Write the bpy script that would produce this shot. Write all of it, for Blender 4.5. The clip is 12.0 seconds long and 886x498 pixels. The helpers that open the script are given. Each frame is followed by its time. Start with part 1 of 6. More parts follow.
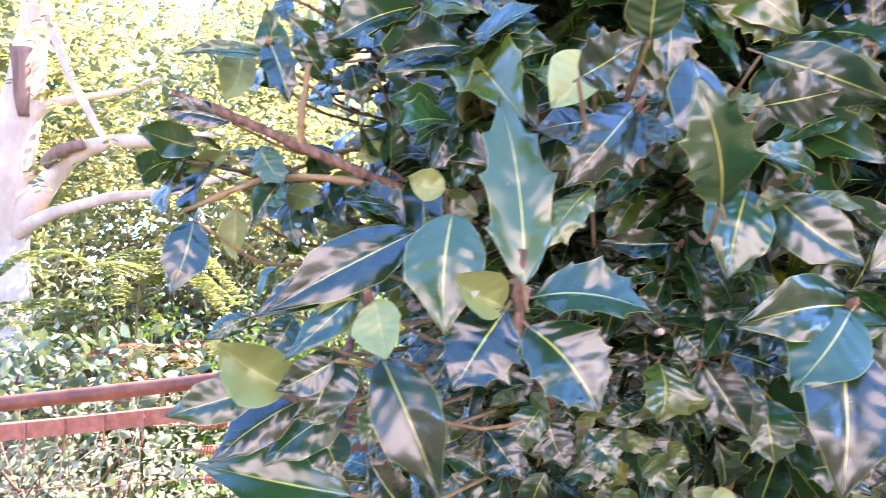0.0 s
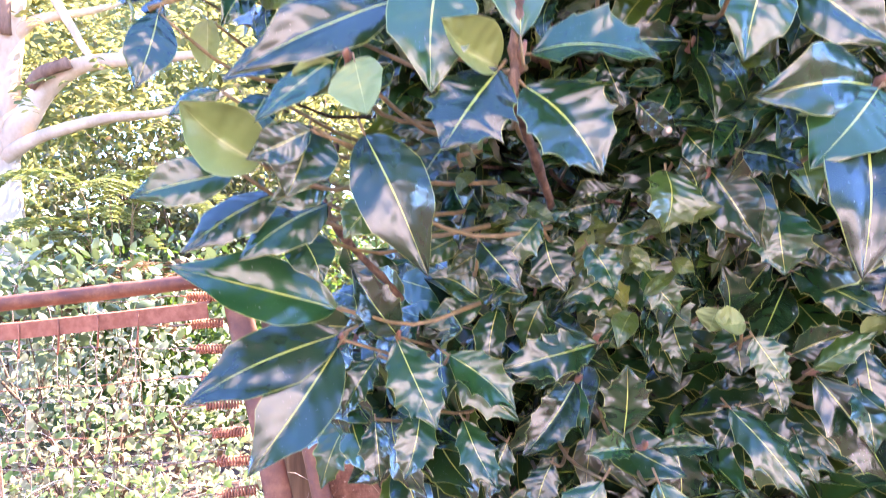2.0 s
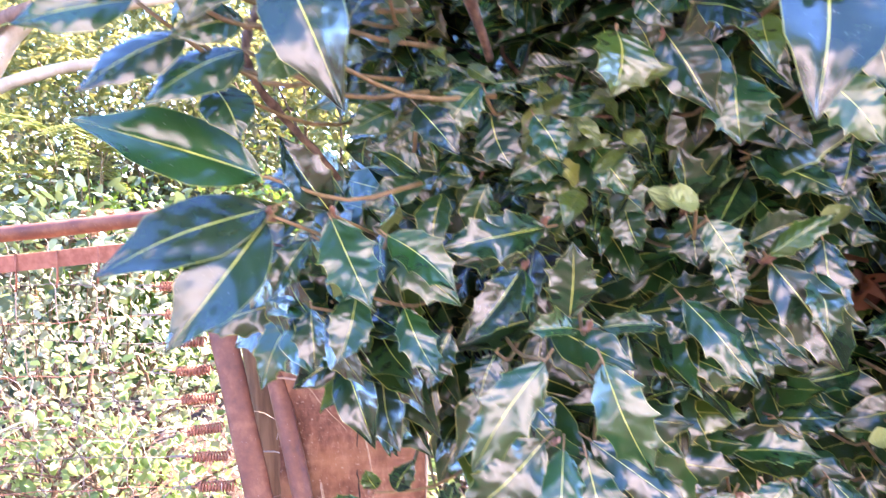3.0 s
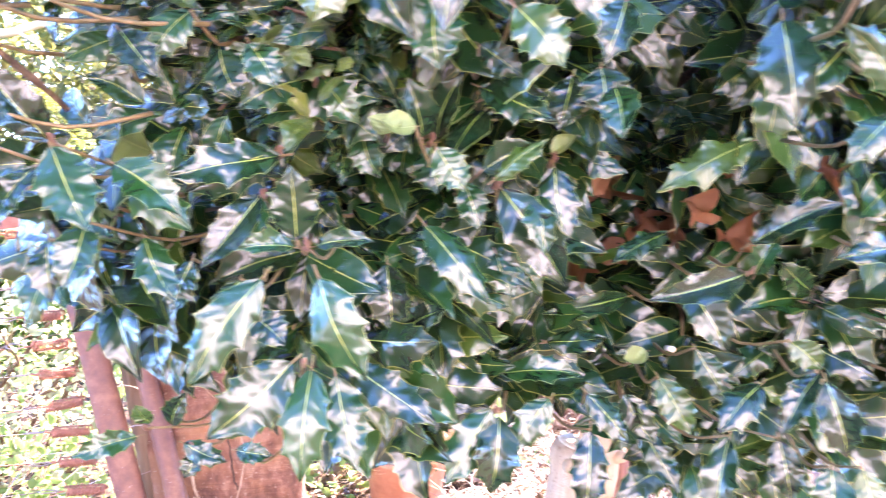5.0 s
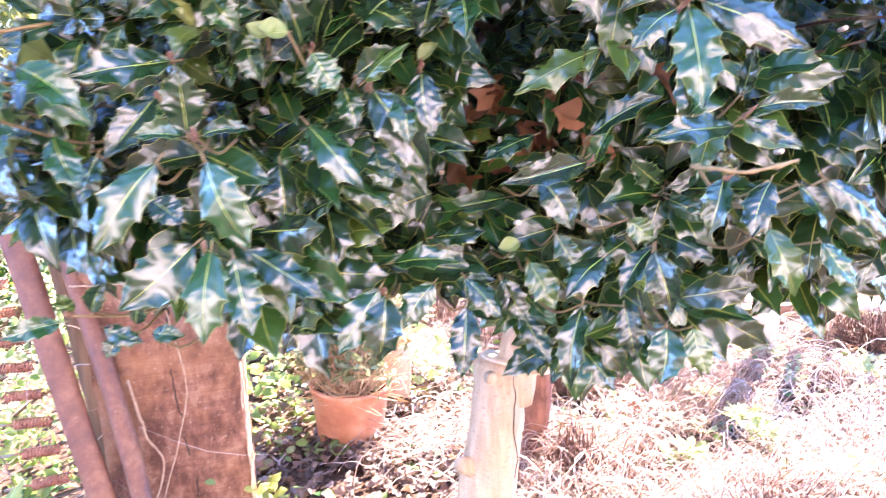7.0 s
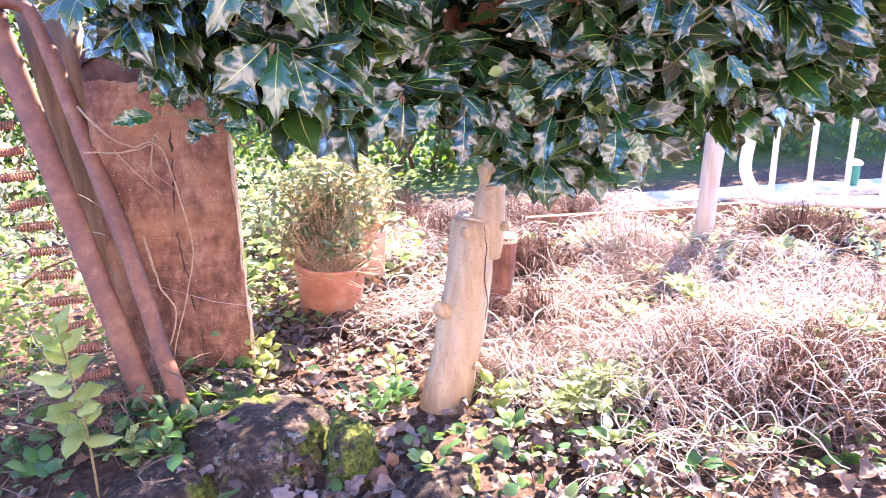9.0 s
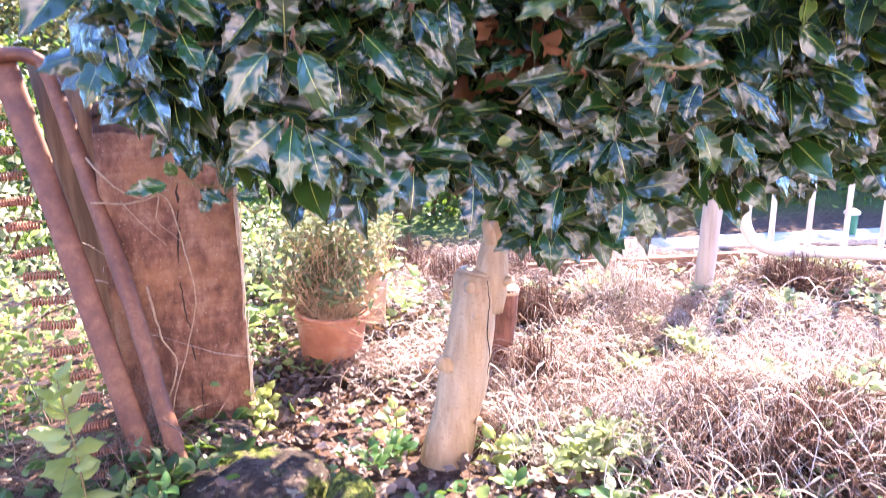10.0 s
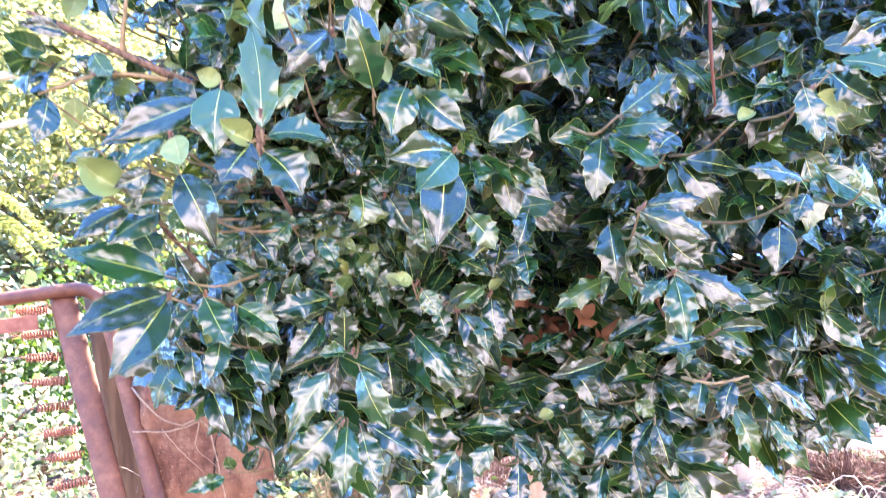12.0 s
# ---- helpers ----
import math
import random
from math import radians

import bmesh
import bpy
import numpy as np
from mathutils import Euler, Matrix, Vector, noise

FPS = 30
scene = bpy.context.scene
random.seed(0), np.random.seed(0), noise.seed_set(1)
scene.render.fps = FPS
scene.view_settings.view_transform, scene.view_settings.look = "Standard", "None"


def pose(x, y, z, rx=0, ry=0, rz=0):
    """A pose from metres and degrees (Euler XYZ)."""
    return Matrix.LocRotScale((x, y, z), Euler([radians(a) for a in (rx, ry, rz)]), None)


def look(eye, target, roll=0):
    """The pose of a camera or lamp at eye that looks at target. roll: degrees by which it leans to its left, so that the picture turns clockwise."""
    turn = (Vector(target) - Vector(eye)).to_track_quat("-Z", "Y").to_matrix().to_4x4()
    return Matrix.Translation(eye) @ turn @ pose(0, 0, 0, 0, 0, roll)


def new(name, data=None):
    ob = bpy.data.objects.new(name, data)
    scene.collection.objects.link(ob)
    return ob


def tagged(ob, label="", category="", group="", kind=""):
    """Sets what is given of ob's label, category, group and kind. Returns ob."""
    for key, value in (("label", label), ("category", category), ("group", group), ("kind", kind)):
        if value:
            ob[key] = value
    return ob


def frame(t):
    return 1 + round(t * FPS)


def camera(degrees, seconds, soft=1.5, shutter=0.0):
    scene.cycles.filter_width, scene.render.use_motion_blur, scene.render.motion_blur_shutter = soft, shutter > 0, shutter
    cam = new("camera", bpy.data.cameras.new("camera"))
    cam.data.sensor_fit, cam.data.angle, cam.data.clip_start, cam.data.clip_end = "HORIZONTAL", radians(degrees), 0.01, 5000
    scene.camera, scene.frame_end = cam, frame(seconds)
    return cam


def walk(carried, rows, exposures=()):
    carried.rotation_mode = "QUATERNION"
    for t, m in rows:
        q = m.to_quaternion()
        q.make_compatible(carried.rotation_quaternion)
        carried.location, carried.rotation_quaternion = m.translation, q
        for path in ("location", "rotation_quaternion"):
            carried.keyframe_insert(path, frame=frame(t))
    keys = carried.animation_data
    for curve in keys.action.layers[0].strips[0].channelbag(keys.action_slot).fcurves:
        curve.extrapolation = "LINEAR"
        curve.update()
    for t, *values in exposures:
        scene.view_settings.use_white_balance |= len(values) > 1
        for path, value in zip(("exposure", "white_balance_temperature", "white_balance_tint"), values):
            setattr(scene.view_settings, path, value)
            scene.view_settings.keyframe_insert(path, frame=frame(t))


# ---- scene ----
cam = camera(64.7, 12.0, soft=1.0, shutter=0.6)
PATH = [
    (0, (0.015, 0.003, 1.14), (-0.025, 2.002, 1.207), -1.2),
    (0.5, (-0.005, 0.005, 1.132), (-0.096, 2.002, 1.181), -1.0),
    (1, (-0.007, 0.013, 1.115), (-0.106, 2.01, 1.119), -1.2),
    (1.5, (0.004, 0.024, 1.088), (-0.058, 2.023, 1.031), -1.2),
    (2, (0.017, 0.034, 1.061), (-0.021, 2.03, 0.94), -1.5),
    (2.5, (0.021, 0.047, 1.036), (-0.008, 2.04, 0.869), -1.1),
    (2.7, (0.028, 0.057, 1.022), (0.013, 2.048, 0.831), -1.0),
    (4.3, (0.119, 0.048, 0.977), (0.237, 2.02, 0.659), -1.3),
    (4.5, (0.129, 0.043, 0.975), (0.269, 2.015, 0.668), -1.2),
    (5, (0.163, 0.024, 0.969), (0.383, 1.991, 0.682), -1.7),
    (5.5, (0.209, 0.0, 0.966), (0.55, 1.948, 0.665), -2.1),
    (6, (0.242, -0.025, 0.958), (0.626, 1.913, 0.646), -2.5),
    (6.5, (0.245, -0.054, 0.946), (0.611, 1.878, 0.582), -2.2),
    (7, (0.211, -0.071, 0.927), (0.545, 1.858, 0.516), -2.8),
    (7.5, (0.132, -0.125, 0.906), (0.476, 1.789, 0.44), -3.7),
    (7.7, (0.105, -0.151, 0.884), (0.459, 1.748, 0.367), -3.8),
    (9.3, (0.107, -0.29, 0.838), (0.569, 1.561, 0.239), -1.2),
    (9.5, (0.104, -0.276, 0.843), (0.563, 1.581, 0.258), -0.7),
    (10, (0.097, -0.274, 0.877), (0.556, 1.608, 0.378), -1.0),
    (10.5, (0.091, -0.266, 0.919), (0.549, 1.638, 0.516), -0.8),
    (11, (0.074, -0.275, 0.969), (0.52, 1.658, 0.713), -0.0),
    (11.5, (0.072, -0.284, 1.013), (0.516, 1.661, 0.871), -0.8),
    (12, (0.067, -0.29, 1.041), (0.494, 1.663, 0.978), -2.1),
]
EXPOSURES = [(0, 3.90, 6430, 28), (2.7, 4.16, 6430, 28), (4.5, 4.59, 6450, 26), (5.2, 4.73, 6450, 26), (6.0, 4.61, 6450, 26), (7.0, 4.49, 6450, 26), (7.7, 4.18, 6450, 26), (9.5, 3.83, 6450, 26), (10.5, 3.73, 6318, 24), (11.0, 3.77, 6252, 22), (12.0, 4.45, 6120, 20)]
walk(cam, [(t, look(eye, target, roll)) for t, eye, target, roll in PATH], EXPOSURES)
from mathutils.bvhtree import BVHTree


# light
SUN_AZ, SUN_EL = math.atan2(0.70, 0.71), radians(44)      # azimuth from +y towards +x
world = bpy.data.worlds.new("sky")
scene.world = world
world.use_nodes = True
wn = world.node_tree.nodes
sky = wn.new("ShaderNodeTexSky")
sky.sky_type, sky.sun_disc = "NISHITA", False
sky.sun_elevation, sky.sun_rotation, sky.altitude = SUN_EL, SUN_AZ, 2500
sky.air_density, sky.dust_density, sky.ozone_density = 0.62, 0.0, 8.0
world.node_tree.links.new(sky.outputs[0], wn["Background"].inputs[0])
wn["Background"].inputs[1].default_value = 0.2
sun_data = bpy.data.lights.new("sun", "SUN")
sun_data.energy, sun_data.angle, sun_data.color = 3.0, radians(0.6), (1.0, 0.87, 0.70)
sun = new("sun", sun_data)
to_sun = Vector((math.sin(SUN_AZ) * math.cos(SUN_EL), math.cos(SUN_AZ) * math.cos(SUN_EL), math.sin(SUN_EL)))
sun.matrix_world = look((4, 7, 9), Vector((4, 7, 9)) - to_sun)

rng = np.random.default_rng(7)
rnd = random.Random(11)


# ---- materials ----
class Mat:
    """A node material with a principled shader and short ways to add textures."""

    def __init__(self, name, rough=0.6, spec=0.5, metal=0.0):
        self.m = bpy.data.materials.new(name)
        self.m.use_nodes = True
        self.n, self.l = self.m.node_tree.nodes, self.m.node_tree.links
        self.b = self.n["Principled BSDF"]
        self.b.inputs["Roughness"].default_value = rough
        self.b.inputs["Specular IOR Level"].default_value = spec
        self.b.inputs["Metallic"].default_value = metal
        self.co = self.n.new("ShaderNodeTexCoord")

    def noise(self, scale, detail=4, rough=0.55, space="Object", stretch=None):
        t = self.n.new("ShaderNodeTexNoise")
        t.inputs["Scale"].default_value, t.inputs["Detail"].default_value = scale, detail
        t.inputs["Roughness"].default_value = rough
        src = self.co.outputs[space]
        if stretch:
            mp = self.n.new("ShaderNodeMapping")
            mp.inputs["Scale"].default_value = stretch
            self.l.new(src, mp.inputs[0])
            src = mp.outputs[0]
        self.l.new(src, t.inputs["Vector"])
        return t.outputs["Fac"]

    def ramp(self, fac, *stops):
        r = self.n.new("ShaderNodeValToRGB")
        e = r.color_ramp.elements
        while len(e) < len(stops):
            e.new(0.5)
        for k, (p, c) in zip(e, stops):
            k.position, k.color = p, (*c, 1) if len(c) == 3 else c
        self.l.new(fac, r.inputs[0])
        return r.outputs[0]

    def mix(self, fac, a, b, kind="MIX"):
        x = self.n.new("ShaderNodeMix")
        x.data_type, x.blend_type = "RGBA", kind
        for sock, v in ((x.inputs[0], fac), (x.inputs[6], a), (x.inputs[7], b)):
            if isinstance(v, (int, float)):
                sock.default_value = v
            elif isinstance(v, tuple):
                sock.default_value = (*v, 1)
            else:
                self.l.new(v, sock)
        return x.outputs[2]

    def math(self, op, a, b=0.0):
        x = self.n.new("ShaderNodeMath")
        x.operation = op
        for sock, v in zip(x.inputs, (a, b)):
            if isinstance(v, (int, float)):
                sock.default_value = v
            else:
                self.l.new(v, sock)
        return x.outputs[0]

    def colour(self, c):
        if isinstance(c, tuple):
            self.b.inputs["Base Color"].default_value = (*c, 1)
        else:
            self.l.new(c, self.b.inputs["Base Color"])
        return self

    def rough(self, r):
        self.l.new(r, self.b.inputs["Roughness"])
        return self

    def bump(self, h, strength=0.4, dist=0.002):
        bp = self.n.new("ShaderNodeBump")
        bp.inputs["Strength"].default_value, bp.inputs["Distance"].default_value = strength, dist
        self.l.new(h, bp.inputs["Height"])
        self.l.new(bp.outputs[0], self.b.inputs["Normal"])
        return self

    def random(self, island=False):
        if island:
            return self.n.new("ShaderNodeNewGeometry").outputs["Random Per Island"]
        return self.n.new("ShaderNodeObjectInfo").outputs["Random"]

    def thin(self, colour, share):
        """Lets part of the light through, as a leaf does."""
        t = self.n.new("ShaderNodeBsdfTranslucent")
        if isinstance(colour, tuple):
            t.inputs[0].default_value = (*colour, 1)
        else:
            self.l.new(colour, t.inputs[0])
        s = self.n.new("ShaderNodeMixShader")
        s.inputs[0].default_value = share
        self.l.new(self.b.outputs[0], s.inputs[1])
        self.l.new(t.outputs[0], s.inputs[2])
        self.l.new(s.outputs[0], self.n["Material Output"].inputs[0])
        return self


def holly_material(name, island, stops, trans, share, rough, rib, edge=0.968, coat=0.4):
    """Waxy holly leaf: pale midrib and margin, quilted between the side veins."""
    m = Mat(name, rough, 0.8)
    m.b.inputs["Coat Weight"].default_value, m.b.inputs["Coat Roughness"].default_value = coat, 0.16
    uv = m.n.new("ShaderNodeSeparateXYZ")
    m.l.new(m.co.outputs["UV"], uv.inputs[0])
    across = m.math("ABSOLUTE", m.math("SUBTRACT", m.math("MULTIPLY", uv.outputs[0], 2.0), 1.0))
    own = m.random(island)

    def leaf_noise(su, sv, detail, seed):
        t = m.n.new("ShaderNodeTexNoise")
        t.noise_dimensions = "4D"
        t.inputs["Scale"].default_value, t.inputs["Detail"].default_value = 1.0, detail
        c = m.n.new("ShaderNodeCombineXYZ")
        m.l.new(m.math("MULTIPLY", uv.outputs[0], su), c.inputs[0])
        m.l.new(m.math("MULTIPLY", uv.outputs[1], sv), c.inputs[1])
        m.l.new(c.outputs[0], t.inputs["Vector"])
        m.l.new(m.math("ADD", m.math("MULTIPLY", own, 61.0), seed), t.inputs["W"])
        return t.outputs["Fac"]

    base = m.ramp(own, *stops)
    base = m.mix(m.math("MULTIPLY", leaf_noise(5, 9, 4, 3.0), 0.5), base, m.mix(0.5, base, (0.05, 0.085, 0.02)))
    speck = m.math("GREATER_THAN", leaf_noise(38, 75, 2, 9.0), 0.71)
    base = m.mix(m.math("MULTIPLY", speck, 0.5), base, (0.42, 0.42, 0.34))
    mid = m.math("LESS_THAN", m.math("ADD", across, m.math("MULTIPLY", uv.outputs[1], 0.025)), 0.036)
    rim = m.math("GREATER_THAN", across, edge)
    side_vein = m.n.new("ShaderNodeTexWave")
    side_vein.wave_type, side_vein.bands_direction = "BANDS", "Y"
    side_vein.inputs["Scale"].default_value, side_vein.inputs["Distortion"].default_value = 2.1, 1.0
    mp = m.n.new("ShaderNodeCombineXYZ")
    m.l.new(across, mp.inputs[0])
    m.l.new(m.math("SUBTRACT", uv.outputs[1], m.math("MULTIPLY", across, 0.18)), mp.inputs[1])
    m.l.new(mp.outputs[0], side_vein.inputs["Vector"])
    mark = m.math("MAXIMUM", mid, m.math("MULTIPLY", rim, 0.5))
    m.colour(m.mix(mark, base, rib))
    quilt = m.math("ADD", leaf_noise(2.3, 4.4, 0.5, 20.0), m.math("MULTIPLY", side_vein.outputs["Fac"], 0.07))
    quilt = m.math("ADD", quilt, m.math("MULTIPLY", leaf_noise(11, 20, 2, 31.0), 0.03))
    m.bump(m.math("ADD", quilt, m.math("MULTIPLY", mid, -0.12)), 1.0, 0.0039)
    m.rough(m.math("ADD", m.math("MULTIPLY", leaf_noise(7, 12, 3, 40.0), 0.18), rough - 0.09))
    return m.thin(trans, share)


HOLLY = ((0.0, (0.003, 0.022, 0.010)), (0.5, (0.005, 0.039, 0.014)), (0.88, (0.010, 0.068, 0.016)), (1.0, (0.07, 0.125, 0.02)))
m_holly = holly_material("holly_leaf", False, HOLLY, (0.22, 0.30, 0.02), 0.06, 0.23, (0.40, 0.47, 0.10), 0.978)
m_holly_far = holly_material("holly_leaf_mass", True, HOLLY, (0.30, 0.36, 0.02), 0.07, 0.23, (0.42, 0.44, 0.09), 0.952)
m_young_holly = holly_material("young_holly_leaf", True, ((0.0, (0.03, 0.07, 0.012)), (0.6, (0.07, 0.115, 0.018)), (1.0, (0.17, 0.20, 0.035))), (0.35, 0.42, 0.05), 0.2, 0.3, (0.34, 0.36, 0.10), 0.95)
m_under = holly_material("holly_leaf_underside", False, ((0.0, (0.25, 0.34, 0.11)), (1.0, (0.37, 0.45, 0.15))), (0.35, 0.50, 0.06), 0.25, 0.45, (0.45, 0.52, 0.2), 0.955, 0.0)


def leafy(name, stops, trans, share=0.3, rough=0.5, island=True):
    m = Mat(name, rough, 0.4)
    c = m.ramp(m.random(island), *stops)
    m.colour(m.mix(m.math("MULTIPLY", m.noise(40, 3), 0.6), c, m.mix(0.6, c, (0.02, 0.03, 0.01))))
    m.bump(m.noise(120, 3), 0.3, 0.001)
    return m.thin(trans, share)


m_green = leafy("bramble_leaf", ((0.0, (0.11, 0.14, 0.085)), (0.40, (0.23, 0.26, 0.165)), (0.70, (0.46, 0.48, 0.33)), (1.0, (0.54, 0.45, 0.36))), (0.55, 0.60, 0.36), 0.38)
m_lush = leafy("low_bramble_leaf", ((0.0, (0.06, 0.11, 0.035)), (0.45, (0.15, 0.24, 0.07)), (0.8, (0.30, 0.38, 0.15)), (1.0, (0.42, 0.36, 0.25))), (0.42, 0.58, 0.18), 0.35)
m_canopy = leafy("canopy_leaf", ((0.0, (0.05, 0.075, 0.035)), (0.5, (0.14, 0.165, 0.048)), (0.88, (0.27, 0.265, 0.085)), (1.0, (0.33, 0.19, 0.085))), (0.57, 0.54, 0.16), 0.36)
# hedge leaf; its dark tone also stands in for shade in some hollows
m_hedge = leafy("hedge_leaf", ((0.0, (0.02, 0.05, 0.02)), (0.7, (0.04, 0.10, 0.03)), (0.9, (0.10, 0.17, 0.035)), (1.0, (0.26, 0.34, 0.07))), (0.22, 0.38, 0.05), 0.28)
# leaf colour darkened to carry the shade of the hollow under the tree
m_shade_brush = leafy("shade_dark_undergrowth_leaf", ((0.0, (0.025, 0.035, 0.014)), (0.5, (0.07, 0.085, 0.03)), (0.8, (0.17, 0.17, 0.07)), (1.0, (0.22, 0.12, 0.06))), (0.22, 0.24, 0.07), 0.2)
m_bluegreen = leafy("bramble_top_leaf", ((0.0, (0.06, 0.10, 0.05)), (0.6, (0.14, 0.20, 0.10)), (1.0, (0.28, 0.34, 0.20))), (0.24, 0.32, 0.12), 0.15, 0.45)
m_fern = leafy("fern_frond", ((0.0, (0.15, 0.19, 0.05)), (0.7, (0.27, 0.31, 0.08)), (1.0, (0.38, 0.36, 0.12))), (0.42, 0.46, 0.10), 0.3)
m_deadfern = leafy("dead_fern_frond", ((0.0, (0.10, 0.05, 0.03)), (0.6, (0.22, 0.12, 0.06)), (1.0, (0.30, 0.20, 0.10))), (0.35, 0.2, 0.08), 0.2)
m_herb = leafy("herb_leaf", ((0.0, (0.12, 0.16, 0.08)), (0.5, (0.22, 0.27, 0.14)), (0.75, (0.32, 0.36, 0.21)), (0.85, (0.32, 0.19, 0.11)), (1.0, (0.42, 0.28, 0.16))), (0.34, 0.38, 0.17), 0.3)
m_ivy = leafy("ground_leaf", ((0.0, (0.03, 0.09, 0.03)), (0.6, (0.07, 0.17, 0.05)), (1.0, (0.22, 0.30, 0.10))), (0.2, 0.35, 0.06), 0.2, 0.35)
m_young = leafy("young_leaf", ((0.0, (0.27, 0.33, 0.08)), (1.0, (0.42, 0.47, 0.17))), (0.4, 0.5, 0.1), 0.3, 0.4, False)
m_dead = leafy("dead_leaf", ((0.0, (0.055, 0.036, 0.032)), (0.40, (0.15, 0.100, 0.090)), (0.88, (0.40, 0.31, 0.285)), (1.0, (0.25, 0.115, 0.07))), (0.35, 0.2, 0.1), 0.15, 0.6)
m_rustleaf = leafy("rusty_leaf", ((0.0, (0.045, 0.018, 0.010)), (0.6, (0.13, 0.048, 0.022)), (0.8, (0.28, 0.11, 0.05)), (1.0, (0.46, 0.22, 0.11))), (0.65, 0.23, 0.055), 0.35, 0.6, False)


def straw_material():
    """Dead stems: bleached where they lie open, red-brown in patches."""
    m = Mat("dry_stem", 0.6, 0.4)
    c = m.ramp(m.random(True), (0.0, (0.22, 0.12, 0.095)), (0.25, (0.44, 0.30, 0.25)), (0.5, (0.70, 0.60, 0.53)), (1.0, (0.93, 0.90, 0.86)))
    old = m.ramp(m.noise(3.2, 3, 0.6), (0.46, (0, 0, 0)), (0.56, (0.9, 0.9, 0.9)))
    c = m.mix(old, c, m.mix(0.68, c, (0.21, 0.108, 0.08)))
    m.colour(m.mix(m.math("MULTIPLY", m.noise(40, 3), 0.5), c, m.mix(0.5, c, (0.05, 0.025, 0.02))))
    m.bump(m.noise(120, 3), 0.3, 0.001)
    return m.thin((0.34, 0.24, 0.16), 0.08)


m_straw = straw_material()


m_redstem = leafy("red_dead_stem", ((0.0, (0.07, 0.03, 0.024)), (0.5, (0.17, 0.075, 0.055)), (0.85, (0.30, 0.15, 0.11)), (1.0, (0.55, 0.40, 0.32))), (0.3, 0.15, 0.1), 0.06, 0.6)


def bark(name, dark, light, scale=30, stretch=(1, 1, 0.25), rough=0.8, bump=0.5):
    m = Mat(name, rough, 0.3)
    f = m.noise(scale, 6, 0.6, "Object", stretch)
    big = m.noise(scale / 6, 3)
    m.colour(m.mix(m.math("MULTIPLY", big, 0.6), m.ramp(f, (0.38, dark), (0.62, light)), m.mix(0.5, dark, light)))
    return m.bump(f, bump, 0.004)


def trunk_material():
    """Thin pale holly bark: vertical streaks, grey-green and brown blotches, dark pores."""
    m = Mat("smooth_bark", 0.8, 0.3)
    streak = m.noise(55, 6, 0.65, "Object", (1, 1, 0.14))
    blot, fine, pore = m.noise(11, 5, 0.65), m.noise(120, 4, 0.6), m.noise(85, 2, 0.5, "Object", (1, 1, 2.2))
    c = m.ramp(streak, (0.36, (0.39, 0.265, 0.155)), (0.50, (0.47, 0.335, 0.205)), (0.62, (0.55, 0.41, 0.265)))
    c = m.mix(m.ramp(blot, (0.50, (0, 0, 0)), (0.60, (0.5, 0.5, 0.5))), c, (0.45, 0.345, 0.235))
    c = m.mix(m.math("MULTIPLY", m.math("GREATER_THAN", pore, 0.66), 0.5), c, (0.26, 0.15, 0.09))
    m.colour(m.mix(m.math("MULTIPLY", fine, 0.3), c, (0.40, 0.24, 0.15)))
    return m.bump(m.math("ADD", streak, m.math("MULTIPLY", pore, -0.6)), 0.7, 0.004)


m_stump = trunk_material()
m_redbark = bark("red_brown_bark", (0.085, 0.036, 0.025), (0.27, 0.125, 0.085), 45, (1, 1, 0.4), 0.85, 0.8)
m_cut = bark("cut_wood", (0.50, 0.38, 0.26), (0.70, 0.56, 0.40), 60, (1, 1, 1))
m_twig = bark("twig_bark", (0.035, 0.021, 0.014), (0.25, 0.16, 0.10), 210, (1, 1, 0.5))
m_shoot = bark("green_shoot", (0.15, 0.12, 0.045), (0.32, 0.22, 0.11), 160, (1, 1, 1), 0.5, 0.2)
m_pale = bark("pale_bark", (0.48, 0.35, 0.22), (0.78, 0.65, 0.48), 7, (1, 1, 0.5), 0.8, 0.4)
m_brownwood = bark("torn_wood", (0.16, 0.09, 0.06), (0.36, 0.22, 0.15), 22, (1, 1, 0.1), 0.8, 0.7)
m_stick = bark("grey_stick", (0.10, 0.060, 0.045), (0.30, 0.20, 0.15), 90, (1, 1, 1), 0.8, 0.3)
m_herbstem = bark("dry_herb_stem", (0.40, 0.25, 0.15), (0.68, 0.50, 0.33), 90, (1, 1, 1), 0.7, 0.3)
m_vine = bark("dry_vine", (0.30, 0.18, 0.11), (0.50, 0.35, 0.22), 90, (1, 1, 1), 0.7, 0.3)


def rust_material():
    """Old maroon-brown iron, worn half smooth, with rust bloom and pale specks."""
    m = Mat("rusty_iron", 0.5, 0.5, 0.0)
    f, g, p = m.noise(18, 7, 0.72), m.noise(150, 4, 0.7), m.noise(210, 2, 0.5)
    c = m.ramp(f, (0.36, (0.125, 0.046, 0.026)), (0.50, (0.20, 0.079, 0.040)), (0.64, (0.30, 0.14, 0.072)))
    c = m.mix(m.math("MULTIPLY", g, 0.4), c, (0.11, 0.045, 0.036))
    m.colour(m.mix(m.math("MULTIPLY", m.math("GREATER_THAN", p, 0.745), 0.6), c, (0.5, 0.42, 0.36)))
    m.rough(m.math("ADD", m.math("MULTIPLY", f, 0.5), 0.34))
    return m.bump(g, 0.45, 0.0014)


m_rust = rust_material()
m_rust_hi = bark("orange_rust", (0.26, 0.10, 0.06), (0.42, 0.19, 0.125), 60, (1, 1, 1), 0.7, 0.4)
m_wire = Mat("grey_wire", 0.45, 0.5, 0.6).colour((0.28, 0.22, 0.19)).m


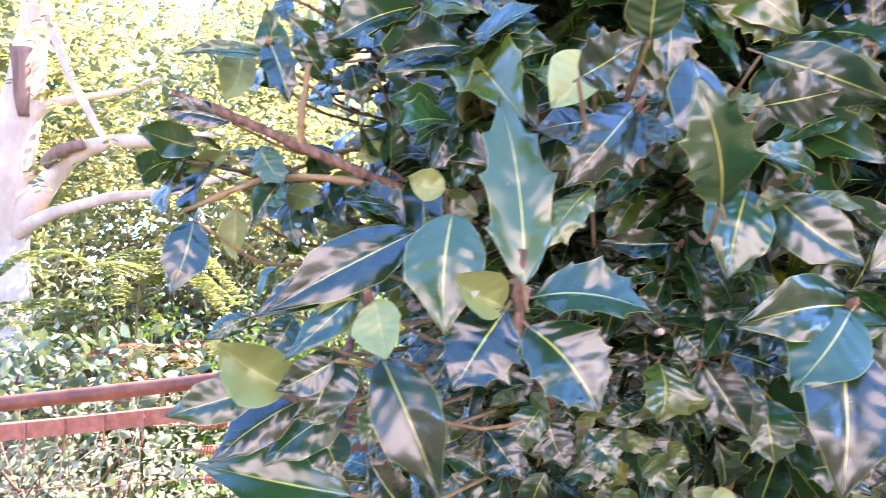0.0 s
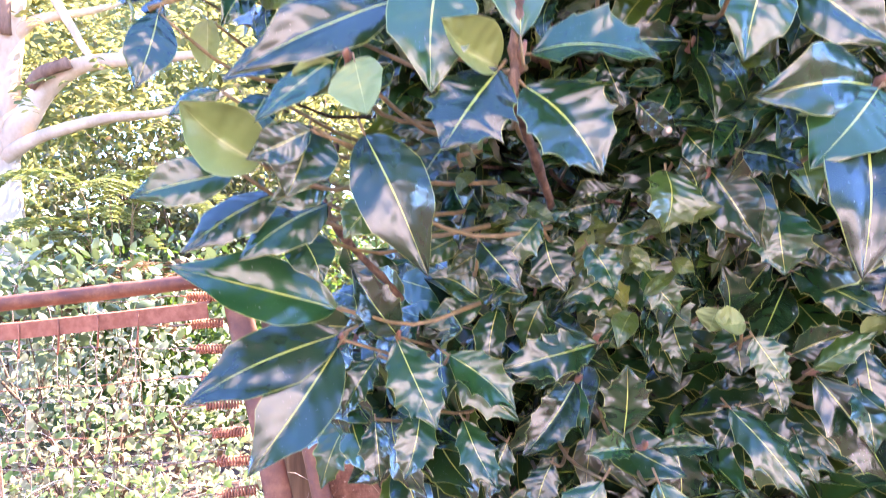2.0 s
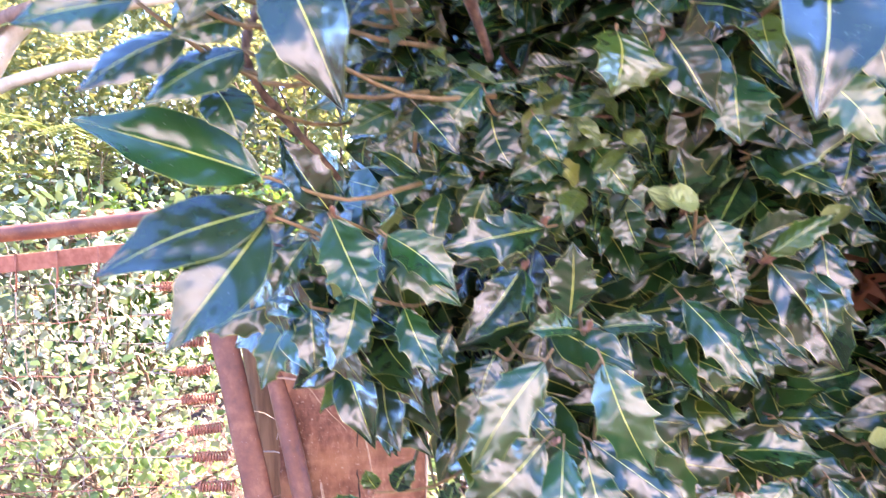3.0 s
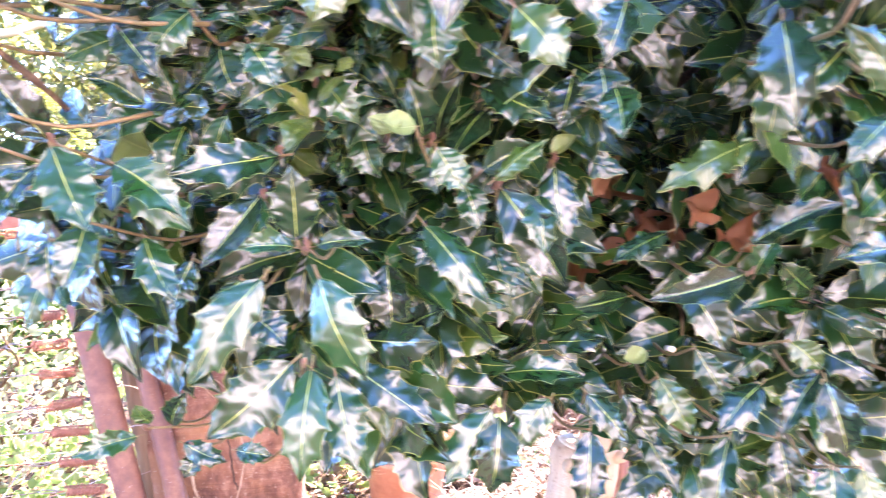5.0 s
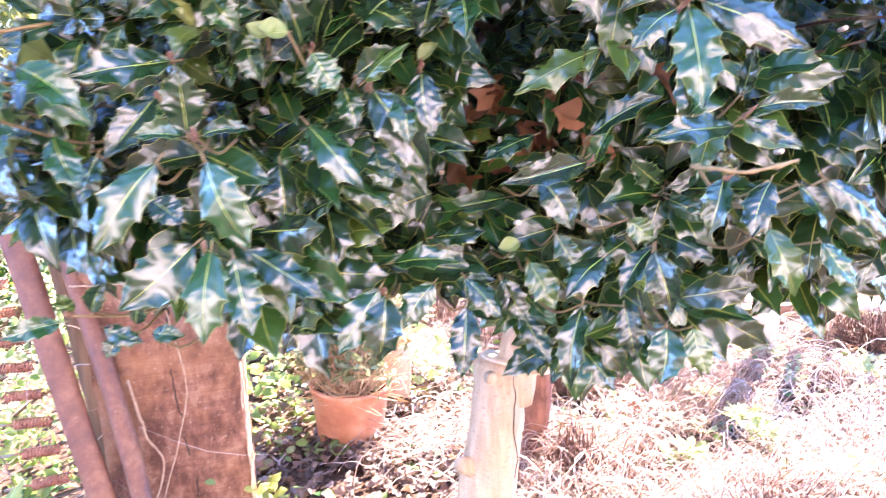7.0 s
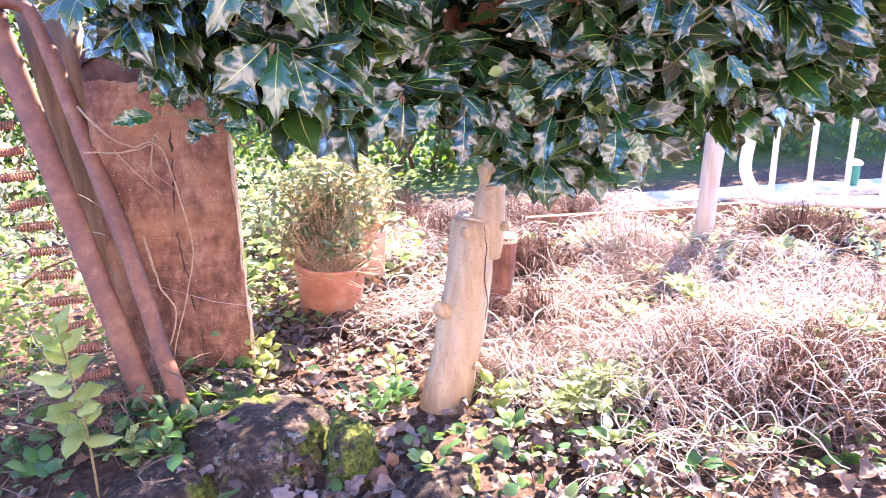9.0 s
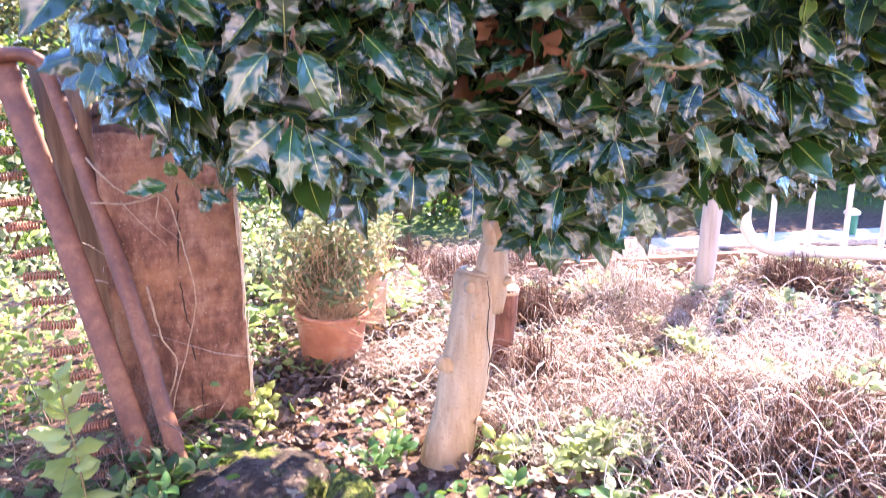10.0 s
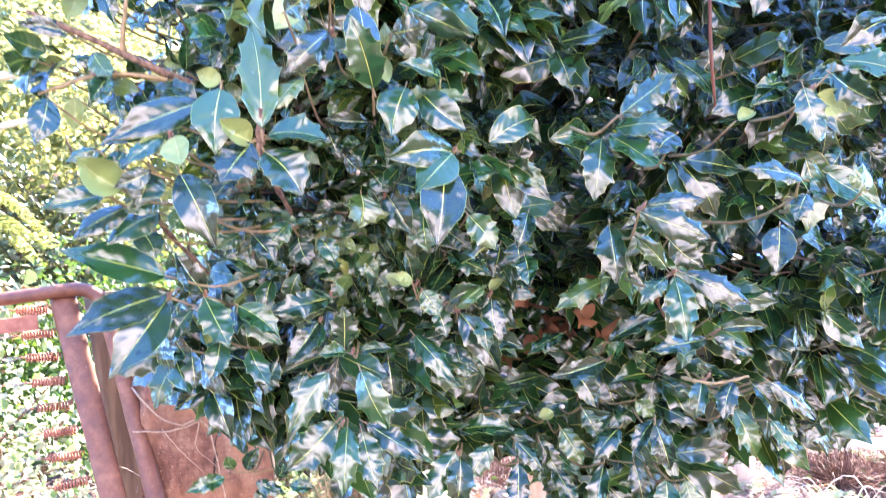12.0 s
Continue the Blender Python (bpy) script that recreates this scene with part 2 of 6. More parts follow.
def slab_material():
    m = Mat("weathered_sleeper", 0.85, 0.25)
    grain = m.noise(9, 7, 0.7, "Object", (2.2, 2.2, 1.2))
    saw = m.noise(30, 5, 0.65, "Object", (0.12, 0.12, 3.0))
    stain = m.noise(4.5, 4, 0.6)
    fleck = m.noise(150, 3, 0.6)
    c = m.ramp(grain, (0.40, (0.125, 0.055, 0.036)), (0.52, (0.245, 0.118, 0.075)), (0.64, (0.40, 0.225, 0.145)))
    c = m.mix(m.ramp(saw, (0.46, (0.24, 0.24, 0.24)), (0.54, (0, 0, 0))), c, (0.10, 0.045, 0.03))
    c = m.mix(m.ramp(stain, (0.50, (0, 0, 0)), (0.62, (0.65, 0.65, 0.65))), c, (0.40, 0.20, 0.10))
    m.colour(m.mix(m.math("MULTIPLY", m.math("GREATER_THAN", fleck, 0.655), 0.65), c, (0.45, 0.33, 0.24)))
    return m.bump(m.math("ADD", grain, m.math("MULTIPLY", saw, 0.9)), 0.8, 0.006)


m_slab = slab_material()
m_rot = bark("rotten_wood", (0.04, 0.022, 0.019), (0.17, 0.095, 0.075), 24, (1, 1, 1), 0.9, 0.9)
m_bud = bark("holly_bud", (0.16, 0.085, 0.055), (0.34, 0.20, 0.14), 150, (1, 1, 1), 0.6, 0.4)
m_post = bark("brown_post", (0.10, 0.060, 0.034), (0.27, 0.175, 0.10), 14, (3, 3, 0.3))


def terracotta():
    m = Mat("terracotta", 0.8, 0.25)
    a, b = m.noise(9, 5, 0.6), m.noise(120, 3)
    c = m.ramp(a, (0.40, (0.46, 0.19, 0.11)), (0.52, (0.58, 0.27, 0.16)), (0.64, (0.62, 0.38, 0.26)))
    m.colour(m.mix(m.math("MULTIPLY", b, 0.3), c, (0.38, 0.2, 0.13)))
    return m.bump(b, 0.3, 0.001)


m_pot = terracotta()
m_pot_pale = bark("pale_terracotta", (0.54, 0.33, 0.23), (0.68, 0.46, 0.34), 12, (1, 1, 1), 0.85, 0.2)
m_soil = bark("potting_soil", (0.03, 0.02, 0.015), (0.08, 0.05, 0.035), 60, (1, 1, 1), 0.95, 0.8)
m_white = bark("chipped_white_paint", (0.62, 0.57, 0.53), (0.80, 0.77, 0.74), 9, (1, 1, 1), 0.5, 0.15)
m_greypost = bark("weathered_pale_post", (0.42, 0.34, 0.29), (0.64, 0.56, 0.50), 16, (2, 2, 0.3), 0.8, 0.4)


def stone_material(name, lo):
    """Rough brown-grey stone with dark pits, pale lichen and cushions of moss."""
    m = Mat(name, 0.92, 0.25)
    a, b, c, d = m.noise(9, 6, 0.65), m.noise(75, 6, 0.7), m.noise(7, 5, 0.65), m.noise(24, 5, 0.7)
    rock = m.ramp(a, (0.40, (0.036, 0.025, 0.020)), (0.50, (0.085, 0.060, 0.048)), (0.60, (0.17, 0.125, 0.10)))
    rock = m.mix(m.ramp(b, (0.42, (0.85, 0.85, 0.85)), (0.54, (0, 0, 0))), rock, (0.028, 0.020, 0.018))
    rock = m.mix(m.ramp(d, (0.585, (0, 0, 0)), (0.63, (0.7, 0.7, 0.7))), rock, (0.30, 0.31, 0.25))
    moss = m.ramp(b, (0.38, (0.030, 0.040, 0.008)), (0.50, (0.085, 0.105, 0.018)), (0.62, (0.17, 0.19, 0.04)))
    m.colour(m.mix(m.ramp(c, (lo, (0, 0, 0)), (lo + 0.05, (1, 1, 1))), rock, moss))
    return m.bump(m.math("ADD", b, m.math("MULTIPLY", d, 1.5)), 1.0, 0.008)


m_stone, m_mossy = stone_material("dark_stone", 0.545), stone_material("mossy_stone", 0.40)


def ground_material():
    m = Mat("garden_soil", 0.95, 0.2)
    a, b, far = m.noise(2.5, 5, 0.6), m.noise(55, 5, 0.7), m.noise(0.7, 3)
    soil = m.ramp(b, (0.40, (0.035, 0.022, 0.018)), (0.52, (0.085, 0.052, 0.04)), (0.64, (0.17, 0.11, 0.085)))
    grass = m.ramp(b, (0.40, (0.04, 0.07, 0.02)), (0.60, (0.11, 0.15, 0.04)))
    xyz = m.n.new("ShaderNodeSeparateXYZ")
    m.l.new(m.co.outputs["Object"], xyz.inputs[0])
    edge = m.math("ADD", xyz.outputs[1], m.math("MULTIPLY", far, 0.8))
    m.colour(m.mix(m.ramp(m.math("MULTIPLY", edge, 0.1), (0.36, (0, 0, 0)), (0.40, (1, 1, 1))), m.mix(m.math("MULTIPLY", a, 0.5), soil, (0.11, 0.065, 0.05)), grass))
    return m.bump(b, 0.8, 0.01)


m_ground = ground_material()
m_path = bark("pale_gravel_path", (0.42, 0.38, 0.33), (0.62, 0.57, 0.50), 70, (1, 1, 1), 0.9, 0.8)
m_edging = bark("brown_edging", (0.18, 0.09, 0.06), (0.34, 0.19, 0.13), 20, (1, 3, 3), 0.85, 0.6)
# finish of the two unseen walls that the holly leaves mirror
m_wall = bark("pale_render", (0.66, 0.57, 0.55), (0.80, 0.70, 0.68), 3, (1, 1, 1), 0.9, 0.3)
m_bin = bark("green_plastic", (0.02, 0.16, 0.12), (0.04, 0.22, 0.17), 8, (1, 1, 1), 0.4, 0.05)
m_blue = bark("blue_cloth", (0.06, 0.10, 0.28), (0.12, 0.18, 0.40), 20, (1, 1, 1), 0.8, 0.3)


# ---- mesh helpers ----
def mesh(name, verts, faces, mats, smooth=True, uv=None, slots=None):
    me = bpy.data.meshes.new(name)
    me.from_pydata([tuple(v) for v in verts], [], [tuple(int(i) for i in f) for f in faces])
    for m in mats if isinstance(mats, (list, tuple)) else [mats]:
        me.materials.append(m.m if isinstance(m, Mat) else m)
    me.polygons.foreach_set("use_smooth", [smooth] * len(me.polygons))
    if slots is not None:
        me.polygons.foreach_set("material_index", slots)
    if uv is not None:
        idx = np.zeros(len(me.loops), dtype=np.int32)
        me.loops.foreach_get("vertex_index", idx)
        layer = me.uv_layers.new(name="UVMap")
        layer.data.foreach_set("uv", np.asarray(uv, dtype=np.float32)[idx].ravel())
    me.update()
    return me


def big_mesh(name, verts, quads, mat, uv=None, smooth=True):
    """A mesh of many quads or triangles, from arrays."""
    verts, quads = np.asarray(verts, np.float32), np.asarray(quads, np.int32)
    me = bpy.data.meshes.new(name)
    k = quads.shape[1]
    me.vertices.add(len(verts))
    me.vertices.foreach_set("co", verts.ravel())
    me.loops.add(quads.size)
    me.loops.foreach_set("vertex_index", quads.ravel())
    me.polygons.add(len(quads))
    me.polygons.foreach_set("loop_start", np.arange(0, quads.size, k, dtype=np.int32))
    me.update(calc_edges=True)
    me.polygons.foreach_set("use_smooth", [smooth] * len(quads))
    if uv is not None:
        me.uv_layers.new(name="UVMap").data.foreach_set("uv", np.asarray(uv, np.float32)[quads.ravel()].ravel())
    me.materials.append(mat.m if isinstance(mat, Mat) else mat)
    me.update()
    return me


def thing(name, label, category, at=(0, 0, 0), group="", kind=""):
    ob = new(name)
    ob.location = at
    ob.empty_display_size = 0.05
    return tagged(ob, label, category, group, kind)


def part(name, me, parent, label="", kind=""):
    ob = new(name, me)
    if parent is not None:
        ob.parent = parent
        p, off = parent, Vector((0, 0, 0))
        while p is not None:
            off += p.location
            p = p.parent
        ob.matrix_parent_inverse = Matrix.Translation(-off)
    return tagged(ob, label, kind=kind)


def tube(path, radii, sides=8, cap=True, twist=0.0):
    """Verts and quads of a tapering tube along a path."""
    pts = [Vector(p) for p in path]
    if not hasattr(radii, "__len__"):
        radii = [radii] * len(pts)
    v, f = [], []
    ref = None
    for i, p in enumerate(pts):
        d = (pts[min(i + 1, len(pts) - 1)] - pts[max(i - 1, 0)]).normalized()
        if ref is None:
            ref = d.orthogonal().normalized()
        ref = (ref - d * ref.dot(d)).normalized()
        o = d.cross(ref)
        for k in range(sides):
            a = math.tau * k / sides + twist
            v.append(p + (ref * math.cos(a) + o * math.sin(a)) * radii[i])
    for i in range(len(pts) - 1):
        for k in range(sides):
            a, b = i * sides + k, i * sides + (k + 1) % sides
            f.append((a, b, b + sides, a + sides))
    if cap:
        f.append(tuple(range(sides - 1, -1, -1)))
        f.append(tuple(range((len(pts) - 1) * sides, len(pts) * sides)))
    return v, f


def joined(shapes):
    v, f = [], []
    for sv, sf in shapes:
        n = len(v)
        v += list(sv)
        f += [tuple(i + n for i in q) for q in sf]
    return v, f


def spline(points, n):
    """A smooth path through the points."""
    p = [Vector(q) for q in points]
    p = [p[0] * 2 - p[1]] + p + [p[-1] * 2 - p[-2]]
    out, segs = [], len(p) - 3
    for i in range(n):
        t = i / (n - 1) * segs
        k = min(int(t), segs - 1)
        t -= k
        a, b, c, d = p[k:k + 4]
        out.append(0.5 * ((2 * b) + (c - a) * t + (2 * a - 5 * b + 4 * c - d) * t * t + (3 * b - a - 3 * c + d) * t ** 3))
    return out


def lumpy(verts, amount, scale, seed=0.0):
    return [Vector(v) + noise.noise_vector(Vector(v) * scale + Vector((seed, seed * 2, 0))) * amount for v in verts]


def box(x0, y0, z0, x1, y1, z1, bevel=0.004, cuts=0):
    bm = bmesh.new()
    bmesh.ops.create_cube(bm, size=1)
    for v in bm.verts:
        v.co = Vector(((x0 + x1) / 2 + v.co.x * (x1 - x0), (y0 + y1) / 2 + v.co.y * (y1 - y0), (z0 + z1) / 2 + v.co.z * (z1 - z0)))
    if cuts:
        bmesh.ops.subdivide_edges(bm, edges=bm.edges[:], cuts=cuts, use_grid_fill=True)
    elif bevel:
        bmesh.ops.bevel(bm, geom=bm.edges[:], offset=bevel, segments=2, affect="EDGES")
    bm.verts.index_update()
    r = [v.co.copy() for v in bm.verts], [tuple(v.index for v in f.verts) for f in bm.faces]
    bm.free()
    return r


# ---- leaves ----
def leaf_shape(seed, kind, na, nc):
    """A unit holly leaf: base at the origin, tip at y = 1, about 1 wide, upper face +z. Verts, quads, uv."""
    r = random.Random(seed)
    k = {"s": r.choice((4, 4, 5, 6)), "m": r.choice((3, 3, 4)), "o": 2, "u": 2}[kind]
    amp = {"s": r.uniform(0.13, 0.25), "m": r.uniform(0.04, 0.10), "o": 0.0, "u": r.uniform(0.03, 0.10)}[kind]
    wave = {"s": r.uniform(0.02, 0.06), "m": r.uniform(0.02, 0.05), "o": 0.03, "u": 0.05}[kind]
    fold, arch, curl = r.uniform(-0.05, 0.20), r.uniform(0.02, 0.16), r.uniform(-0.08, 0.28)
    side, twist = r.uniform(-0.08, 0.08), r.uniform(-0.32, 0.32)
    if kind == "u":
        fold, arch, curl, twist = r.uniform(-0.30, -0.08), r.uniform(0.08, 0.2), r.uniform(0.1, 0.4), r.uniform(-0.35, 0.35)
    v, uv = [], []
    for i in range(na + 1):
        s = i / na
        for j in range(-nc, nc + 1):
            c = j / nc
            w = 0.5 * math.sin(math.pi * min(1.0, s ** 0.84)) ** 0.74 if 0 < s < 1 else 0.0
            if s > 0.6:
                w = min(w, (1 - s) * (1.15 if kind == "m" else 1.4) + 0.02 * (1 - s))
            cusp = abs(2 * ((k * s + (0.10 if j > 0 else 0.0)) % 1.0) - 1)
            w = max(w * (1 - amp * (1 - cusp ** 3)), 0.012 if s < 1 else 0.0)
            x = c * w + side * math.sin(math.pi * s)
            z = fold * abs(c) * w * 2 - curl * c * c * w + arch * math.sin(math.pi * s)
            z += wave * c * c * math.cos(math.pi * k * s + (0.5 if j > 0 else 0)) * min(1, 4 * s * (1 - s) + 0.2)
            z += twist * c * w * s
            z += 0.025 * noise.noise(Vector((c * 1.1, s * 2.6, seed * 1.7)))
            v.append((x, s + amp * 0.20 * cusp ** 3 * c * c * (0 < s < 0.8), z))
            uv.append((c * 0.5 + 0.5, s))
    q, m = [], 2 * nc + 1
    for i in range(na):
        for j in range(2 * nc):
            a = i * m + j
            q.append((a, a + 1, a + 1 + m, a + m))
    return np.array(v), np.array(q), np.array(uv)


def dry_leaf(seed):
    """A fallen leaf: lobed, torn and crumpled, its edges curling up or down."""
    v, q, u = leaf_shape(seed, "s" if seed % 2 else "m", 14, 3)
    r = random.Random(seed)
    cup, roll = r.uniform(-0.9, 1.1), r.uniform(-0.5, 0.5)
    out = []
    for x, y, z in v:
        k = 1 + 0.9 * noise.noise(Vector((seed * 3.3 + (2.0 if x > 0 else 0.0), y * 5.5, 0.5)))
        x *= k
        z += cup * x * x + roll * (y - 0.5) ** 2 + 0.16 * noise.noise(Vector((x * 3.5, y * 3.5, seed * 1.9)))
        out.append((x, y, z))
    return np.array(out), q, u


def leaf_mesh(name, seed, kind, top, under):
    """A leaf for the near shoots, with a paler underside and a short stalk."""
    v, q, uv = leaf_shape(seed, kind, 40, 5)
    n = len(v)
    low = v.copy()
    low[:, 2] -= 0.012
    sv, sf = tube([(0, -0.12, -0.02), (0, -0.05, -0.012), (0, 0.04, -0.008)], [0.022, 0.02, 0.012], 6)
    verts = np.vstack([v, low, np.array([tuple(p) for p in sv])])
    faces = [tuple(f) for f in q] + [tuple(f[::-1] + n) for f in q] + [tuple(i + 2 * n for i in f) for f in sf]
    uvs = np.vstack([uv, uv, np.full((len(sv), 2), 0.5)])
    return mesh(name, verts, faces, [top, under, m_shoot], uv=uvs, slots=[0] * len(q) + [1] * len(q) + [2] * len(sf))


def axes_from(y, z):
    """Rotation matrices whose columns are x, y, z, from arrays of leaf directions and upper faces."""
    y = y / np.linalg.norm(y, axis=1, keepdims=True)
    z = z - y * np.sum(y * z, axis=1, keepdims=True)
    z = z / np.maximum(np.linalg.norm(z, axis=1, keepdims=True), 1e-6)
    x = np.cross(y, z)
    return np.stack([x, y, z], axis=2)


def scatter(shapes, pos, y, z, length, width):
    """Lays copies of leaf shapes into one set of verts, quads and uv."""
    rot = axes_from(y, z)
    pick = rng.integers(0, len(shapes), len(pos))
    V, Q, U, n = [], [], [], 0
    for k, (sv, sq, su) in enumerate(shapes):
        i = np.where(pick == k)[0]
        if not len(i):
            continue
        loc = sv[None] * np.stack([width[i], length[i], length[i]], axis=1)[:, None]
        w = np.einsum("nij,nvj->nvi", rot[i], loc) + pos[i][:, None]
        V.append(w.reshape(-1, 3))
        Q.append((sq[None] + (np.arange(len(i)) * len(sv))[:, None, None]).reshape(-1, sq.shape[1]) + n)
        U.append(np.tile(su, (len(i), 1)))
        n += len(i) * len(sv)
    return np.vstack(V), np.vstack(Q), np.vstack(U)


def simple_leaf(seed, na=4):
    return leaf_shape(seed, "o", na, 1)


def unit(a):
    return a / np.maximum(np.linalg.norm(a, axis=1, keepdims=True), 1e-6)


# ---- ground and setting ----
MOUNDS = ((1.26, 1.02, 0.16, 0.075), (1.02, 1.08, 0.13, 0.07), (0.98, 2.03, 0.13, 0.08), (2.15, 2.12, 0.18, 0.07), (1.30, 1.98, 0.17, 0.085), (0.78, 1.42, 0.12, 0.05), (1.62, 1.50, 0.16, 0.06))


def gz(x, y):
    """Height of the ground."""
    far = min(1.0, max(0.0, (math.hypot(x - 0.5, y - 1.2) - 5) / 8))
    h = 0.03 * noise.noise(Vector((x * 1.3, y * 1.3, 0.3))) + 0.012 * noise.noise(Vector((x * 6, y * 6, 1.7)))
    h += 0.05 * math.exp(-((x - 1.6) ** 2 + (y - 1.2) ** 2) / 0.5)
    for mx, my, mr, mh in MOUNDS:
        h += mh * math.exp(-(((x - mx) ** 2 + (y - my) ** 2) / (mr * mr)) ** 1.6)
    return -0.05 + h * (1 - far) - 0.03 * far


def grid_steps(lo, hi, fine_lo, fine_hi, fine, grow=1.35):
    a = list(np.arange(fine_lo, fine_hi + 1e-6, fine))
    s, left, right = fine, [], []
    while (left or [fine_lo])[-1] > lo:
        s *= grow
        left.append((left or [fine_lo])[-1] - s)
    s = fine
    while (right or [fine_hi])[-1] < hi:
        s *= grow
        right.append((right or [fine_hi])[-1] + s)
    return left[::-1] + a + right


gx, gy = grid_steps(-900, 900, -1.5, 3.5, 0.05), grid_steps(-900, 1500, 0.3, 4.0, 0.05)
gv = [(x, y, gz(x, y)) for y in gy for x in gx]
gq = [(j * len(gx) + i, j * len(gx) + i + 1, (j + 1) * len(gx) + i + 1, (j + 1) * len(gx) + i) for j in range(len(gy) - 1) for i in range(len(gx) - 1)]
tagged(new("ground", big_mesh("ground", gv, gq, m_ground)), "dark garden soil turning into shaded lawn behind", "ground", kind="structure")

pv, pf = box(1.86, 2.76, -0.07, 7.0, 2.98, -0.03, 0, 14)
tagged(new("path", mesh("path", [Vector(v) + Vector((0, 0.12 * math.sin(v[0] * 1.3), 0.012 * noise.noise(Vector(v) * 5))) for v in pv], pf, m_path)), "sunlit pale gravel path beyond the bed", "path", kind="structure")
# two added walls out of view, which put pale reflections on the leaves
wv, wf = box(-9, -4.3, -0.1, 9, -4.0, 2.2, 0.01)
tagged(new("wall_south", mesh("wall_south", wv, wf, m_wall)), "unseen pale wall added south of the walk for leaf reflections", "wall", kind="structure")
wv, wf = box(-2.4, -5.6, -0.1, 2.9, -4.32, 4.6, 0.01)
tagged(new("wall_house", mesh("wall_house", wv, wf, m_wall)), "unseen tall pale block added for bright reflections in the leaves", "wall", kind="structure")

edging = thing("garden_edging", "row of brown weathered boards edging the bed", "edging", (1.9, 2.5, -0.05))
for i in range(5):
    x = 1.15 + i * 0.42
    v, f = box(x, 2.50, -0.09, x + 0.405, 2.535, 0.035 + 0.012 * rnd.random(), 0.004)
    v = [Vector(p) + Vector((0, -0.24 * (p[0] - 1.15) * 0.5, 0)) for p in v]
    part("board", mesh("board", lumpy(v, 0.004, 14), f, m_edging, False), edging)


# ---- trunk of the holly and cut stem ----
def ring_solid(path, radii, sides, wob, seed):
    v, f = tube(path, radii, sides)
    return lumpy(v, wob, 9, seed), f


holly = thing("holly_tree", "dense glossy dark green holly tree overhanging the bed", "tree", (0.5, 1.21, -0.05))
trunk_path = spline([(0.432, 1.20, -0.14), (0.452, 1.205, -0.05), (0.488, 1.21, 0.08), (0.513, 1.21, 0.22), (0.530, 1.21, 0.34), (0.539, 1.21, 0.425)], 26)
tr = [0.070 - 0.007 * min(1, i / 6) - 0.012 * i / 25 + 0.0015 * math.sin(i * 1.1) for i in range(26)]
tr[-1] = 0.045
tv, tf = ring_solid(trunk_path, tr, 24, 0.009, 3.0)
part("trunk", mesh("trunk", tv, tf, m_stump), holly, "pale brown trunk sawn off flat on one side")
cv, cf = tube([(0.538, 1.208, 0.4235), (0.539, 1.208, 0.4275)], [0.041, 0.036], 20)
part("cut_face", mesh("cut_face", cv, cf, m_cut), holly, "sawn pale wood face")
lv, lf = ring_solid(spline([(0.556, 1.213, 0.33), (0.580, 1.212, 0.45), (0.588, 1.21, 0.52), (0.595, 1.22, 0.58), (0.62, 1.25, 0.70), (0.60, 1.22, 0.95), (0.58, 1.1, 1.3), (0.60, 1.05, 1.9)], 22), [0.044, 0.043, 0.040, 0.036, 0.032, 0.030, 0.031, 0.03] + [0.028 - 0.0015 * i for i in range(14)], 14, 0.010, 5.0)
part("limb", mesh("limb", lv, lf, m_stump), holly)
for p, q, r in (((0.568, 1.20, 0.50), (0.548, 1.17, 0.55), 0.014), ((0.60, 1.2, 0.52), (0.632, 1.17, 0.545), 0.013), ((0.475, 1.195, 0.20), (0.437, 1.185, 0.222), 0.019), ((0.59, 1.19, 0.40), (0.612, 1.17, 0.41), 0.012)):
    v, f = ring_solid(spline([p, (Vector(p) + Vector(q)) / 2, q], 6), [r * 1.2, r * 1.1, r, r * 0.95, r * 0.9, r * 0.6], 10, 0.004, 8.0)
    part("stub", mesh("stub", v, f, m_stump), holly, "knobbly branch stub")
for p, n, r in (((0.508, 1.162, 0.402), (0.1, -1, 0.1), 0.011), ((0.522, 1.158, 0.336), (0.1, -1, 0.05), 0.009), ((0.527, 1.157, 0.07), (0, -1, 0.1), 0.008)):
    p, n = Vector(p), Vector(n).normalized()
    v, f = tube([p + n * -0.012, p + n * 0.004, p + n * 0.006], [r * 1.25, r * 1.1, r * 0.85], 10)
    part("knot", mesh("knot", lumpy(v, 0.002, 60), f, m_stump), holly, "small round cut knot")
crack = spline([(0.545, 1.152, 0.418), (0.550, 1.151, 0.36), (0.545, 1.154, 0.30), (0.551, 1.152, 0.24), (0.545, 1.153, 0.19)], 16)
v, f = tube(crack, [0.0008 + 0.0007 * math.sin(math.pi * i / 15) for i in range(16)], 5)
part("crack", mesh("crack", lumpy(v, 0.002, 80), f, m_soil), holly, "thin dark drying crack")

stump = thing("tree_stump", "short sawn stump with red-brown bark behind the holly trunk", "stump", (0.69, 1.5, -0.05))
v, f = ring_solid(spline([(0.672, 1.50, -0.12), (0.692, 1.5, 0.06), (0.715, 1.5, 0.283)], 16), [0.033 - 0.0002 * i for i in range(16)], 20, 0.012, 12.0)
part("trunk", mesh("trunk", v, f, m_redbark), stump)
v, f = tube([(0.7145, 1.5, 0.266), (0.7155, 1.5, 0.281), (0.716, 1.5, 0.287)], [0.0325, 0.031, 0.027], 18)
part("cut_face", mesh("cut_face", lumpy(v, 0.006, 20), f, m_cut), stump, "sawn tan end with the bark peeled back")

# ---- holly foliage ----
near_mesh = {k: [leaf_mesh("leaf", 100 + 17 * i + ord(k), k, m_holly, m_under) for i in range(7)] for k in "smu"}
TIPS = []


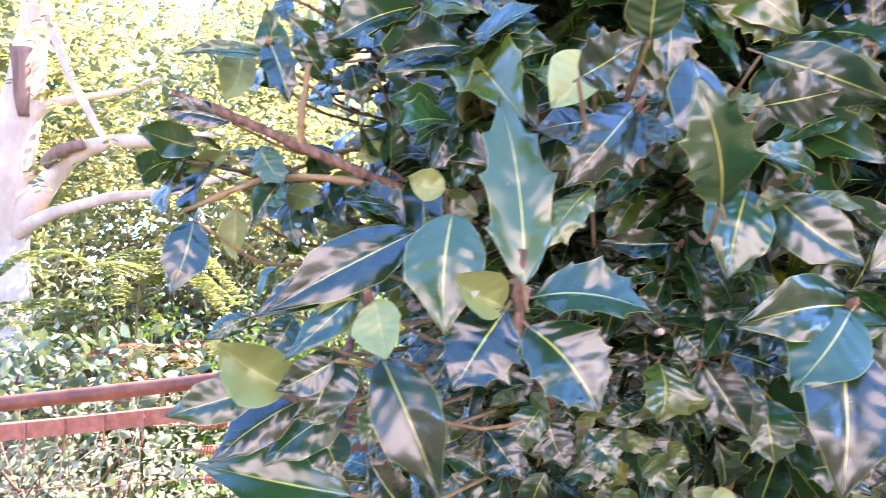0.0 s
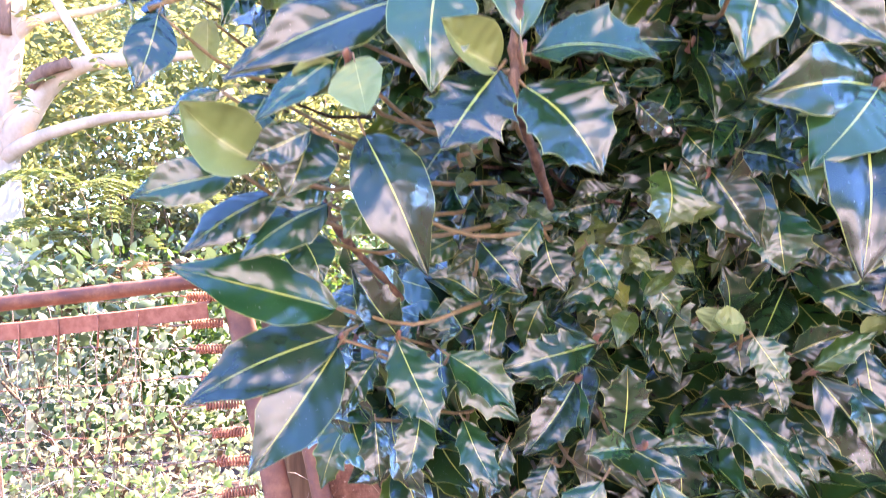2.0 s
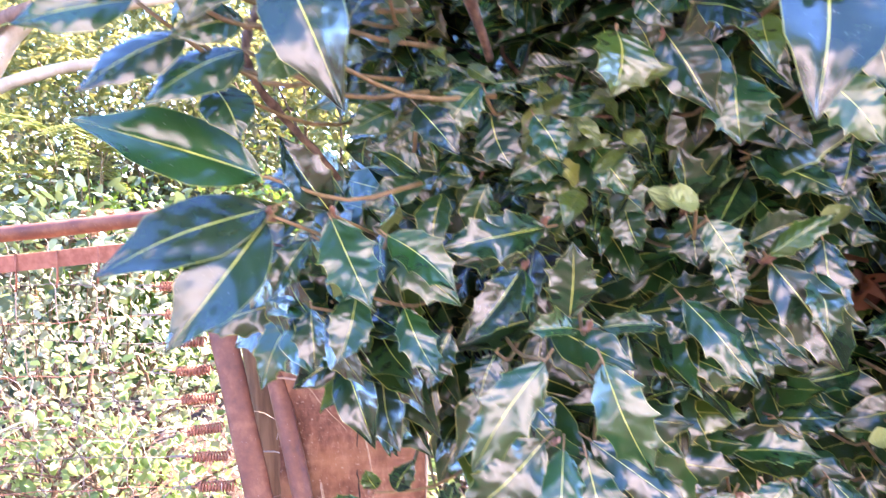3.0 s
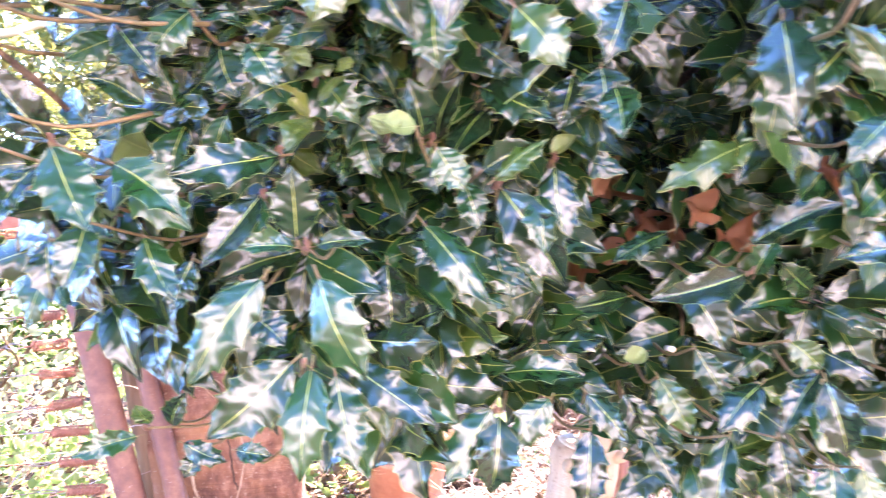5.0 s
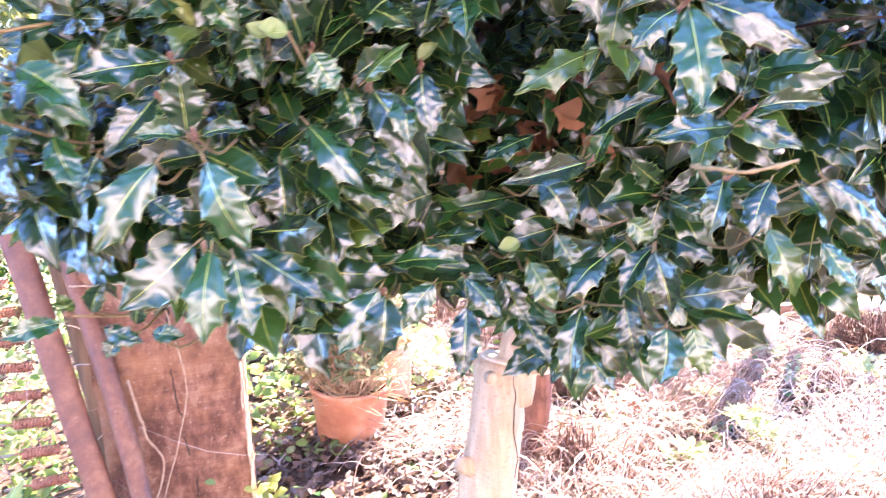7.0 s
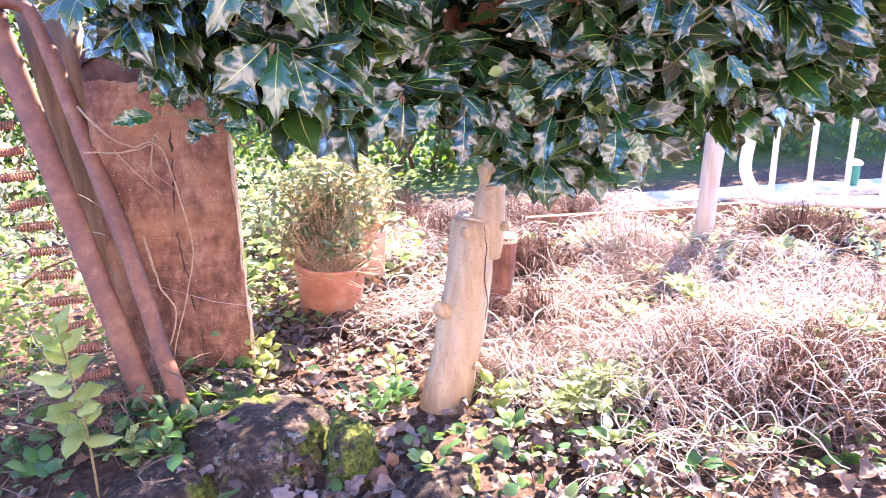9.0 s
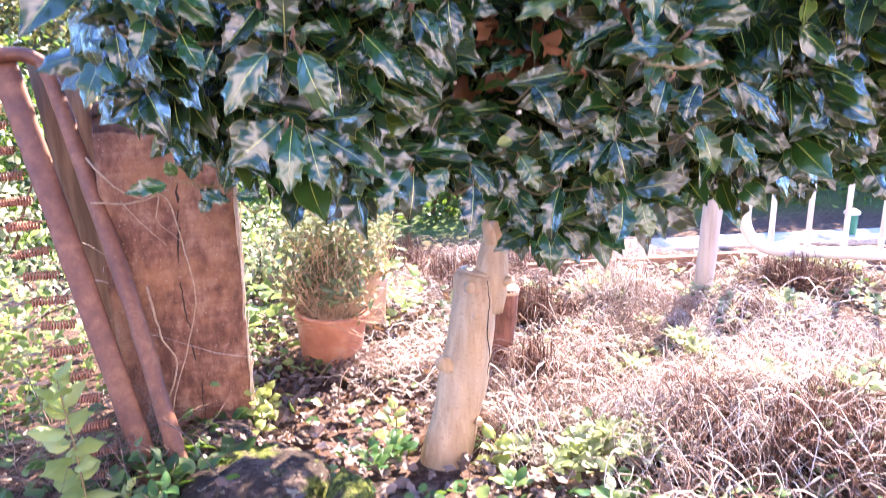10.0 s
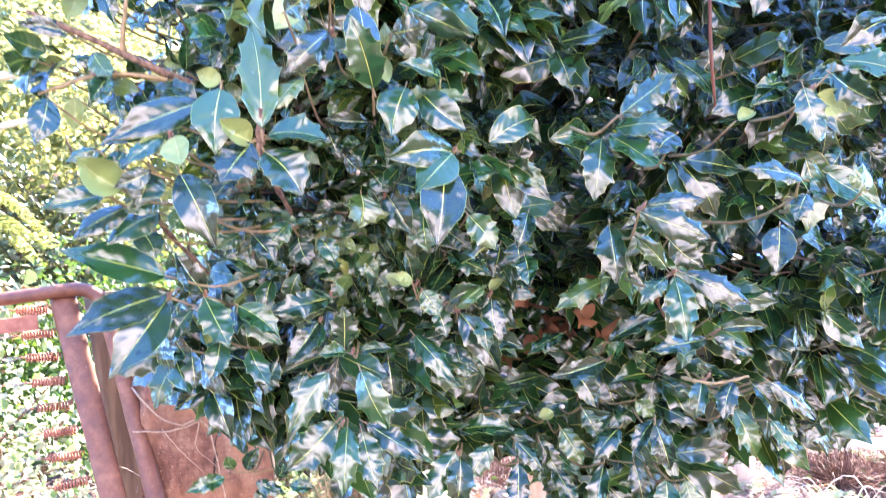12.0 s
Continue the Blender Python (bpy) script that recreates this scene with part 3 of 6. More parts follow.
def hero(bx, by, bz, tx, ty, tz, w, kind):
    """A single near leaf from its base to its tip; kind s spiny, m nearly smooth, u showing its pale underside."""
    b, t = Vector((bx, by, bz)), Vector((tx, ty, tz))
    if kind == "m" and bz < 1.0 and bx > -0.05:
        kind = "s"
    y = (t - b).normalized()
    face = Vector((0.05, -0.25, 1.0)) - (b + t) / 2
    sway, lift = rnd.uniform(-0.35, 0.35), rnd.random()
    flat = b.x < -0.05 and 0.95 < b.z < 1.02
    if flat:
        sway, lift = sway * 0.3 - 0.05, 0.42 + 0.2 * lift
    elif b.x < 0.1 and b.z > 1.05:
        lift = 0.25 + 0.40 * lift if b.x < 0.0 else 0.4 + 0.6 * lift
    elif b.x < 0.02 and b.z > 0.95:
        lift = 0.25 + 0.30 * lift
    else:
        lift = 0.75 * lift
    face = face.normalized() + Vector((sway, 0, lift))
    if kind == "u":
        face = -face
    z = (face - y * face.dot(y)).normalized()
    x = y.cross(z)
    L = (t - b).length
    me = near_mesh[kind][rnd.randrange(7)]
    ob = new("leaf", me)
    m = Matrix((x * w * (1.15 if bz > 1.0 or flat else 1.02), y * L, z * L * (0.5 if flat else 0.7 if b.x < 0.1 else 0.9))).transposed().to_4x4()
    m.translation = b
    ob.parent = holly
    ob.matrix_parent_inverse = Matrix.Translation(-holly.location)
    ob.matrix_basis = m
    TIPS.append((b, y))
    return ob


hero(0.047, 0.341, 1.133, 0.040, 0.379, 1.235, 0.0353, 's')
hero(0.013, 0.359, 1.170, 0.008, 0.339, 1.110, 0.0371, 'm')
hero(0.037, 0.351, 1.123, 0.013, 0.329, 1.139, 0.0200, 'u')
hero(0.038, 0.346, 1.121, 0.012, 0.330, 1.085, 0.0397, 's')
hero(0.052, 0.346, 1.127, 0.106, 0.334, 1.119, 0.0331, 's')
hero(0.049, 0.346, 1.113, 0.080, 0.333, 1.073, 0.0397, 's')
hero(-0.033, 0.357, 1.123, -0.058, 0.346, 1.114, 0.0167, 'u')
hero(-0.026, 0.348, 1.127, -0.019, 0.328, 1.100, 0.0227, 'u')
hero(-0.007, 0.378, 1.162, -0.081, 0.345, 1.122, 0.0287, 'm')
hero(-0.035, 0.357, 1.131, -0.069, 0.336, 1.099, 0.0151, 'm')
hero(-0.072, 0.356, 1.083, -0.100, 0.334, 1.109, 0.0275, 'u')
hero(-0.090, 0.375, 1.081, -0.138, 0.363, 1.069, 0.0221, 'm')
hero(-0.075, 0.396, 1.070, -0.119, 0.375, 1.041, 0.0230, 'm')
hero(-0.051, 0.407, 1.064, -0.094, 0.386, 1.036, 0.0268, 'm')
hero(-0.025, 0.368, 1.096, 0.004, 0.351, 1.029, 0.0325, 'm')
hero(-0.051, 0.367, 1.101, -0.061, 0.357, 1.067, 0.0301, 'm')
hero(-0.054, 0.440, 1.003, -0.140, 0.408, 1.033, 0.0360, 'm')
hero(-0.022, 0.471, 0.981, -0.046, 0.451, 1.025, 0.0302, 'm')
hero(-0.056, 0.463, 0.984, -0.144, 0.429, 0.950, 0.0376, 'm')
hero(-0.058, 0.462, 0.976, -0.107, 0.426, 0.908, 0.0393, 'm')
hero(-0.022, 0.473, 0.977, 0.003, 0.449, 0.927, 0.0390, 's')
hero(-0.036, 0.482, 0.965, -0.058, 0.468, 0.929, 0.0211, 'm')
hero(0.006, 0.502, 0.963, 0.055, 0.479, 0.921, 0.0345, 's')
hero(-0.109, 0.461, 1.287, -0.162, 0.439, 1.282, 0.0131, 'm')
hero(-0.134, 0.461, 1.243, -0.176, 0.449, 1.249, 0.0169, 'm')
hero(-0.151, 0.441, 1.176, -0.158, 0.421, 1.130, 0.0250, 'm')
hero(-0.143, 0.501, 1.189, -0.143, 0.492, 1.152, 0.0180, 'u')
hero(-0.107, 0.461, 1.296, -0.092, 0.453, 1.251, 0.0228, 's')
hero(-0.127, 0.470, 1.295, -0.137, 0.461, 1.257, 0.0218, 'u')
hero(-0.156, 0.520, 1.231, -0.179, 0.499, 1.215, 0.0124, 'u')
hero(-0.173, 0.519, 1.220, -0.197, 0.499, 1.199, 0.0144, 'm')
hero(-0.117, 0.472, 1.228, -0.096, 0.453, 1.199, 0.0223, 's')
hero(-0.102, 0.473, 1.206, -0.119, 0.453, 1.171, 0.0186, 'm')
hero(-0.094, 0.503, 1.232, -0.060, 0.495, 1.217, 0.0160, 'm')
hero(-0.028, 0.486, 1.211, -0.025, 0.466, 1.240, 0.0190, 'm')
hero(-0.033, 0.506, 1.230, -0.057, 0.505, 1.225, 0.0145, 'u')
hero(0.071, 0.311, 1.225, 0.094, 0.292, 1.236, 0.0258, 's')
hero(0.086, 0.351, 1.247, 0.062, 0.340, 1.218, 0.0244, 'u')
hero(0.114, 0.373, 1.222, 0.071, 0.361, 1.183, 0.0344, 's')
hero(0.148, 0.355, 1.170, 0.126, 0.323, 1.228, 0.0341, 's')
hero(0.227, 0.419, 1.195, 0.179, 0.396, 1.204, 0.0221, 's')
hero(0.166, 0.345, 1.218, 0.196, 0.327, 1.221, 0.0284, 's')
hero(0.143, 0.456, 1.079, 0.138, 0.447, 1.042, 0.0387, 's')
hero(0.191, 0.459, 1.075, 0.200, 0.450, 1.030, 0.0246, 'm')
hero(0.163, 0.458, 1.068, 0.152, 0.457, 1.086, 0.0178, 's')
hero(0.138, 0.517, 1.009, 0.101, 0.506, 0.988, 0.0360, 's')
hero(0.148, 0.518, 1.009, 0.176, 0.510, 0.975, 0.0360, 's')
hero(0.150, 0.516, 1.095, 0.149, 0.502, 1.056, 0.0404, 's')
hero(0.171, 0.519, 1.136, 0.204, 0.508, 1.115, 0.0221, 'm')
hero(0.146, 0.549, 1.012, 0.103, 0.537, 1.002, 0.0320, 's')
hero(0.154, 0.549, 1.012, 0.174, 0.537, 0.985, 0.0300, 's')
hero(0.135, 0.547, 0.996, 0.111, 0.536, 0.986, 0.0280, 's')
hero(0.331, 0.479, 1.005, 0.327, 0.453, 0.971, 0.0247, 's')
hero(0.184, 0.484, 0.991, 0.175, 0.473, 0.978, 0.0220, 'u')
hero(0.080, 0.661, 0.820, 0.042, 0.660, 0.774, 0.0218, 's')
hero(0.524, 0.258, 1.155, 0.528, 0.244, 1.104, 0.0278, 's')
hero(0.504, 0.237, 1.071, 0.449, 0.239, 1.081, 0.0212, 's')
hero(0.549, 0.253, 1.166, 0.575, 0.225, 1.134, 0.0271, 's')
hero(0.521, 0.253, 1.059, 0.503, 0.245, 1.034, 0.0199, 's')
hero(0.393, 0.322, 1.049, 0.454, 0.296, 1.021, 0.0275, 's')
hero(0.404, 0.330, 1.054, 0.456, 0.308, 1.058, 0.0242, 's')
hero(0.353, 0.275, 1.133, 0.392, 0.247, 1.164, 0.0296, 's')
hero(0.387, 0.270, 1.171, 0.395, 0.255, 1.133, 0.0216, 's')
hero(0.421, 0.300, 1.119, 0.395, 0.294, 1.098, 0.0308, 's')
hero(0.490, 0.305, 1.132, 0.508, 0.302, 1.140, 0.0139, 'u')
hero(0.533, 0.255, 1.146, 0.560, 0.248, 1.131, 0.0225, 'u')
hero(0.563, 0.223, 1.066, 0.532, 0.220, 1.071, 0.0240, 's')
hero(0.101, 0.444, 0.895, 0.058, 0.427, 0.837, 0.0353, 's')
hero(0.134, 0.444, 0.894, 0.160, 0.430, 0.832, 0.0371, 's')
hero(0.120, 0.450, 0.912, 0.089, 0.438, 0.914, 0.0169, 's')
hero(0.120, 0.470, 0.914, 0.120, 0.459, 0.961, 0.0361, 's')
hero(0.133, 0.450, 0.912, 0.169, 0.443, 0.914, 0.0158, 's')
hero(0.109, 0.501, 0.825, 0.052, 0.481, 0.782, 0.0467, 's')
hero(0.122, 0.501, 0.820, 0.113, 0.471, 0.751, 0.0367, 's')
hero(0.138, 0.505, 0.812, 0.150, 0.477, 0.753, 0.0386, 's')
hero(0.146, 0.530, 0.813, 0.210, 0.503, 0.770, 0.0352, 's')
hero(0.107, 0.500, 0.970, 0.051, 0.483, 0.946, 0.0382, 's')
hero(0.076, 0.500, 1.038, 0.088, 0.487, 1.004, 0.0291, 's')
hero(0.124, 0.520, 1.019, 0.087, 0.508, 1.009, 0.0259, 's')
hero(0.128, 0.520, 1.021, 0.155, 0.509, 0.987, 0.0410, 's')
hero(0.096, 0.500, 0.940, 0.075, 0.491, 0.910, 0.0333, 's')
hero(0.198, 0.475, 0.983, 0.176, 0.469, 0.987, 0.0206, 'u')
hero(0.207, 0.530, 0.977, 0.196, 0.509, 1.017, 0.0264, 's')
hero(0.219, 0.540, 0.975, 0.235, 0.519, 1.019, 0.0313, 's')
hero(0.214, 0.540, 0.970, 0.216, 0.525, 0.936, 0.0403, 's')
hero(0.206, 0.520, 0.915, 0.247, 0.492, 0.860, 0.0324, 's')
hero(0.249, 0.520, 0.952, 0.286, 0.510, 0.969, 0.0259, 's')
hero(0.260, 0.510, 0.939, 0.302, 0.492, 0.869, 0.0402, 's')
hero(0.304, 0.530, 0.952, 0.308, 0.510, 0.898, 0.0374, 's')
hero(0.238, 0.540, 0.943, 0.246, 0.525, 0.908, 0.0268, 's')
hero(0.302, 0.530, 0.963, 0.318, 0.521, 0.975, 0.0141, 'u')
hero(0.245, 0.500, 1.036, 0.271, 0.484, 1.013, 0.0208, 's')
hero(0.211, 0.460, 1.055, 0.212, 0.451, 1.015, 0.0384, 's')
hero(0.261, 0.460, 1.053, 0.287, 0.442, 1.014, 0.0326, 's')
hero(0.327, 0.450, 1.053, 0.308, 0.435, 1.014, 0.0245, 's')
hero(0.329, 0.500, 1.020, 0.328, 0.490, 0.987, 0.0333, 's')
hero(0.315, 0.520, 1.017, 0.302, 0.511, 0.978, 0.0302, 's')
hero(0.410, 0.420, 1.036, 0.409, 0.401, 0.973, 0.0317, 's')
hero(0.472, 0.550, 0.968, 0.386, 0.536, 0.931, 0.0355, 's')
hero(0.424, 0.600, 0.891, 0.364, 0.575, 0.871, 0.0247, 's')
hero(0.442, 0.500, 0.893, 0.494, 0.473, 0.924, 0.0258, 's')
hero(0.446, 0.500, 0.870, 0.459, 0.489, 0.901, 0.0208, 's')
hero(0.439, 0.500, 0.871, 0.357, 0.482, 0.859, 0.0258, 's')
hero(0.517, 0.400, 0.864, 0.494, 0.392, 0.882, 0.0162, 'm')
hero(0.544, 0.450, 0.897, 0.456, 0.428, 0.892, 0.0282, 's')
hero(0.551, 0.450, 0.921, 0.551, 0.435, 0.958, 0.0196, 's')
hero(0.540, 0.430, 0.903, 0.579, 0.411, 0.881, 0.0180, 's')
hero(0.549, 0.430, 0.911, 0.601, 0.414, 0.913, 0.0180, 's')
hero(0.505, 0.400, 0.861, 0.487, 0.388, 0.821, 0.0229, 's')
hero(0.544, 0.400, 0.857, 0.522, 0.387, 0.818, 0.0276, 's')
hero(0.568, 0.400, 0.852, 0.587, 0.389, 0.815, 0.0242, 's')
hero(0.576, 0.380, 0.858, 0.624, 0.368, 0.813, 0.0282, 'm')
hero(0.576, 0.360, 1.028, 0.561, 0.348, 0.979, 0.0305, 'm')
hero(0.407, 0.650, 0.824, 0.318, 0.622, 0.819, 0.0225, 's')
hero(0.275, 0.600, 0.774, 0.343, 0.588, 0.772, 0.0307, 's')
hero(0.406, 0.600, 0.785, 0.382, 0.593, 0.782, 0.0170, 'u')
hero(0.454, 0.500, 0.786, 0.413, 0.484, 0.756, 0.0324, 's')
hero(0.492, 0.480, 0.792, 0.503, 0.467, 0.738, 0.0328, 's')
hero(0.500, 0.500, 0.791, 0.462, 0.484, 0.751, 0.0258, 's')
hero(0.477, 0.500, 0.817, 0.497, 0.492, 0.797, 0.0258, 's')
hero(0.345, 0.580, 0.758, 0.378, 0.566, 0.715, 0.0297, 's')
hero(0.409, 0.580, 0.767, 0.429, 0.557, 0.723, 0.0335, 's')
hero(0.313, 0.580, 0.755, 0.279, 0.568, 0.716, 0.0335, 's')
hero(0.257, 0.550, 0.762, 0.216, 0.530, 0.710, 0.0401, 's')
hero(0.263, 0.550, 0.755, 0.252, 0.536, 0.697, 0.0401, 's')
hero(0.338, 0.550, 0.737, 0.326, 0.527, 0.676, 0.0346, 's')
hero(0.441, 0.520, 0.736, 0.423, 0.502, 0.663, 0.0311, 's')
hero(0.515, 0.500, 0.713, 0.503, 0.487, 0.664, 0.0366, 's')
hero(0.542, 0.500, 0.710, 0.550, 0.484, 0.669, 0.0291, 's')
hero(0.483, 0.520, 0.731, 0.488, 0.508, 0.683, 0.0302, 's')
hero(0.580, 0.450, 0.810, 0.595, 0.432, 0.754, 0.0308, 's')
hero(0.607, 0.420, 0.801, 0.628, 0.402, 0.765, 0.0254, 's')
hero(0.179, 0.560, 0.881, 0.181, 0.549, 0.829, 0.0371, 's')
hero(0.452, 0.376, 0.988, 0.410, 0.366, 1.026, 0.0248, 's')
hero(0.452, 0.376, 0.980, 0.416, 0.367, 0.954, 0.0229, 's')
hero(0.461, 0.376, 0.980, 0.459, 0.351, 0.914, 0.0356, 's')
hero(0.467, 0.370, 0.984, 0.530, 0.346, 0.949, 0.0338, 's')
hero(0.470, 0.400, 1.018, 0.505, 0.389, 0.987, 0.0303, 's')
hero(0.089, 0.470, 0.867, 0.110, 0.462, 0.848, 0.0274, 's')
hero(0.188, 0.560, 0.781, 0.213, 0.549, 0.743, 0.0324, 's')
hero(0.227, 0.600, 0.807, 0.266, 0.588, 0.798, 0.0247, 's')
hero(0.321, 0.620, 0.793, 0.374, 0.610, 0.797, 0.0306, 's')
hero(0.386, 0.600, 0.747, 0.408, 0.582, 0.706, 0.0346, 's')
hero(0.427, 0.550, 0.800, 0.446, 0.531, 0.762, 0.0273, 's')
hero(0.404, 0.520, 0.857, 0.425, 0.497, 0.813, 0.0324, 's')
hero(-0.019, 0.563, 0.755, -0.061, 0.543, 0.750, 0.0226, 'm')
hero(0.042, 0.560, 0.749, 0.050, 0.547, 0.777, 0.0212, 'm')
hero(0.016, 0.560, 0.748, 0.049, 0.553, 0.733, 0.0212, 'm')
hero(0.055, 0.560, 0.739, 0.084, 0.552, 0.736, 0.0199, 'm')
hero(0.024, 0.565, 0.737, 0.015, 0.556, 0.721, 0.0186, 'm')
hero(-0.009, 0.565, 0.764, -0.016, 0.556, 0.783, 0.0173, 'm')
hero(0.005, 0.570, 0.760, 0.021, 0.560, 0.789, 0.0201, 'm')
hero(0.233, 0.400, 1.117, 0.160, 0.372, 1.109, 0.0330, 'm')
hero(0.229, 0.390, 1.114, 0.186, 0.371, 1.074, 0.0362, 'm')
hero(0.219, 0.385, 1.100, 0.203, 0.357, 1.022, 0.0408, 'm')
hero(0.190, 0.425, 1.186, 0.171, 0.411, 1.133, 0.0394, 'm')
hero(0.206, 0.425, 1.181, 0.249, 0.409, 1.138, 0.0328, 'm')
hero(0.178, 0.430, 1.088, 0.207, 0.419, 1.077, 0.0254, 's')
hero(0.171, 0.460, 1.079, 0.195, 0.447, 1.033, 0.0290, 'm')
hero(-0.047, 0.365, 1.136, -0.087, 0.350, 1.120, 0.0186, 'm')
hero(-0.029, 0.370, 1.142, -0.040, 0.362, 1.117, 0.0162, 'm')
hero(-0.047, 0.350, 1.097, -0.075, 0.343, 1.084, 0.0168, 'm')
hero(-0.045, 0.385, 1.074, -0.074, 0.370, 1.064, 0.0174, 'm')
hero(-0.094, 0.370, 1.119, -0.118, 0.365, 1.107, 0.0113, 'm')
hero(0.139, 0.365, 1.248, 0.135, 0.346, 1.184, 0.0308, 'm')
hero(0.112, 0.345, 1.252, 0.113, 0.329, 1.282, 0.0251, 'm')
hero(0.112, 0.365, 1.256, 0.063, 0.355, 1.234, 0.0117, 'u')
hero(0.191, 0.400, 1.260, 0.254, 0.377, 1.224, 0.0277, 'm')
hero(0.265, 0.450, 1.236, 0.206, 0.430, 1.208, 0.0197, 'm')
hero(0.165, 0.400, 1.209, 0.168, 0.395, 1.184, 0.0152, 'u')
hero(0.009, 0.420, 1.190, -0.013, 0.413, 1.197, 0.0178, 'u')
hero(-0.029, 0.470, 1.210, -0.026, 0.456, 1.245, 0.0158, 'm')
hero(0.086, 0.365, 1.183, 0.058, 0.352, 1.150, 0.0191, 's')
hero(0.165, 0.470, 1.149, 0.171, 0.453, 1.108, 0.0261, 's')
hero(0.155, 0.460, 1.156, 0.105, 0.449, 1.157, 0.0188, 's')
hero(0.111, 0.480, 1.154, 0.123, 0.471, 1.119, 0.0196, 's')
hero(0.128, 0.460, 1.120, 0.151, 0.453, 1.098, 0.0168, 'm')
hero(0.157, 0.460, 1.101, 0.173, 0.450, 1.080, 0.0188, 'm')
hero(0.111, 0.370, 1.226, 0.068, 0.345, 1.180, 0.0302, 's')
hero(-0.074, 0.380, 1.118, -0.087, 0.370, 1.095, 0.0166, 'm')
hero(-0.022, 0.400, 1.065, -0.040, 0.388, 1.046, 0.0204, 'm')
hero(-0.071, 0.420, 1.049, -0.056, 0.411, 1.021, 0.0245, 'm')
hero(0.018, 0.420, 1.100, -0.003, 0.405, 1.070, 0.0214, 's')
hero(0.068, 0.460, 1.052, 0.045, 0.452, 1.025, 0.0235, 's')
hero(0.099, 0.470, 1.035, 0.114, 0.461, 1.007, 0.0240, 's')
hero(0.031, 0.450, 1.040, 0.054, 0.435, 1.012, 0.0230, 's')
hero(0.110, 0.500, 0.967, 0.041, 0.474, 0.956, 0.0333, 's')
hero(0.095, 0.500, 0.941, 0.057, 0.482, 0.897, 0.0286, 's')
hero(0.141, 0.500, 1.016, 0.163, 0.492, 0.986, 0.0240, 's')
hero(0.128, 0.500, 1.016, 0.086, 0.489, 0.997, 0.0266, 's')
hero(0.253, 0.500, 0.946, 0.289, 0.488, 0.973, 0.0206, 's')
hero(0.214, 0.500, 0.969, 0.232, 0.491, 0.939, 0.0299, 's')
hero(0.284, 0.500, 0.934, 0.284, 0.482, 0.894, 0.0246, 's')
hero(0.011, 0.480, 0.965, 0.052, 0.467, 0.932, 0.0318, 's')
hero(-0.009, 0.480, 0.929, -0.019, 0.461, 0.891, 0.0286, 's')
hero(0.019, 0.500, 0.916, 0.040, 0.479, 0.877, 0.0286, 's')
hero(0.048, 0.500, 0.900, 0.033, 0.492, 0.865, 0.0266, 's')
hero(0.078, 0.500, 0.885, 0.066, 0.490, 0.854, 0.0266, 's')
hero(-0.041, 0.500, 0.917, -0.037, 0.487, 0.879, 0.0233, 's')
hero(0.165, 0.520, 0.982, 0.175, 0.513, 0.949, 0.0278, 's')
hero(0.261, 0.540, 0.889, 0.272, 0.528, 0.856, 0.0290, 's')
hero(0.220, 0.540, 0.910, 0.199, 0.525, 0.883, 0.0290, 's')


def front(x, z):
    """How far the leafy face of the tree stands from the walk."""
    y = 0.47 + 0.36 * max(0.0, 1.0 - z) - 0.30 * max(0.0, z - 1.05)
    y = max(y, 0.40)
    y += 0.24 * math.exp(-((x - 0.42) ** 2 + (z - 0.90) ** 2) / 0.010)
    y += 0.07 * math.exp(-((x - 0.09) ** 2 / 0.012 + (z - 1.08) ** 2 / 0.02))
    y -= 0.10 * min(1.0, max(0.0, (x - 0.45) / 0.3)) * min(1.0, max(0.0, (z - 0.75) / 0.15))
    y += 0.35 * max(0.0, x - 0.8)
    return y + 0.05 * noise.noise(Vector((x * 7, z * 7, 4.0)))


def underside(x, y):
    """The lower edge of the foliage."""
    z = 0.69 - 0.05 * math.exp(-((x - 0.54) / 0.10) ** 2) + 0.06 * math.exp(-((x - 0.35) / 0.055) ** 2) + 0.12 * max(0.0, y - 0.7) + 0.3 * max(0.0, 0.3 - x)
    return z + 0.04 * noise.noise(Vector((x * 9, y * 9, 2.0))) + 0.03 * min(1, max(0, (x - 0.63) / 0.05))


def left_edge(y, z):
    return -0.09 - 0.05 * max(0, y - 0.45) + 0.04 * noise.noise(Vector((y * 8, z * 8, 9.0))) + 0.085 * min(1.0, max(0.0, (z - 0.95) / 0.09)) + 0.9 * max(0.0, 0.90 - z)


def shoots(n, depth_lo, depth_hi, zmax, per, tries=40):
    """Places of shoot tips in a layer behind the leafy face."""
    out = []
    r = random.Random(int(depth_lo * 100) + per)
    while len(out) < n and tries * n > 0:
        tries -= 1.0 / n
        x, z = r.uniform(-0.2, 1.6), r.uniform(0.5, zmax)
        y = front(x, z) + r.uniform(depth_lo, depth_hi)
        if x < left_edge(y, z) or z < underside(x, y) or y > 1.20 + 0.735 * (z - 0.65) + 0.66 * min(1.0, max(0.0, (1.02 - x) / 0.25)) - 0.3 * min(1.0, max(0.0, (x - 1.0) / 0.4)):
            continue
        if depth_lo < 0.3 and noise.noise(Vector((x * 15, y * 6, z * 15 + 3.0))) < (-0.10 + 0.38 * min(1.0, max(0.0, (x - 0.25) / 0.15)) * min(1.0, max(0.0, (z - 0.95) / 0.10))):
            continue
        out.append((x, y, z))
    return np.array(out)


mid_shapes = [leaf_shape(300 + i, "s" if i % 5 in (1, 2, 4) else "m", 24, 2) for i in range(14)]
far_shapes = [leaf_shape(400 + i, "s" if i % 4 else "m", 11, 1) for i in range(8)]
layer_tips = shoots(950, 0.03, 0.20, 1.55, 6)


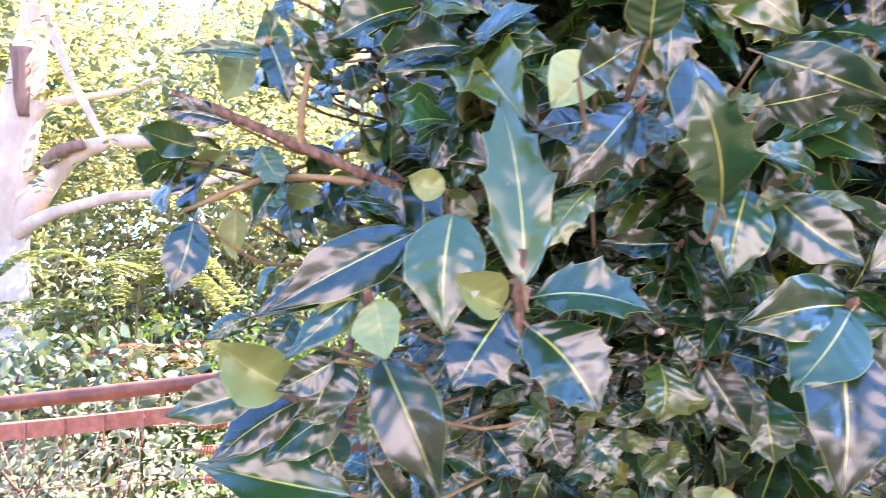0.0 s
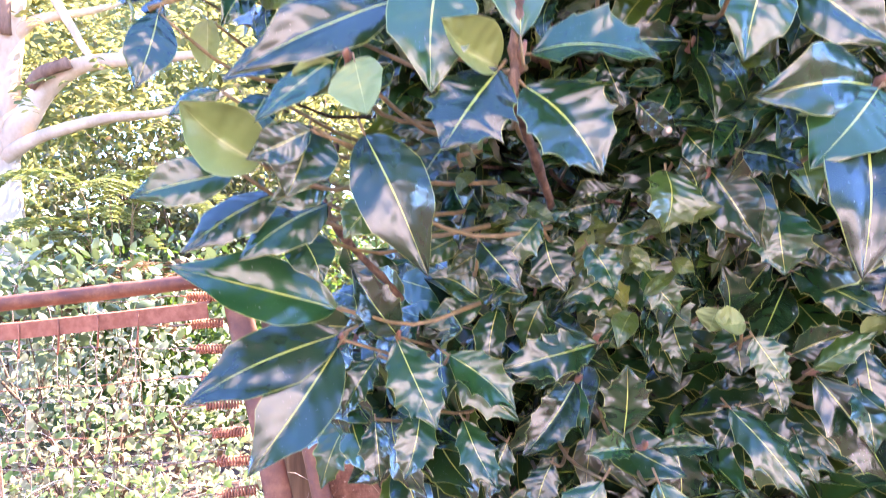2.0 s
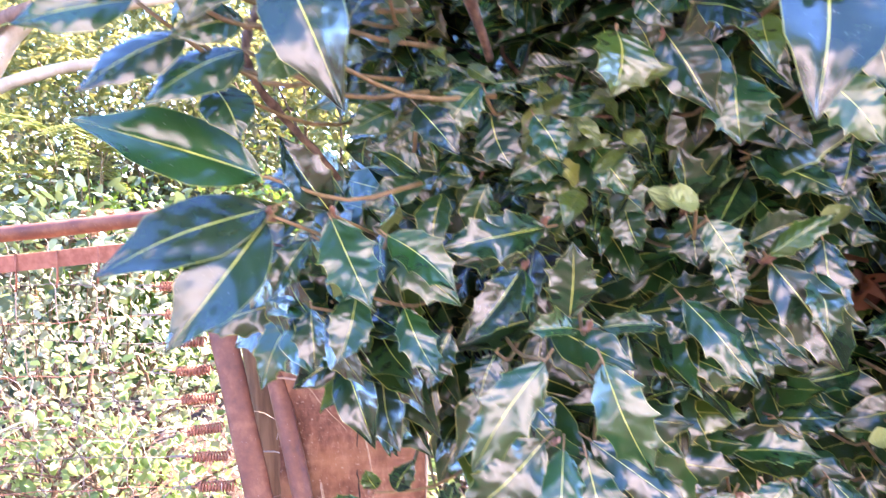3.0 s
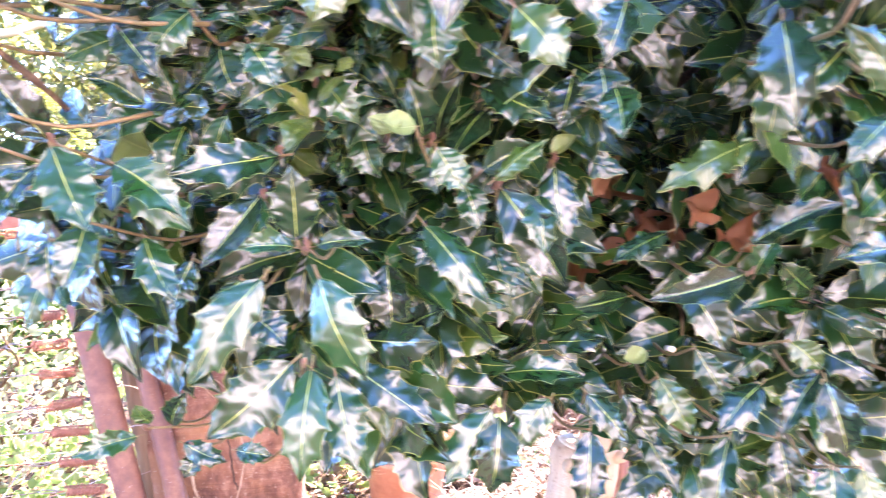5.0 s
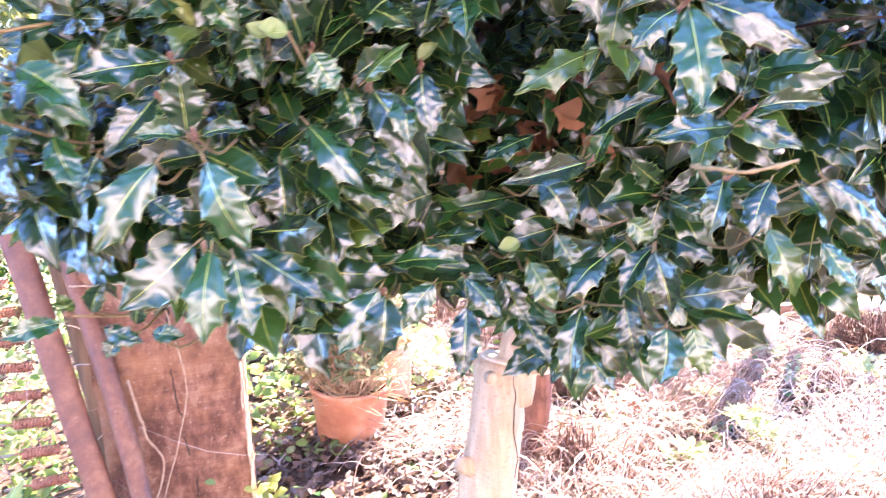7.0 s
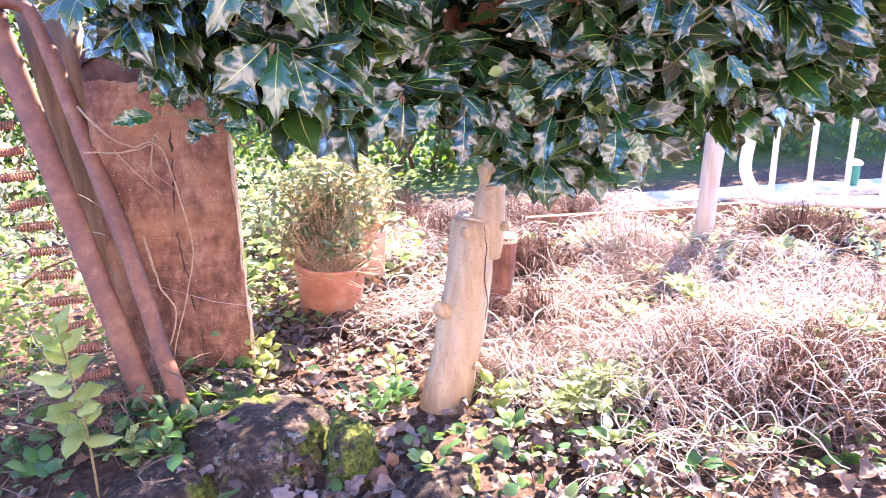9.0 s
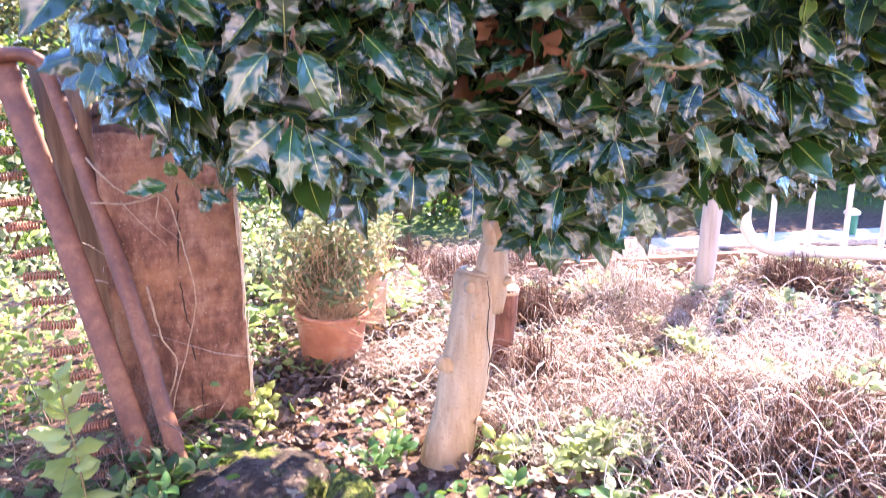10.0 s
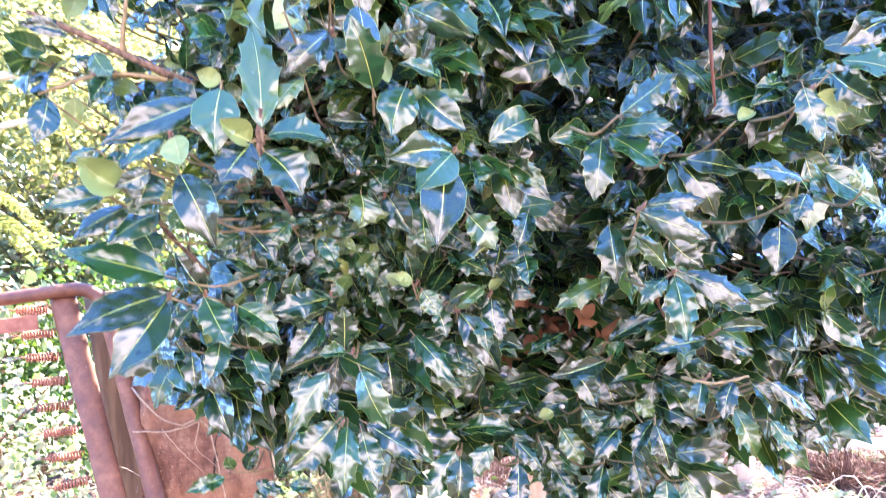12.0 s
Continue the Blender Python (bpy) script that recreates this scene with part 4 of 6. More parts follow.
def whorls(tips, per, lo, hi):
    """Where the leaves round shoot tips sit: places, directions, upper faces and lengths."""
    n = len(tips)
    out = np.tile(np.array([[-0.15, -1.0, 0.12]]), (n, 1)) + rng.normal(0, 0.36, (n, 3))
    out[:, 0] -= np.clip(0.25 - tips[:, 0], 0, 0.4) * 1.6
    out = unit(out)
    a = unit(np.cross(out, np.tile([[0.1, 0.2, 1.0]], (n, 1))))
    b = np.cross(out, a)
    P, Y, Z, L = [], [], [], []
    for k in range(per):
        ang = k * 2.4 + rng.uniform(0, 6.28, n) * 0.25 + rng.uniform(0, 6.28)
        side = a * np.cos(ang)[:, None] + b * np.sin(ang)[:, None]
        lean = rng.uniform(0.15, 0.8, n)[:, None]
        y = unit(side + out * lean + np.array([[0, 0, -0.45]]))
        z = unit(out * 1.0 - side * lean * 0.6 + np.array([[0, -0.1, 0.6]]) + rng.normal(0, 0.25, (n, 3)))
        P.append(tips - out * (0.010 * k) + y * 0.006)
        Y.append(y)
        Z.append(z)
        L.append(rng.uniform(lo, hi, n))
    return np.vstack(P), np.vstack(Y), np.vstack(Z), np.hstack(L)


def foliage(tips, per, lo, hi, shapes):
    P, Y, Z, L = whorls(tips, per, lo, hi)
    L = L * np.tile(1 - 0.45 * np.exp(-((tips[:, 0] - 0.09) ** 2 / 0.012 + (tips[:, 2] - 1.08) ** 2 / 0.02)), per)
    return scatter(shapes, P, Y, Z, L, L * rng.uniform(0.46, 0.62, len(L)))


# the foremost shoots leaf by leaf
face = np.array([front(x, z) for x, y, z in layer_tips])
single = (layer_tips[:, 1] - face < 0.06) & (layer_tips[:, 0] > -0.05) & (layer_tips[:, 0] < 0.75) & (layer_tips[:, 2] < 1.3)
single &= np.cumsum(single) <= 26
P, Y, Z, L = whorls(layer_tips[single], 6, 0.046, 0.074)
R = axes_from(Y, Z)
for p, m3, ln in zip(P, R, L):
    ob = new("leaf", near_mesh["s" if rnd.random() < 0.7 else "m"][rnd.randrange(7)])
    m = Matrix([[m3[i][0] * ln * 0.5, m3[i][1] * ln, m3[i][2] * ln] for i in range(3)]).to_4x4()
    m.translation = p
    ob.parent = holly
    ob.matrix_parent_inverse = Matrix.Translation(-holly.location)
    ob.matrix_basis = m
v, q, u = foliage(layer_tips[~single], 5, 0.052, 0.084, mid_shapes)
part("foliage", big_mesh("foliage", v, q, m_holly_far, u), holly, "glossy spiny leaves of the face", kind="stuff")
v, q, u = foliage(shoots(1500, 0.17, 0.48, 1.75, 7), 6, 0.040, 0.068, far_shapes)
part("foliage", big_mesh("foliage", v, q, m_holly_far, u), holly, "shaded inner leaves", kind="stuff")
v, q, u = foliage(shoots(2300, 0.40, 1.5, 2.3, 8), 6, 0.07, 0.11, far_shapes)
part("foliage", big_mesh("foliage", v, q, m_holly_far, u), holly, "leaves on the sunny far side", kind="stuff")

r = random.Random(31)
sprig_tips = []
while len(sprig_tips) < 58:
    x = -0.19 + 0.22 * math.sqrt(r.random())
    y, z = r.uniform(0.47, 0.72), r.uniform(1.10, 1.42)
    if noise.noise(Vector((x * 14, y * 5, z * 14))) > -0.05:
        sprig_tips.append((x, y, z))
v, q, u = foliage(np.array(sprig_tips[:44]), 3, 0.030, 0.056, mid_shapes)
part("foliage", big_mesh("foliage", v, q, m_holly_far, u), holly, "loose leaves along the low bough", kind="stuff")
v, q, u = foliage(np.array(sprig_tips[36:]), 2, 0.022, 0.040, mid_shapes)
part("young_foliage", big_mesh("young_foliage", v, q, m_young_holly, u), holly, "yellow-green leaves along the low bough", kind="stuff")
small_tips = []
while len(small_tips) < 170:
    x, z = r.uniform(-0.06, 0.22), r.uniform(0.99, 1.24)
    y = front(x, z) + r.uniform(-0.03, 0.10)
    if x > left_edge(y, z) and noise.noise(Vector((x * 16, y * 8, z * 16 + 5.0))) > -0.12:
        small_tips.append((x, y, z))
v, q, u = foliage(np.array(small_tips), 5, 0.034, 0.060, mid_shapes)
part("foliage", big_mesh("foliage", v, q, m_holly_far, u), holly, "small curled leaves between the shoots", kind="stuff")
young_tips = np.array([(x, y - 0.02, z) for x, y, z in small_tips[::4]])
v, q, u = foliage(young_tips, 3, 0.024, 0.044, mid_shapes)
part("young_foliage", big_mesh("young_foliage", v, q, m_young_holly, u), holly, "small curled yellow-green young leaves", kind="stuff")

# twigs that carry the shoots
shapes, fresh = [], []
r = random.Random(5)
for x, y, z in [*layer_tips[::3], *sprig_tips, *small_tips[::3]]:
    e = Vector((x, y + 0.01, z))
    root = e + Vector((r.uniform(-0.05, 0.05) + (0.45 - x) * 0.12, r.uniform(0.08, 0.2), r.uniform(-0.06, 0.06)))
    mid = (e + root) / 2 + Vector((r.uniform(-0.02, 0.02), 0, r.uniform(-0.025, 0.005)))
    (fresh if r.random() < 0.45 else shapes).append(tube(spline([root, mid, e], 5), [0.0021, 0.0019, 0.0016, 0.0014, 0.0011], 5))
for i in range(18):
    e = Vector((r.uniform(0.0, 1.3), r.uniform(0.72, 0.95), r.uniform(0.85, 1.5)))
    root = Vector((0.60, 1.15, r.uniform(0.8, 1.4)))
    mid = (e + root) / 2 + Vector((0, 0, r.uniform(-0.05, 0.1)))
    shapes.append(tube(spline([root, mid, e], 9), [0.009 - 0.0008 * k for k in range(9)], 7))
nodes = []
for b, y in TIPS:
    for nd in nodes:
        if (nd[0] / nd[1] - b).length < 0.016:
            nd[0] += b
            nd[1] += 1
            break
    else:
        nodes.append([b.copy(), 1])
for c, k in nodes:
    c = c / k
    root = c + Vector((r.uniform(0.05, 0.10) if c.x < 0 else r.uniform(-0.02, 0.03), r.uniform(0.05, 0.16), r.uniform(-0.03, 0.0)))
    fresh.append(tube(spline([root, (c + root) / 2 + Vector((0, 0, -0.012)), c + Vector((0, 0.004, 0))], 7), [0.0017, 0.0015, 0.0014, 0.0013, 0.0012, 0.0011, 0.0010], 6))
    if k > 1:
        v, f = tube(spline([c + Vector((0, 0.012, -0.004)), c + Vector((0.001, 0.002, 0.001)), c + Vector((0.002, -0.005, 0.006))], 7), [0.0014, 0.0019, 0.0022, 0.0017, 0.0021, 0.0015, 0.0005], 8)
        part("bud", mesh("bud", lumpy(v, 0.0020, 220), f, m_bud), holly, "pinkish brown bud cluster")
v, f = joined(shapes)
part("twig_mass", mesh("twig_mass", v, f, m_twig), holly, "thin brown twigs", kind="stuff")
v, f = joined(fresh)
part("twig_mass", mesh("twig_mass", v, f, m_shoot), holly, "thin olive-tan young twigs", kind="stuff")

NEAR_BRANCHES = (
    ([(0.30, 0.75, 1.10), (0.10, 0.54, 1.155), (0.002, 0.488, 1.187), (-0.07, 0.470, 1.218), (-0.131, 0.461, 1.246), (-0.17, 0.455, 1.262)], 0.0054, 0.0024, m_twig),
    ([(-0.02, 0.478, 1.196), (-0.07, 0.474, 1.205), (-0.115, 0.472, 1.205), (-0.165, 0.460, 1.184)], 0.003, 0.0018, m_shoot),
    ([(-0.088, 0.466, 1.226), (-0.086, 0.462, 1.25), (-0.080, 0.46, 1.28)], 0.0028, 0.0018, m_shoot),
    ([(0.21, 0.66, 1.03), (0.185, 0.58, 1.10), (0.170, 0.50, 1.171), (0.166, 0.474, 1.225), (0.166, 0.474, 1.293), (0.162, 0.473, 1.40), (0.17, 0.48, 1.55)], 0.0048, 0.0046, m_twig),
    ([(0.452, 0.352, 0.879), (0.460, 0.338, 0.877), (0.485, 0.335, 0.874), (0.512, 0.328, 0.880)], 0.0014, 0.0010, m_shoot),
    ([(0.047, 0.345, 1.150), (0.045, 0.345, 1.125), (0.046, 0.35, 1.105), (0.07, 0.42, 1.06)], 0.0026, 0.0022, m_twig),
    ([(-0.055, 0.46, 1.10), (-0.06, 0.45, 1.06), (-0.02, 0.50, 1.00)], 0.0024, 0.0020, m_twig),
)
for pts, r0, r1, mat in NEAR_BRANCHES:
    path = spline(pts, 22)
    v, f = tube(path, [r0 + (r1 - r0) * i / 21 + (0.0009 if i % 4 == 2 else 0) for i in range(22)], 10)
    part("branch", mesh("branch", lumpy(v, 0.0012, 90), f, mat), holly)
v, f = tube(spline([(0.435, 0.262, 1.26), (0.433, 0.260, 1.19), (0.434, 0.257, 1.137)], 10), [0.0016] * 8 + [0.0013, 0.0006], 6)
tagged(new("dry_stalk", mesh("dry_stalk", v, f, m_rustleaf)), "dry orange stalk hanging caught in the holly", "stalk")

# dead leaves caught inside the tree
dead_shapes = [dry_leaf(500 + i) for i in range(6)]
for i in range(18):
    x, z = 0.435 + r.gauss(0, 0.04), 0.882 + max(-0.05, min(0.05, r.gauss(0, 0.028)))
    y = front(x, z) + r.uniform(-0.03, 0.05)
    sv, sq, su = dead_shapes[i % 6]
    me = mesh("dead_leaf", lumpy((sv + np.stack([0 * sv[:, 0], 0 * sv[:, 0], 1.5 * sv[:, 0] ** 2 + 0.5 * (sv[:, 1] - 0.5) ** 2], axis=1)) * np.array([0.030, 0.034, 0.034]), 0.018, 60, i * 3.1), sq, m_rustleaf, uv=su)
    ob = tagged(new("dead_leaf", me), "curled rust-brown dead leaf caught in the holly", "dead leaf", "dead leaves in the holly")
    ob.matrix_world = pose(x, y, z, r.uniform(30, 120), r.uniform(-60, 60), r.uniform(0, 360))

# small pale cut ends of twigs
for pts in ((0.139, 0.436, 1.101), (0.546, 0.392, 0.880), (0.365, 0.46, 0.83), (0.33, 0.60, 0.86), (0.60, 0.42, 1.05), (0.36, 0.35, 1.16), (0.64, 0.45, 0.97)):
    p = Vector(pts)
    v, f = tube([p + Vector((0, 0.007, -0.001)), p, p + Vector((0, -0.001, 0))], [0.0020, 0.0022, 0.0017], 8)
    part("cut_twig", mesh("cut_twig", v, f, [m_cut]), holly, "pale clipped twig end")


# ---- old iron bed base standing on its side ----
bed = thing("bed_base", "rusty sprung iron bed base standing on its side", "bed frame", (-0.45, 1.4, 0.0))
leg_top, leg_low = Vector((-0.484, 1.53, 0.925)), Vector((-0.222, 1.22, -0.08))
top_path = spline([(-2.4, 1.46, 0.76), (-1.7, 1.48, 0.825), (-1.051, 1.5, 0.871), (-0.547, 1.51, 0.915), (-0.45, 1.52, 0.924), (-0.402, 1.525, 0.916), (-0.373, 1.515, 0.875), (-0.322, 1.47, 0.69), (-0.240, 1.375, 0.387), (-0.166, 1.265, 0.065), (-0.132, 1.22, -0.08)], 70)
v, f = tube(top_path, [0.0165 + 0.0035 * min(1.0, max(0.0, (i - 42) / 8)) for i in range(70)], 14)
part("outer_tube", mesh("outer_tube", lumpy(v, 0.002, 30), f, m_rust), bed, "rusty bent tube")


def angle_bar(a, b, side, back, w1, w2, t):
    """An L-section bar from a to b."""
    a, b = Vector(a), Vector(b)
    d = (b - a).normalized()
    s = (Vector(side) - d * Vector(side).dot(d)).normalized()
    k = d.cross(s)
    if k.dot(Vector(back)) < 0:
        k = -k
    prof = [(0, 0), (w1, 0), (w1, t), (t, t), (t, w2), (0, w2)]
    v = [p + s * u + k * w for p in (a + (b - a) * (i / 14) for i in range(15)) for u, w in prof]
    f = [(i * 6 + j, i * 6 + (j + 1) % 6, i * 6 + 6 + (j + 1) % 6, i * 6 + 6 + j) for i in range(14) for j in range(6)]
    return lumpy(v, 0.0025, 12), f + [(5, 4, 3, 2, 1, 0), tuple(range(84, 90))]


off = Vector((0.024, 0.012, 0))
v, f = tube([leg_top.lerp(leg_low, k / 24) + off + Vector((-0.014 * (1 - k / 24), 0, 0)) for k in range(25)], [0.0295 - 0.004 * k / 24 for k in range(25)], 20)
v = [p + Vector((0, -0.5 * (p.y - (leg_top.y + (leg_low.y - leg_top.y) * (leg_top.z - p.z) / (leg_top.z - leg_low.z) + off.y)), 0)) for p in map(Vector, v)]
part("upright", mesh("upright", lumpy(v, 0.0025, 12), f, m_rust), bed, "broad rusty upright of the frame")
# brighter rust than the uprights: sunlight on the rail put into its colour
v, f = angle_bar((-2.4, 1.455, 0.715), (-0.515, 1.497, 0.871), (0, 0, -1), (0, 1, 0), 0.034, 0.03, 0.004)
part("inner_rail", mesh("inner_rail", v, f, m_rust_hi, False), bed, "rusty angle rail with hooks, coloured lighter as if sunlit")

coil = [(-0.07 * t / 90 - 0.004, 0.0095 * math.cos(t / 90 * math.tau * 11), 0.0095 * math.sin(t / 90 * math.tau * 11)) for t in range(91)]
coil = [(0, 0, 0)] + coil + [(-0.078, 0, 0), (-0.088, 0, 0.004)]
sv, sf = tube(coil, 0.0022, 4)
spring_me = mesh("spring", sv, sf, m_rust_hi)
hook_v, hook_f = tube(spline([(0, 0, 0), (-0.03, 0, 0.002), (-0.045, 0, -0.006), (-0.03, 0, -0.012), (-0.004, 0, -0.003)], 12), 0.0014, 5)
hook_me = mesh("hook", hook_v, hook_f, m_wire)
wire_shapes = []
r = random.Random(3)
for i in range(17):
    s = 0.045 + i * 0.054
    p = leg_top.lerp(leg_low, s) + Vector((-0.022, 0.012, 0))
    tilt = r.uniform(-4, 9)
    ob = part("spring", spring_me, bed, "coiled rusty spring" if i == 0 else "")
    ob.matrix_parent_inverse = Matrix.Translation(-bed.location)
    ob.matrix_basis = pose(*p, r.uniform(0, 90), -tilt, r.uniform(-3, 3))
    hk = part("hook", hook_me, ob)
    hk.matrix_parent_inverse = Matrix.Identity(4)
    hk.matrix_basis = pose(-0.082, 0, 0.002, r.uniform(0, 60))
    end = p + Vector((-0.125, 0, -0.125 * math.sin(radians(tilt))))
    pts = [end]
    while pts[-1].x > -2.3:
        pts.append(pts[-1] + Vector((-0.085, r.uniform(-0.006, 0.006), r.uniform(-0.010, 0.006))))
    wire_shapes.append((pts, tube(pts, 0.0011, 4)))
    if i % 2 == 0:
        part("wire", mesh("wire", *wire_shapes[-1][1], m_wire), bed)
    else:
        part("wire", mesh("wire", *wire_shapes[-1][1], m_rust_hi), bed)
links = []
for (a, _), (b, _) in zip(wire_shapes, wire_shapes[1:]):
    for k in range(1, min(len(a), len(b)) - 1, 1):
        links.append(tube([a[k] + Vector((0, 0.002, 0.003)), a[k] + Vector((0.006, 0.004, -0.01)), b[k] + Vector((-0.004, 0.003, 0.008)), b[k] + Vector((0, 0.002, -0.003))], 0.0011, 4))
v, f = joined(links)
part("link_net", mesh("link_net", v, f, m_wire), bed, "short wire links of the mesh", kind="stuff")
for k in range(9):
    x = -0.66 - k * 0.085
    z = 0.862 - (abs(x) - 0.6) * 0.082
    v, f = tube(spline([(x, 1.49, z + 0.002), (x + 0.004, 1.482, z - 0.02), (x, 1.486, z - 0.05), (x - 0.006, 1.49, z - 0.075)], 9), 0.0022, 5)
    part("rail_hook", mesh("rail_hook", v, f, m_rust_hi), bed)

cane = thing("bramble_cane", "pale arching dead bramble cane in front of the bed base", "stem", (-0.95, 1.38, -0.05))
v, f = tube(spline([(-1.25, 1.36, 0.97), (-1.10, 1.37, 0.985), (-1.0, 1.38, 0.95), (-0.925, 1.38, 0.86), (-0.905, 1.38, 0.66), (-0.90, 1.38, 0.35), (-0.92, 1.37, -0.08)], 40), [0.0030] * 30 + [0.0036] * 10, 7)
part("stem", mesh("stem", lumpy(v, 0.003, 25), f, m_vine), cane)

# ---- sleeper and post ----
sleeper = thing("railway_sleeper", "upright weathered reddish wooden sleeper with a drying crack", "timber post", (-0.11, 1.53, -0.05))
SL, ST, SH = 0.292, 0.15, 0.865
bm = bmesh.new()
nx, nz, ny = 30, 60, 8
def sleeper_point(x, y, z):
    h = z / SH
    top = 0.018 * noise.noise(Vector((x * 9, y * 5, 3.0))) + 0.008 * noise.noise(Vector((x * 40, y * 40, 5.0)))
    if h > 0.85:
        z += (h - 0.85) / 0.15 * top
    p = Vector((x, y, z)) + noise.noise_vector(Vector((x * 8, y * 8, z * 3))) * 0.008
    p.x += 0.004 * noise.noise(Vector((z * 40, x * 3, y * 30)))
    return p
pts = {}
def sp(i, j, k):
    key = (i, j, k)
    if key not in pts:
        x, y, z = (i / nx - 0.5) * SL, (j / ny - 0.5) * ST, k / nz * SH
        if j == 0:
            line = 0.020 + 0.012 * math.sin(z * 9) + 0.008 * noise.noise(Vector((z * 14, 0, 0)))
            g = abs(x - line)
            y += 0.005 * noise.noise(Vector((x * 30, z * 12, 0)))
            if abs(x) > 0.13:
                y += 0.006
        pts[key] = bm.verts.new(sleeper_point(x, y, z))
    return pts[key]
for i in range(nx):
    for k in range(nz):
        bm.faces.new((sp(i, 0, k), sp(i + 1, 0, k), sp(i + 1, 0, k + 1), sp(i, 0, k + 1)))
        bm.faces.new((sp(i + 1, ny, k), sp(i, ny, k), sp(i, ny, k + 1), sp(i + 1, ny, k + 1)))
for j in range(ny):
    for k in range(nz):
        bm.faces.new((sp(nx, j, k), sp(nx, j + 1, k), sp(nx, j + 1, k + 1), sp(nx, j, k + 1)))
        bm.faces.new((sp(0, j + 1, k), sp(0, j, k), sp(0, j, k + 1), sp(0, j + 1, k + 1)))
    for i in range(nx):
        bm.faces.new((sp(i, j, nz), sp(i + 1, j, nz), sp(i + 1, j + 1, nz), sp(i, j + 1, nz)))
me = bpy.data.meshes.new("body")
bm.to_mesh(me)
bm.free()
me.materials.append(m_slab.m)
me.polygons.foreach_set("use_smooth", [True] * len(me.polygons))
ob = part("body", me, sleeper)
ck = [Vector((0.020 + 0.012 * math.sin(z * 9) + 0.008 * noise.noise(Vector((z * 14, 0, 0))), -0.5 * ST - 0.003 + 0.004 * noise.noise(Vector((0, z * 20, 0))), z)) for z in np.linspace(0.12, 0.86, 50)]
ck = [p + Vector((0.006 * noise.noise(Vector((0, 3.0, p.z * 45))), 0.0035, 0)) for p in ck]
v, f = tube(ck, [0.0052 * abs(noise.noise(Vector((0, 0, k * 0.37)))) + 0.0012 for k in range(50)], 6)
cr = part("crack", mesh("crack", v, f, m_soil), sleeper, "long dark drying crack")
bv, bf = box(-SL / 2 + 0.004, -ST / 2 + 0.012, SH - 0.012, SL / 2 - 0.006, ST / 2 - 0.01, SH + 0.075, 0, 16)
bv = [Vector(p) + noise.noise_vector(Vector(p) * 16) * 0.012 + noise.noise_vector(Vector(p) * 60) * 0.008 + Vector((0, 0, (p[2] > SH + 0.05) * (0.05 * noise.noise(Vector((p[0] * 14, p[1] * 9, 0))) - 0.35 * max(0, abs(p[0] - 0.02) - 0.085)))) for p in bv]
rt = part("rotten_top", mesh("rotten_top", bv, bf, m_rot), sleeper, "dark rotten crumbling top end")
r = random.Random(12)
splinters = []
for k in range(22):
    z0 = r.uniform(0.0, 0.62)
    x0, y0 = SL / 2 + r.uniform(-0.004, 0.006), -ST / 2 + 0.004 + r.random() ** 2 * 0.10
    pts_k = [(x0, y0, z0), (x0 + r.uniform(0, 0.004), y0, z0 + 0.10), (x0 + r.uniform(0.002, 0.010), y0 + r.uniform(-0.004, 0.004), z0 + r.uniform(0.16, 0.26))]
    v, f = tube(spline(pts_k, 8), [0.0012, 0.003, 0.0036, 0.003, 0.0028, 0.002, 0.0014, 0.0006], 5)
    splinters.append(part("splinter", mesh("splinter", lumpy(v, 0.003, 60), f, m_cut), sleeper, "pale frayed wood splinter" if k == 0 else ""))
for o in [ob, cr, rt] + splinters:
    o.matrix_parent_inverse = Matrix.Identity(4)
    o.matrix_basis = pose(-0.042, 0, -0.06, 2, 0.5, 3)

post = thing("fence_post", "olive-brown split wooden post behind the bed base", "post", (-0.40, 1.68, -0.05))
v, f = box(-0.465, 1.66, -0.15, -0.345, 1.74, 0.905, 0, 6)
v = [Vector(p) + Vector((-(p[2]) * 0.10 + 0.10, 0, 0)) for p in v]
part("body", mesh("body", lumpy(v, 0.012, 7), f, m_post), post)

vine_paths = (
    [(-0.30, 1.42, 0.70), (-0.25, 1.40, 0.64), (-0.20, 1.41, 0.605), (-0.155, 1.415, 0.612), (-0.13, 1.41, 0.57), (-0.115, 1.41, 0.48), (-0.10, 1.405, 0.36), (-0.13, 1.40, 0.24), (-0.17, 1.38, 0.12), (-0.19, 1.36, 0.0)],
    [(-0.30, 1.41, 0.60), (-0.22, 1.405, 0.595), (-0.155, 1.412, 0.608)],
    [(-0.24, 1.41, 0.60), (-0.20, 1.405, 0.55), (-0.15, 1.405, 0.49)],
)
vine_twigs = (
    [(-0.155, 1.412, 0.605), (-0.165, 1.41, 0.55), (-0.12, 1.405, 0.50)],
    [(-0.19, 1.32, 0.42), (-0.175, 1.33, 0.30), (-0.15, 1.33, 0.22), (-0.20, 1.32, 0.08), (-0.23, 1.30, -0.04)],
    [(-0.155, 1.415, 0.612), (-0.148, 1.40, 0.63), (-0.138, 1.40, 0.62)],
)
vine = thing("dry_vine", "leafless tan vine stems clinging to the sleeper", "vine", (-0.15, 1.40, 0.0))
for i, p in enumerate(vine_paths + vine_twigs):
    v, f = tube(spline(p, 26), [0.0026 - 0.0012 * k / 25 - (0.0009 if i in (2, 3) else 0) for k in range(26)], 7)
    part("stem", mesh("stem", lumpy(v, 0.003, 40), f, m_vine), vine)


